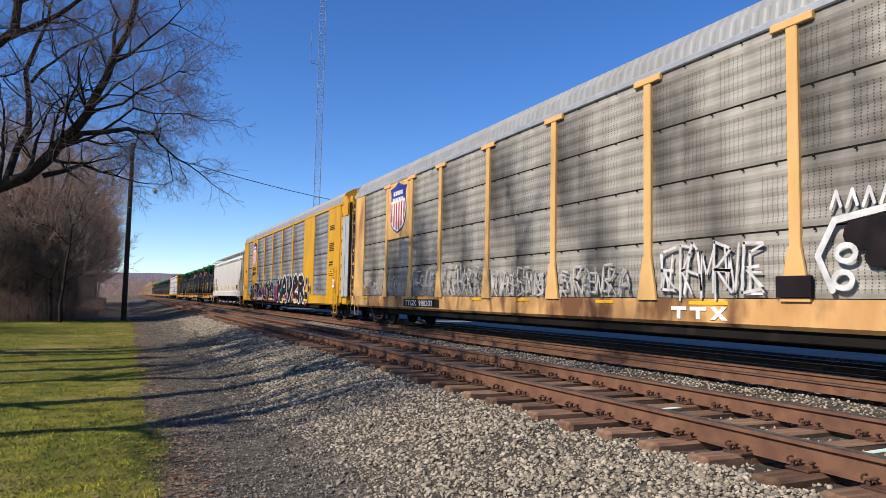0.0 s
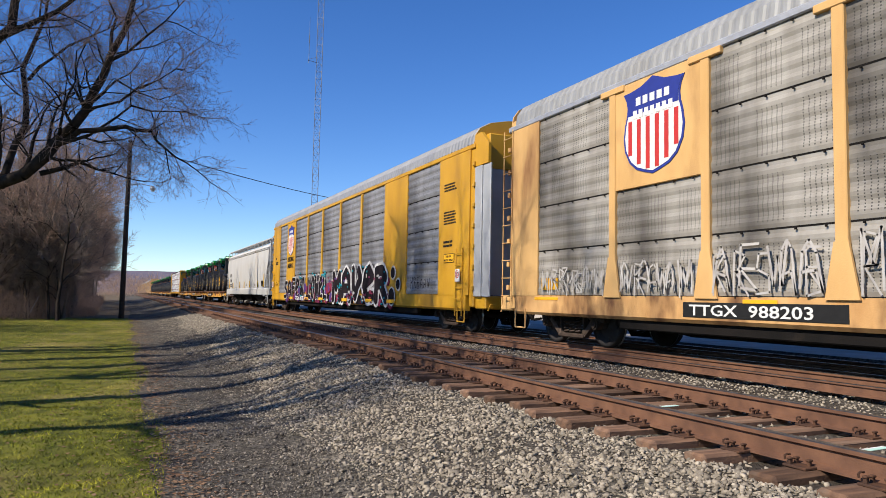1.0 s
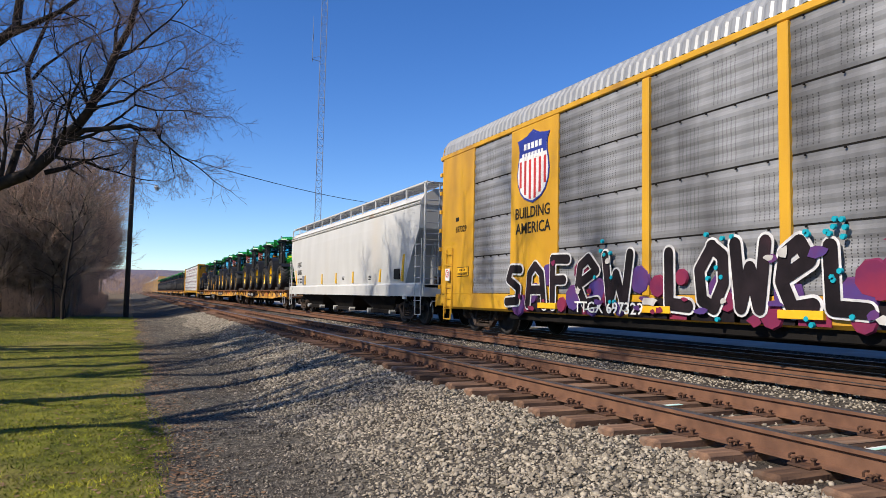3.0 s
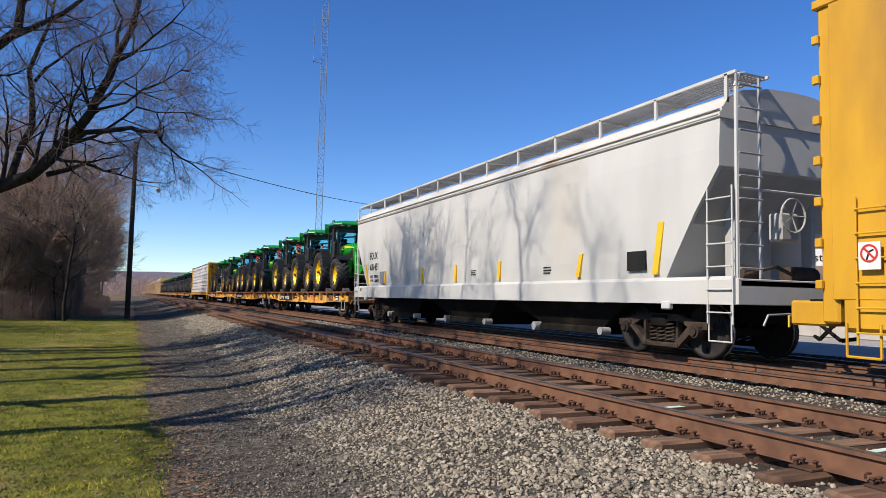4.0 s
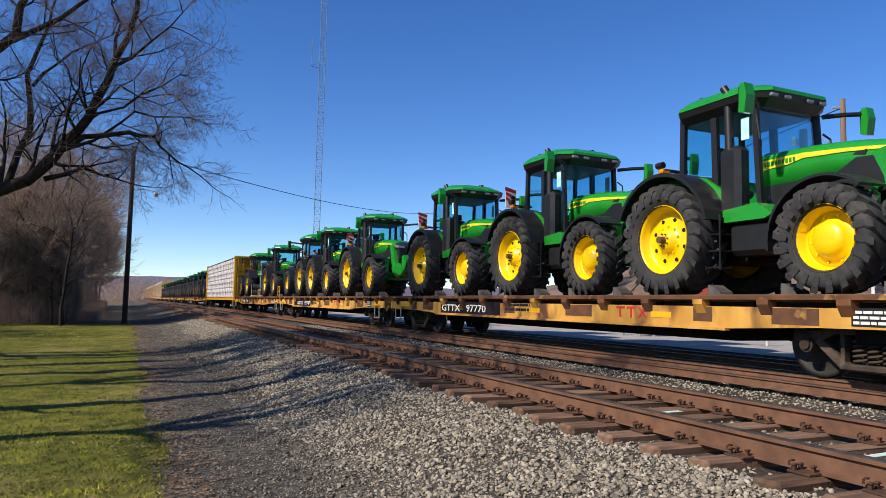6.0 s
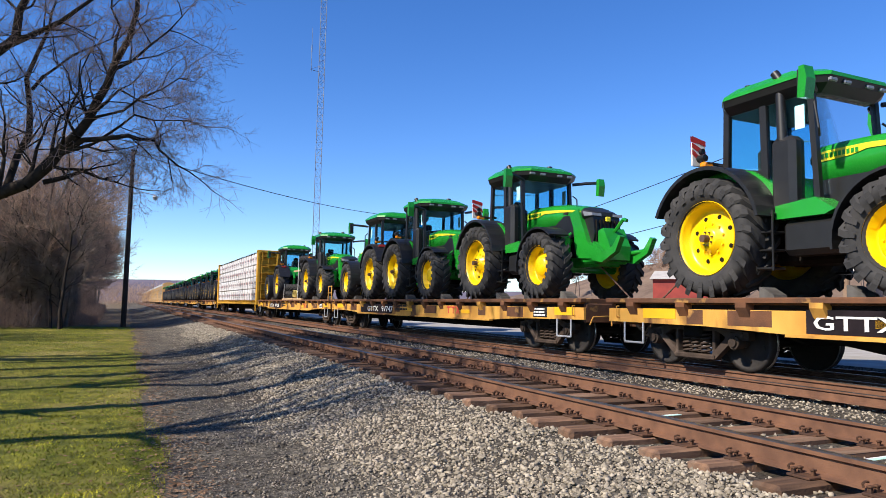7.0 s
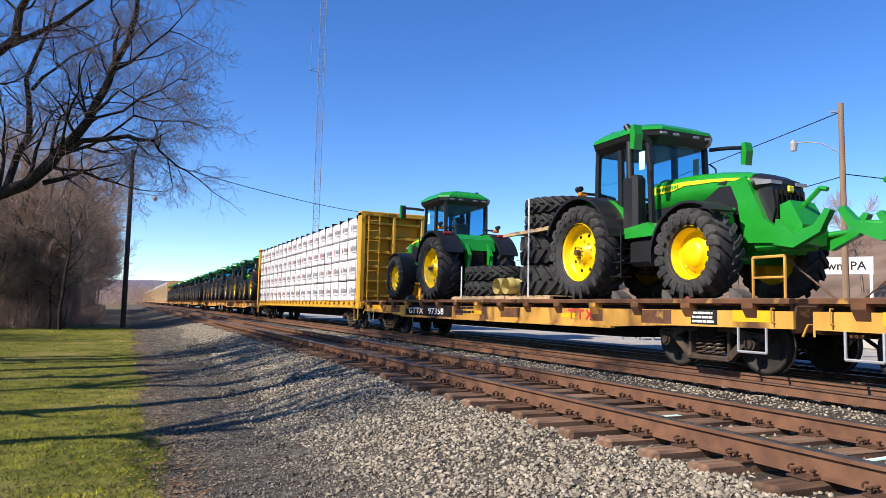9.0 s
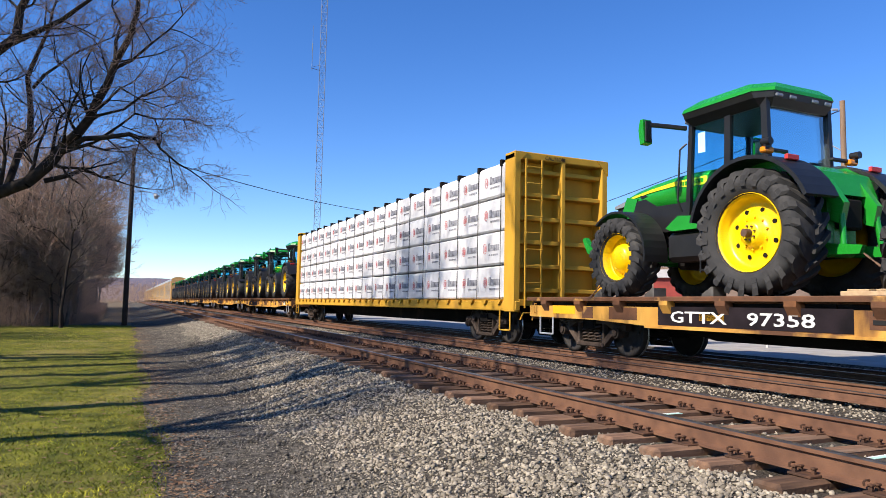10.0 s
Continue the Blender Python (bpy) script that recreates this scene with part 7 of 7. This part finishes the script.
        sill = Shape().prism([(1.72, 1.3), (1.72, 1.42), (0.98, 1.5), (0.72, 1.98), (0.0, 2.12), (0.0, 2.0), (0.5, 1.9), (0.85, 1.3)], "x", s * 0.64, s * 0.74)
        part("door_sill", sill, PLASTIC, t)
        for pts in ([(1.62, 1.44), (1.0, 1.5), (0.84, 1.9), (0.82, 3.1), (1.53, 3.1)], [(0.74, 2.0), (0.06, 2.12), (0.1, 3.1), (0.7, 3.1)]):
            gl = part("side_window", slab(pts, s * 0.695, s * 0.705), CAB_GLASS, t, "tinted cab window")
            gl.visible_shadow = False
    # cab body, roof
    part("cab_floor", Shape().box(-0.64, 0.64, 0.0, 1.66, 1.2, 1.36, 0, 0.03).box(-0.55, 0.55, -0.02, 0.1, 1.36, 1.95), SEAT, t)
    for y0, y1, lo, nm in ((1.68, 1.58, 1.5, "windscreen"), (0.02, 0.05, 2.0, "rear_window")):
        gl = Shape().add([(-0.66, y0, lo), (0.66, y0, lo), (0.68, y1, 3.1), (-0.68, y1, 3.1)], [(0, 1, 2, 3)])
        gl.add([(-0.66, y0 - 0.01, lo), (0.66, y0 - 0.01, lo), (0.68, y1 - 0.01, 3.1), (-0.68, y1 - 0.01, 3.1)], [(3, 2, 1, 0)])
        ob = part(nm, gl, CAB_GLASS, t)
        ob.visible_shadow = False
    seat = Shape().box(-0.26, 0.26, 0.25, 0.75, 1.7, 1.86, 0, 0.05).box(-0.25, 0.25, 0.2, 0.35, 1.85, 2.45, 0, 0.05).box(-0.15, 0.15, 0.21, 0.31, 2.45, 2.65, 0, 0.04)
    part("seat", seat, SEAT, t, "dark operator's seat")
    wheel = [(0.2 * math.cos(a), 1.22 + 0.12 * math.sin(a), 2.2 + 0.16 * math.sin(a)) for a in (6.2832 * i / 14 for i in range(15))]
    part("steering_wheel", Shape().tube(wheel, 0.016, 5).tube([(0, 1.22, 2.2), (0, 1.45, 1.6)], 0.05), SEAT, t)
    part("paper_sheet", Shape().box(0.685, 0.69, 1.3, 1.46, 2.5, 2.85), PAPER, t, "white sheet in the cab window")
    part("paper_sheet", Shape().box(-0.69, -0.685, 1.3, 1.46, 2.5, 2.85), PAPER, t, "white sheet in the cab window")

    def roof_ring(z, gx, y0, y1, c):
        return [(-gx + c, y0, z), (gx - c, y0, z), (gx, y0 + c, z), (gx, y1 - c, z), (gx - c * 1.2, y1, z), (-gx + c * 1.2, y1, z), (-gx, y1 - c, z), (-gx, y0 + c, z)]
    part("roof_liner", Shape().loft([roof_ring(2.98, 0.73, -0.0, 1.66, 0.12), roof_ring(3.1, 0.86, -0.08, 1.8, 0.2), roof_ring(3.2, 0.9, -0.1, 1.84, 0.24)]), PLASTIC, t, "black roof underside with lamps")
    part("roof", Shape().loft([roof_ring(3.2, 0.91, -0.11, 1.85, 0.24), roof_ring(3.26, 0.9, -0.1, 1.84, 0.26), roof_ring(3.38, 0.76, 0.02, 1.6, 0.28), roof_ring(3.45, 0.5, 0.2, 1.3, 0.26)]), GREEN, t, "green cab roof")
    for x in (-0.55, -0.25, 0.25, 0.55):
        for ya in (1.79, -0.11):
            part("roof_lamp", Shape().box(x - 0.08, x + 0.08, ya, ya + 0.06, 3.11, 3.17, 0, 0.015), LAMP_GLASS, t)
    part("beacon", Shape().cyl((0.5, 0.3, 3.38), (0.5, 0.3, 3.48), 0.06, n=10).cyl((-0.35, 1.2, 3.42), (-0.35, 1.2, 3.5), 0.1, 0.07, 10), PLASTIC, t)
    # hood
    def ring(y, w, lo, hi, sh):
        return [(-w, y, lo), (-w, y, hi - sh), (-w * 0.82, y, hi - sh * 0.35), (-w * 0.4, y, hi), (w * 0.4, y, hi), (w * 0.82, y, hi - sh * 0.35), (w, y, hi - sh), (w, y, lo)]
    hood = Shape().loft([ring(1.46, 0.46, 1.68, 2.28, 0.13), ring(1.8, 0.465, 1.68, 2.30, 0.14), ring(2.3, 0.468, 1.69, 2.29, 0.14), ring(2.9, 0.46, 1.70, 2.235, 0.14),
                         ring(3.4, 0.44, 1.74, 2.155, 0.12), ring(3.68, 0.415, 1.80, 2.09, 0.1)], 0, True)
    part("hood", hood, GREEN, t, "glossy green engine hood")
    part("hood_front", Shape().loft([ring(3.68, 0.413, 1.80, 2.085, 0.1), ring(3.9, 0.38, 1.82, 2.01, 0.1), ring(4.06, 0.32, 1.85, 1.93, 0.05)], 0, True), PLASTIC, t, "black lamp band of the hood")
    part("engine", Shape().box(-0.38, 0.38, 1.3, 3.4, 0.95, 1.88, 0, 0.05), BLACK, t)
    grille = Shape().prism([(3.5, 1.84), (4.04, 1.84), (4.1, 1.45), (3.98, 1.0), (3.55, 1.0)], "x", -0.36, 0.36)
    gr = part("grille", grille, PLASTIC, t, "black front grille")
    slats = Shape()
    for k in range(7):
        x = -0.3 + k * 0.1
        slats.box(x - 0.008, x + 0.008, 4.05, 4.11, 1.15, 1.75)
    part("slats", slats, BLACK, gr)
    part("badge", Shape().box(-0.07, 0.07, 4.08, 4.12, 1.72, 1.83, 0, 0.02), STRIPE, gr, "small yellow and green badge")
    # frame, axles, front linkage
    part("front_frame", Shape().box(-0.3, 0.3, 2.2, 4.2, 0.72, 1.02, 0, 0.05).box(-0.42, 0.42, 3.7, 4.3, 0.78, 1.15, 0, 0.05), GREEN, t)
    part("front_axle", Shape().box(-0.95, 0.95, fy - 0.14, fy + 0.14, 0.62, 0.92, 0, 0.05).cyl((-1.0, fy, fz), (1.0, fy, fz), 0.12, n=12), GREEN, t)
    strut = Shape()
    for s in (-1, 1):
        strut.cyl((s * 0.62, fy + 0.1, 0.85), (s * 0.36, fy + 0.2, 1.45), 0.06, n=8).box(min(s * 0.5, s * 0.8), max(s * 0.5, s * 0.8), fy + 0.1, fy + 0.38, 0.75, 1.4, 0, 0.05)
        strut.tube([(s * 0.5, fy + 0.35, 1.5), (s * 0.7, fy + 0.25, 1.3), (s * 0.75, fy + 0.3, 0.95)], 0.03)
    part("suspension", strut, GREEN, t)
    part("rear_axle", Shape().cyl((-1.0, 0, rz), (1.0, 0, rz), 0.16, n=12).box(-0.35, 0.35, -0.5, 0.9, 0.6, 1.3, 0, 0.08), BLACK, t)
    part("transmission", Shape().box(-0.34, 0.34, 0.6, 2.4, 0.52, 1.1, 0, 0.06), BLACK, t)
    link = Shape()
    for s in (-1, 1):
        link.prism([(4.15, 0.85), (4.5, 0.78), (4.95, 0.98), (5.12, 1.28), (5.04, 1.32), (4.85, 1.1), (4.5, 1.0), (4.2, 1.25)], "x", s * 0.36, s * 0.48)
        link.cyl((s * 0.3, 4.3, 1.0), (s * 0.42, 4.85, 1.05), 0.05, n=8)
    link.prism([(4.12, 0.8), (4.12, 1.5), (4.3, 1.55), (4.52, 1.15), (4.5, 0.85)], "x", -0.28, 0.28)
    link.tube([(0, 4.3, 1.45), (0, 4.62, 1.72), (0, 4.74, 1.68)], 0.04)
    part("front_linkage", link, GREEN, t, "green front hitch arms")
    rear = Shape()
    for s in (-1, 1):
        rear.prism([(-0.2, 1.85), (-0.75, 1.75), (-1.02, 1.35), (-0.95, 1.05), (-0.8, 1.1), (-0.82, 1.35), (-0.62, 1.5), (-0.4, 1.45)], "x", s * 0.3, s * 0.42)
        rear.tube([(s * 0.38, -0.95, 1.2), (s * 0.42, -1.0, 0.7)], 0.045, 8)
        rear.prism([(-0.4, 0.62), (-1.25, 0.6), (-1.3, 0.72), (-0.4, 0.82)], "x", s * 0.38, s * 0.46)
    rear.box(-0.3, 0.3, -0.72, -0.4, 0.6, 1.5, 0, 0.06)
    part("rear_hitch", rear, GREEN, t, "green rear three-point hitch")
    part("remote_valves", Shape().box(-0.22, 0.22, -0.86, -0.7, 1.0, 1.45, 0, 0.03), BLACK, t)
    part("rear_deck", Shape().prism([(0.1, 2.02), (-0.35, 2.02), (-0.72, 1.85), (-0.85, 1.5), (-0.4, 1.5)], "x", -0.58, 0.58), GREEN, t)
    # exhaust on one side, steps on the other
    ex = Shape().box(0.55, 0.88, 0.98, 1.4, 1.25, 2.4, 0, 0.08).cyl((0.78, 1.15, 2.35), (0.78, 1.12, 3.3), 0.075, 0.065, 12).tube([(0.78, 1.12, 3.3), (0.8, 1.05, 3.42)], 0.065, 10)
    part("exhaust_stack", ex, PLASTIC, t, "black exhaust stack")
    steps = Shape()
    for s in (-1, 1):
        for k in range(4):
            z = 0.42 + k * 0.27
            steps.box(min(s * 0.72, s * 1.0), max(s * 0.72, s * 1.0), 0.84, 1.12, z, z + 0.035, 0, 0.01)
        steps.box(min(s * 0.98, s * 1.0), max(s * 0.98, s * 1.0), 0.82, 0.85, 0.4, 1.3).box(min(s * 0.98, s * 1.0), max(s * 0.98, s * 1.0), 1.11, 1.14, 0.4, 1.3)
    part("steps", steps, PLASTIC, t)
    part("grab_rail", Shape().tube([(-0.78, 1.76, 1.5), (-0.84, 1.8, 1.7), (-0.84, 1.74, 2.6), (-0.76, 1.66, 2.7)], 0.018), PLASTIC, t)
    part("grab_rail", Shape().tube([(0.78, 1.76, 2.3), (0.84, 1.8, 2.4), (0.84, 1.74, 2.8), (0.76, 1.66, 2.9)], 0.018), PLASTIC, t)
    return t


def warning_sign(t):
    p = part("warning_panel", Shape().box(0.82, 1.12, -0.36, -0.33, 2.2, 2.6, 0, 0.01), CHALK, t, "red and white striped warning panel")
    s = Shape()
    for k in range(3):
        o = k * 0.17
        s.add([(0.82, -0.364, 2.2 + o * 1.05), (0.82, -0.364, 2.29 + o * 1.05), (1.12, -0.364, 2.49 + o * 0.66), (1.12, -0.364, 2.4 + o * 0.66)], [(0, 1, 2, 3)])
        s.add([(0.82, -0.326, 2.2 + o * 1.05), (0.82, -0.326, 2.29 + o * 1.05), (1.12, -0.326, 2.49 + o * 0.66), (1.12, -0.326, 2.4 + o * 0.66)], [(0, 1, 2, 3)])
    part("red_stripes", s, RED, p, "", None, False)
    part("bracket", Shape().tube([(0.66, -0.1, 2.2), (0.95, -0.33, 2.25)], 0.03).cyl((0.95, -0.31, 2.45), (0.95, -0.25, 2.45), 0.05, n=8), PLASTIC, p)


def build_tractors():
    first = build_tractor()
    # rear axle's place along the line, and whether it faces the camera
    rows = [(82.1, 1, 0), (87.4, 1, 1), (93.1, 1, 1), (101.2, 1, 1), (107.5, 1, 0), (110.05, 0, 1), (120.4, 1, 0), (128.0, 0, 0)]
    for k in range(6):
        base = 159.6 + k * 19.65
        face = (0, 1, 1) if k % 2 == 0 else (1, 0, 1)
        for j, y in enumerate((4.4, 10.4, 16.2)):
            rows.append((base + y + (0 if face[j] else -2.4), face[j], 0))
    for k, (y, face, sign) in enumerate(rows):
        t = first if k == 0 else copy_thing(first, Matrix())
        if sign:
            warning_sign(t)
        if not face:
            t["label"] = "green tractor with yellow wheels facing down the train"
        on_train(t, y + 0.05, 180 if face else 0, 9.6, 1.15)
    return rows


TRACTORS = build_tractors()


def lying(name, label, me, y, z, x=TRAIN_X, extra=None):
    ob = thing(name, label, "tyre", "spare tyres on pallets")
    part("tyre", me, None, ob, "", pose(0, 0, 0, 0, 90, 0))
    return on_train(ob, y, 0, x, z)


def build_cargo():
    wide = tyre_shape(0.98, 0.70, 0.60, 22).mesh("tyre", RUBBER)
    slim = tyre_shape(0.88, 0.38, 0.58, 22).mesh("tyre", RUBBER)
    thin = tyre_shape(1.02, 0.40, 0.62, 24).mesh("tyre", RUBBER)

    def pallet(y, z, w, l):
        p = thing("pallet", "raw wooden pallet under spare tyres", "pallet", "pallets on the flat car")
        for k in range(6):
            part("plank", Shape().box(-w / 2, w / 2, -l / 2 + k * l / 6, -l / 2 + k * l / 6 + l / 8, 0.06, 0.085, 0, 0.004), PALLET, p)
        for x in (-w / 2 + 0.05, 0, w / 2 - 0.05):
            part("bearer", Shape().box(x - 0.05, x + 0.05, -l / 2, l / 2, 0, 0.06, 0, 0.004), PALLET, p)
        on_train(p, y, 0, 9.55, z)
    pallet(122.6, 1.15, 2.2, 2.1)
    lying("spare_tyre", "wide lugged spare tractor tyre lying on a pallet", wide, 122.6, 1.15 + 0.085 + 0.36, 9.45)
    lying("spare_tyre", "wide lugged spare tractor tyre lying on another tyre", wide, 122.6, 1.15 + 0.085 + 1.08, 9.45)
    pallet(122.6, 2.685, 2.2, 2.1)
    lying("spare_tyre", "slim lugged spare tractor tyre on the stack", slim, 122.6, 2.77 + 0.2, 9.45)
    lying("spare_tyre", "slim lugged spare tractor tyre on top of the stack", slim, 122.6, 2.77 + 0.59, 9.45)
    pallet(125.45, 1.15, 2.2, 2.3)
    lying("spare_tyre", "lugged spare tractor tyre lying on a pallet", thin, 125.5, 1.15 + 0.085 + 0.21, 9.45)
    lying("spare_tyre", "lugged spare tractor tyre lying on another tyre", thin, 125.5, 1.15 + 0.085 + 0.62, 9.45)
    straps = Shape()
    for y in (122.35, 125.2):
        top = 2.99 if y < 124 else 2.06
        straps.box(-1.5, -1.485, y - 0.025, y + 0.025, 1.2, top)
    hub = thing("wheel_hub_crate", "yellow spare wheel rims in clear plastic on a pallet", "rims")
    for k in (-0.22, 0.25):
        part("rim", Shape().lathe([(0.2, -0.4), (0.22, -0.2), (0.12, 0.0), (0.22, 0.2), (0.2, 0.4)], (0, k, 0.34), 18), WRAPPED, hub)
    part("pallet", Shape().box(-0.6, 0.6, -0.5, 0.5, 0.0, 0.09, 0, 0.01), PALLET, hub)
    on_train(hub, 124.0, 0, 9.0, 1.15)
    strap = thing("tie_down_strap", "white tie-down strap over spare tyres", "strap", "straps over the tyres")
    part("webbing", Shape().box(-0.012, 0.0, -0.03, 0.03, 0.0, 2.3), STRAP, strap)
    on_train(strap, 122.45, 0, 8.46, 1.2)
    strap = thing("tie_down_strap", "white tie-down strap over spare tyres", "strap", "straps over the tyres")
    part("webbing", Shape().box(-0.012, 0.0, -0.03, 0.03, 0.0, 0.86), STRAP, strap)
    on_train(strap, 125.9, 0, 8.42, 1.2)
    # chains from the axles to the decks, and chocks at the wheels
    chain = Shape()
    for k in range(14):
        s = k / 13
        p = Vector((-0.1, 0, 0.75)).lerp(Vector((-0.35, 0.75, 0.02)), s)
        d = Vector((-0.25, 0.75, -0.73)).normalized() * 0.04
        chain.cyl(p - d, p + d, 0.02 if k % 2 else 0.013, n=5)
    cm = chain.mesh("chain", CHAIN)
    chock = Shape().prism([(0, 0), (0.26, 0), (0.24, 0.05), (0.04, 0.16), (0, 0.16)], "x", -0.14, 0.14).mesh("chock", CHOCK)
    for y, face, _ in TRACTORS[:8]:
        s = -1 if face else 1
        for car, y0 in FLATS:
            if y0 <= y <= y0 + 18.75:
                for dy in (0.86, 3.08 - 0.84, 3.08 + 0.66):
                    part("chock", chock, None, car, "grey wheel chock", pose(-1.2, y + s * dy - y0, 1.15, 0, 0, 0 if s > 0 else 180))
                part("chain", cm, None, car, "rusty tie-down chain", pose(-0.55, y + s * 3.95 - y0, 1.15, 0, 0, 0 if s > 0 else 180))
                part("chain", cm, None, car, "rusty tie-down chain", pose(-0.55, y - s * 0.9 - y0, 1.15, 0, 0, 180 if s > 0 else 0))


build_cargo()


def build_far_cars():
    """Tan autoracks at the tail of the train, far down the line."""
    L = 28.0
    posts = [2.0 + k * 2.96 for k in range(9)]
    car = autorack("tan", 0, L, posts, [], 0.9, lead=False)
    car["label"] = "faded tan covered autorack car far down the train"
    y = 279.0
    for k in range(9):
        c = car if k == 0 else copy_thing(car, Matrix())
        on_train(c, y)
        y += 28.9


build_far_cars()


# ---- movement ----
def motions():
    times = [k * 0.5 for k in range(21)]
    for ob, x, y, z, turn in ROLLING:
        walk(ob, [(t, pose(x, y - travelled(t), z, 0, 0, turn)) for t in times])
    steps = [k / FPS for k in range(10 * FPS + 1)]
    for ob, dy in WHEELSETS:
        walk(ob, [(t, pose(0, dy, 0.46, math.degrees(travelled(t) / 0.46))) for t in steps])


motions()
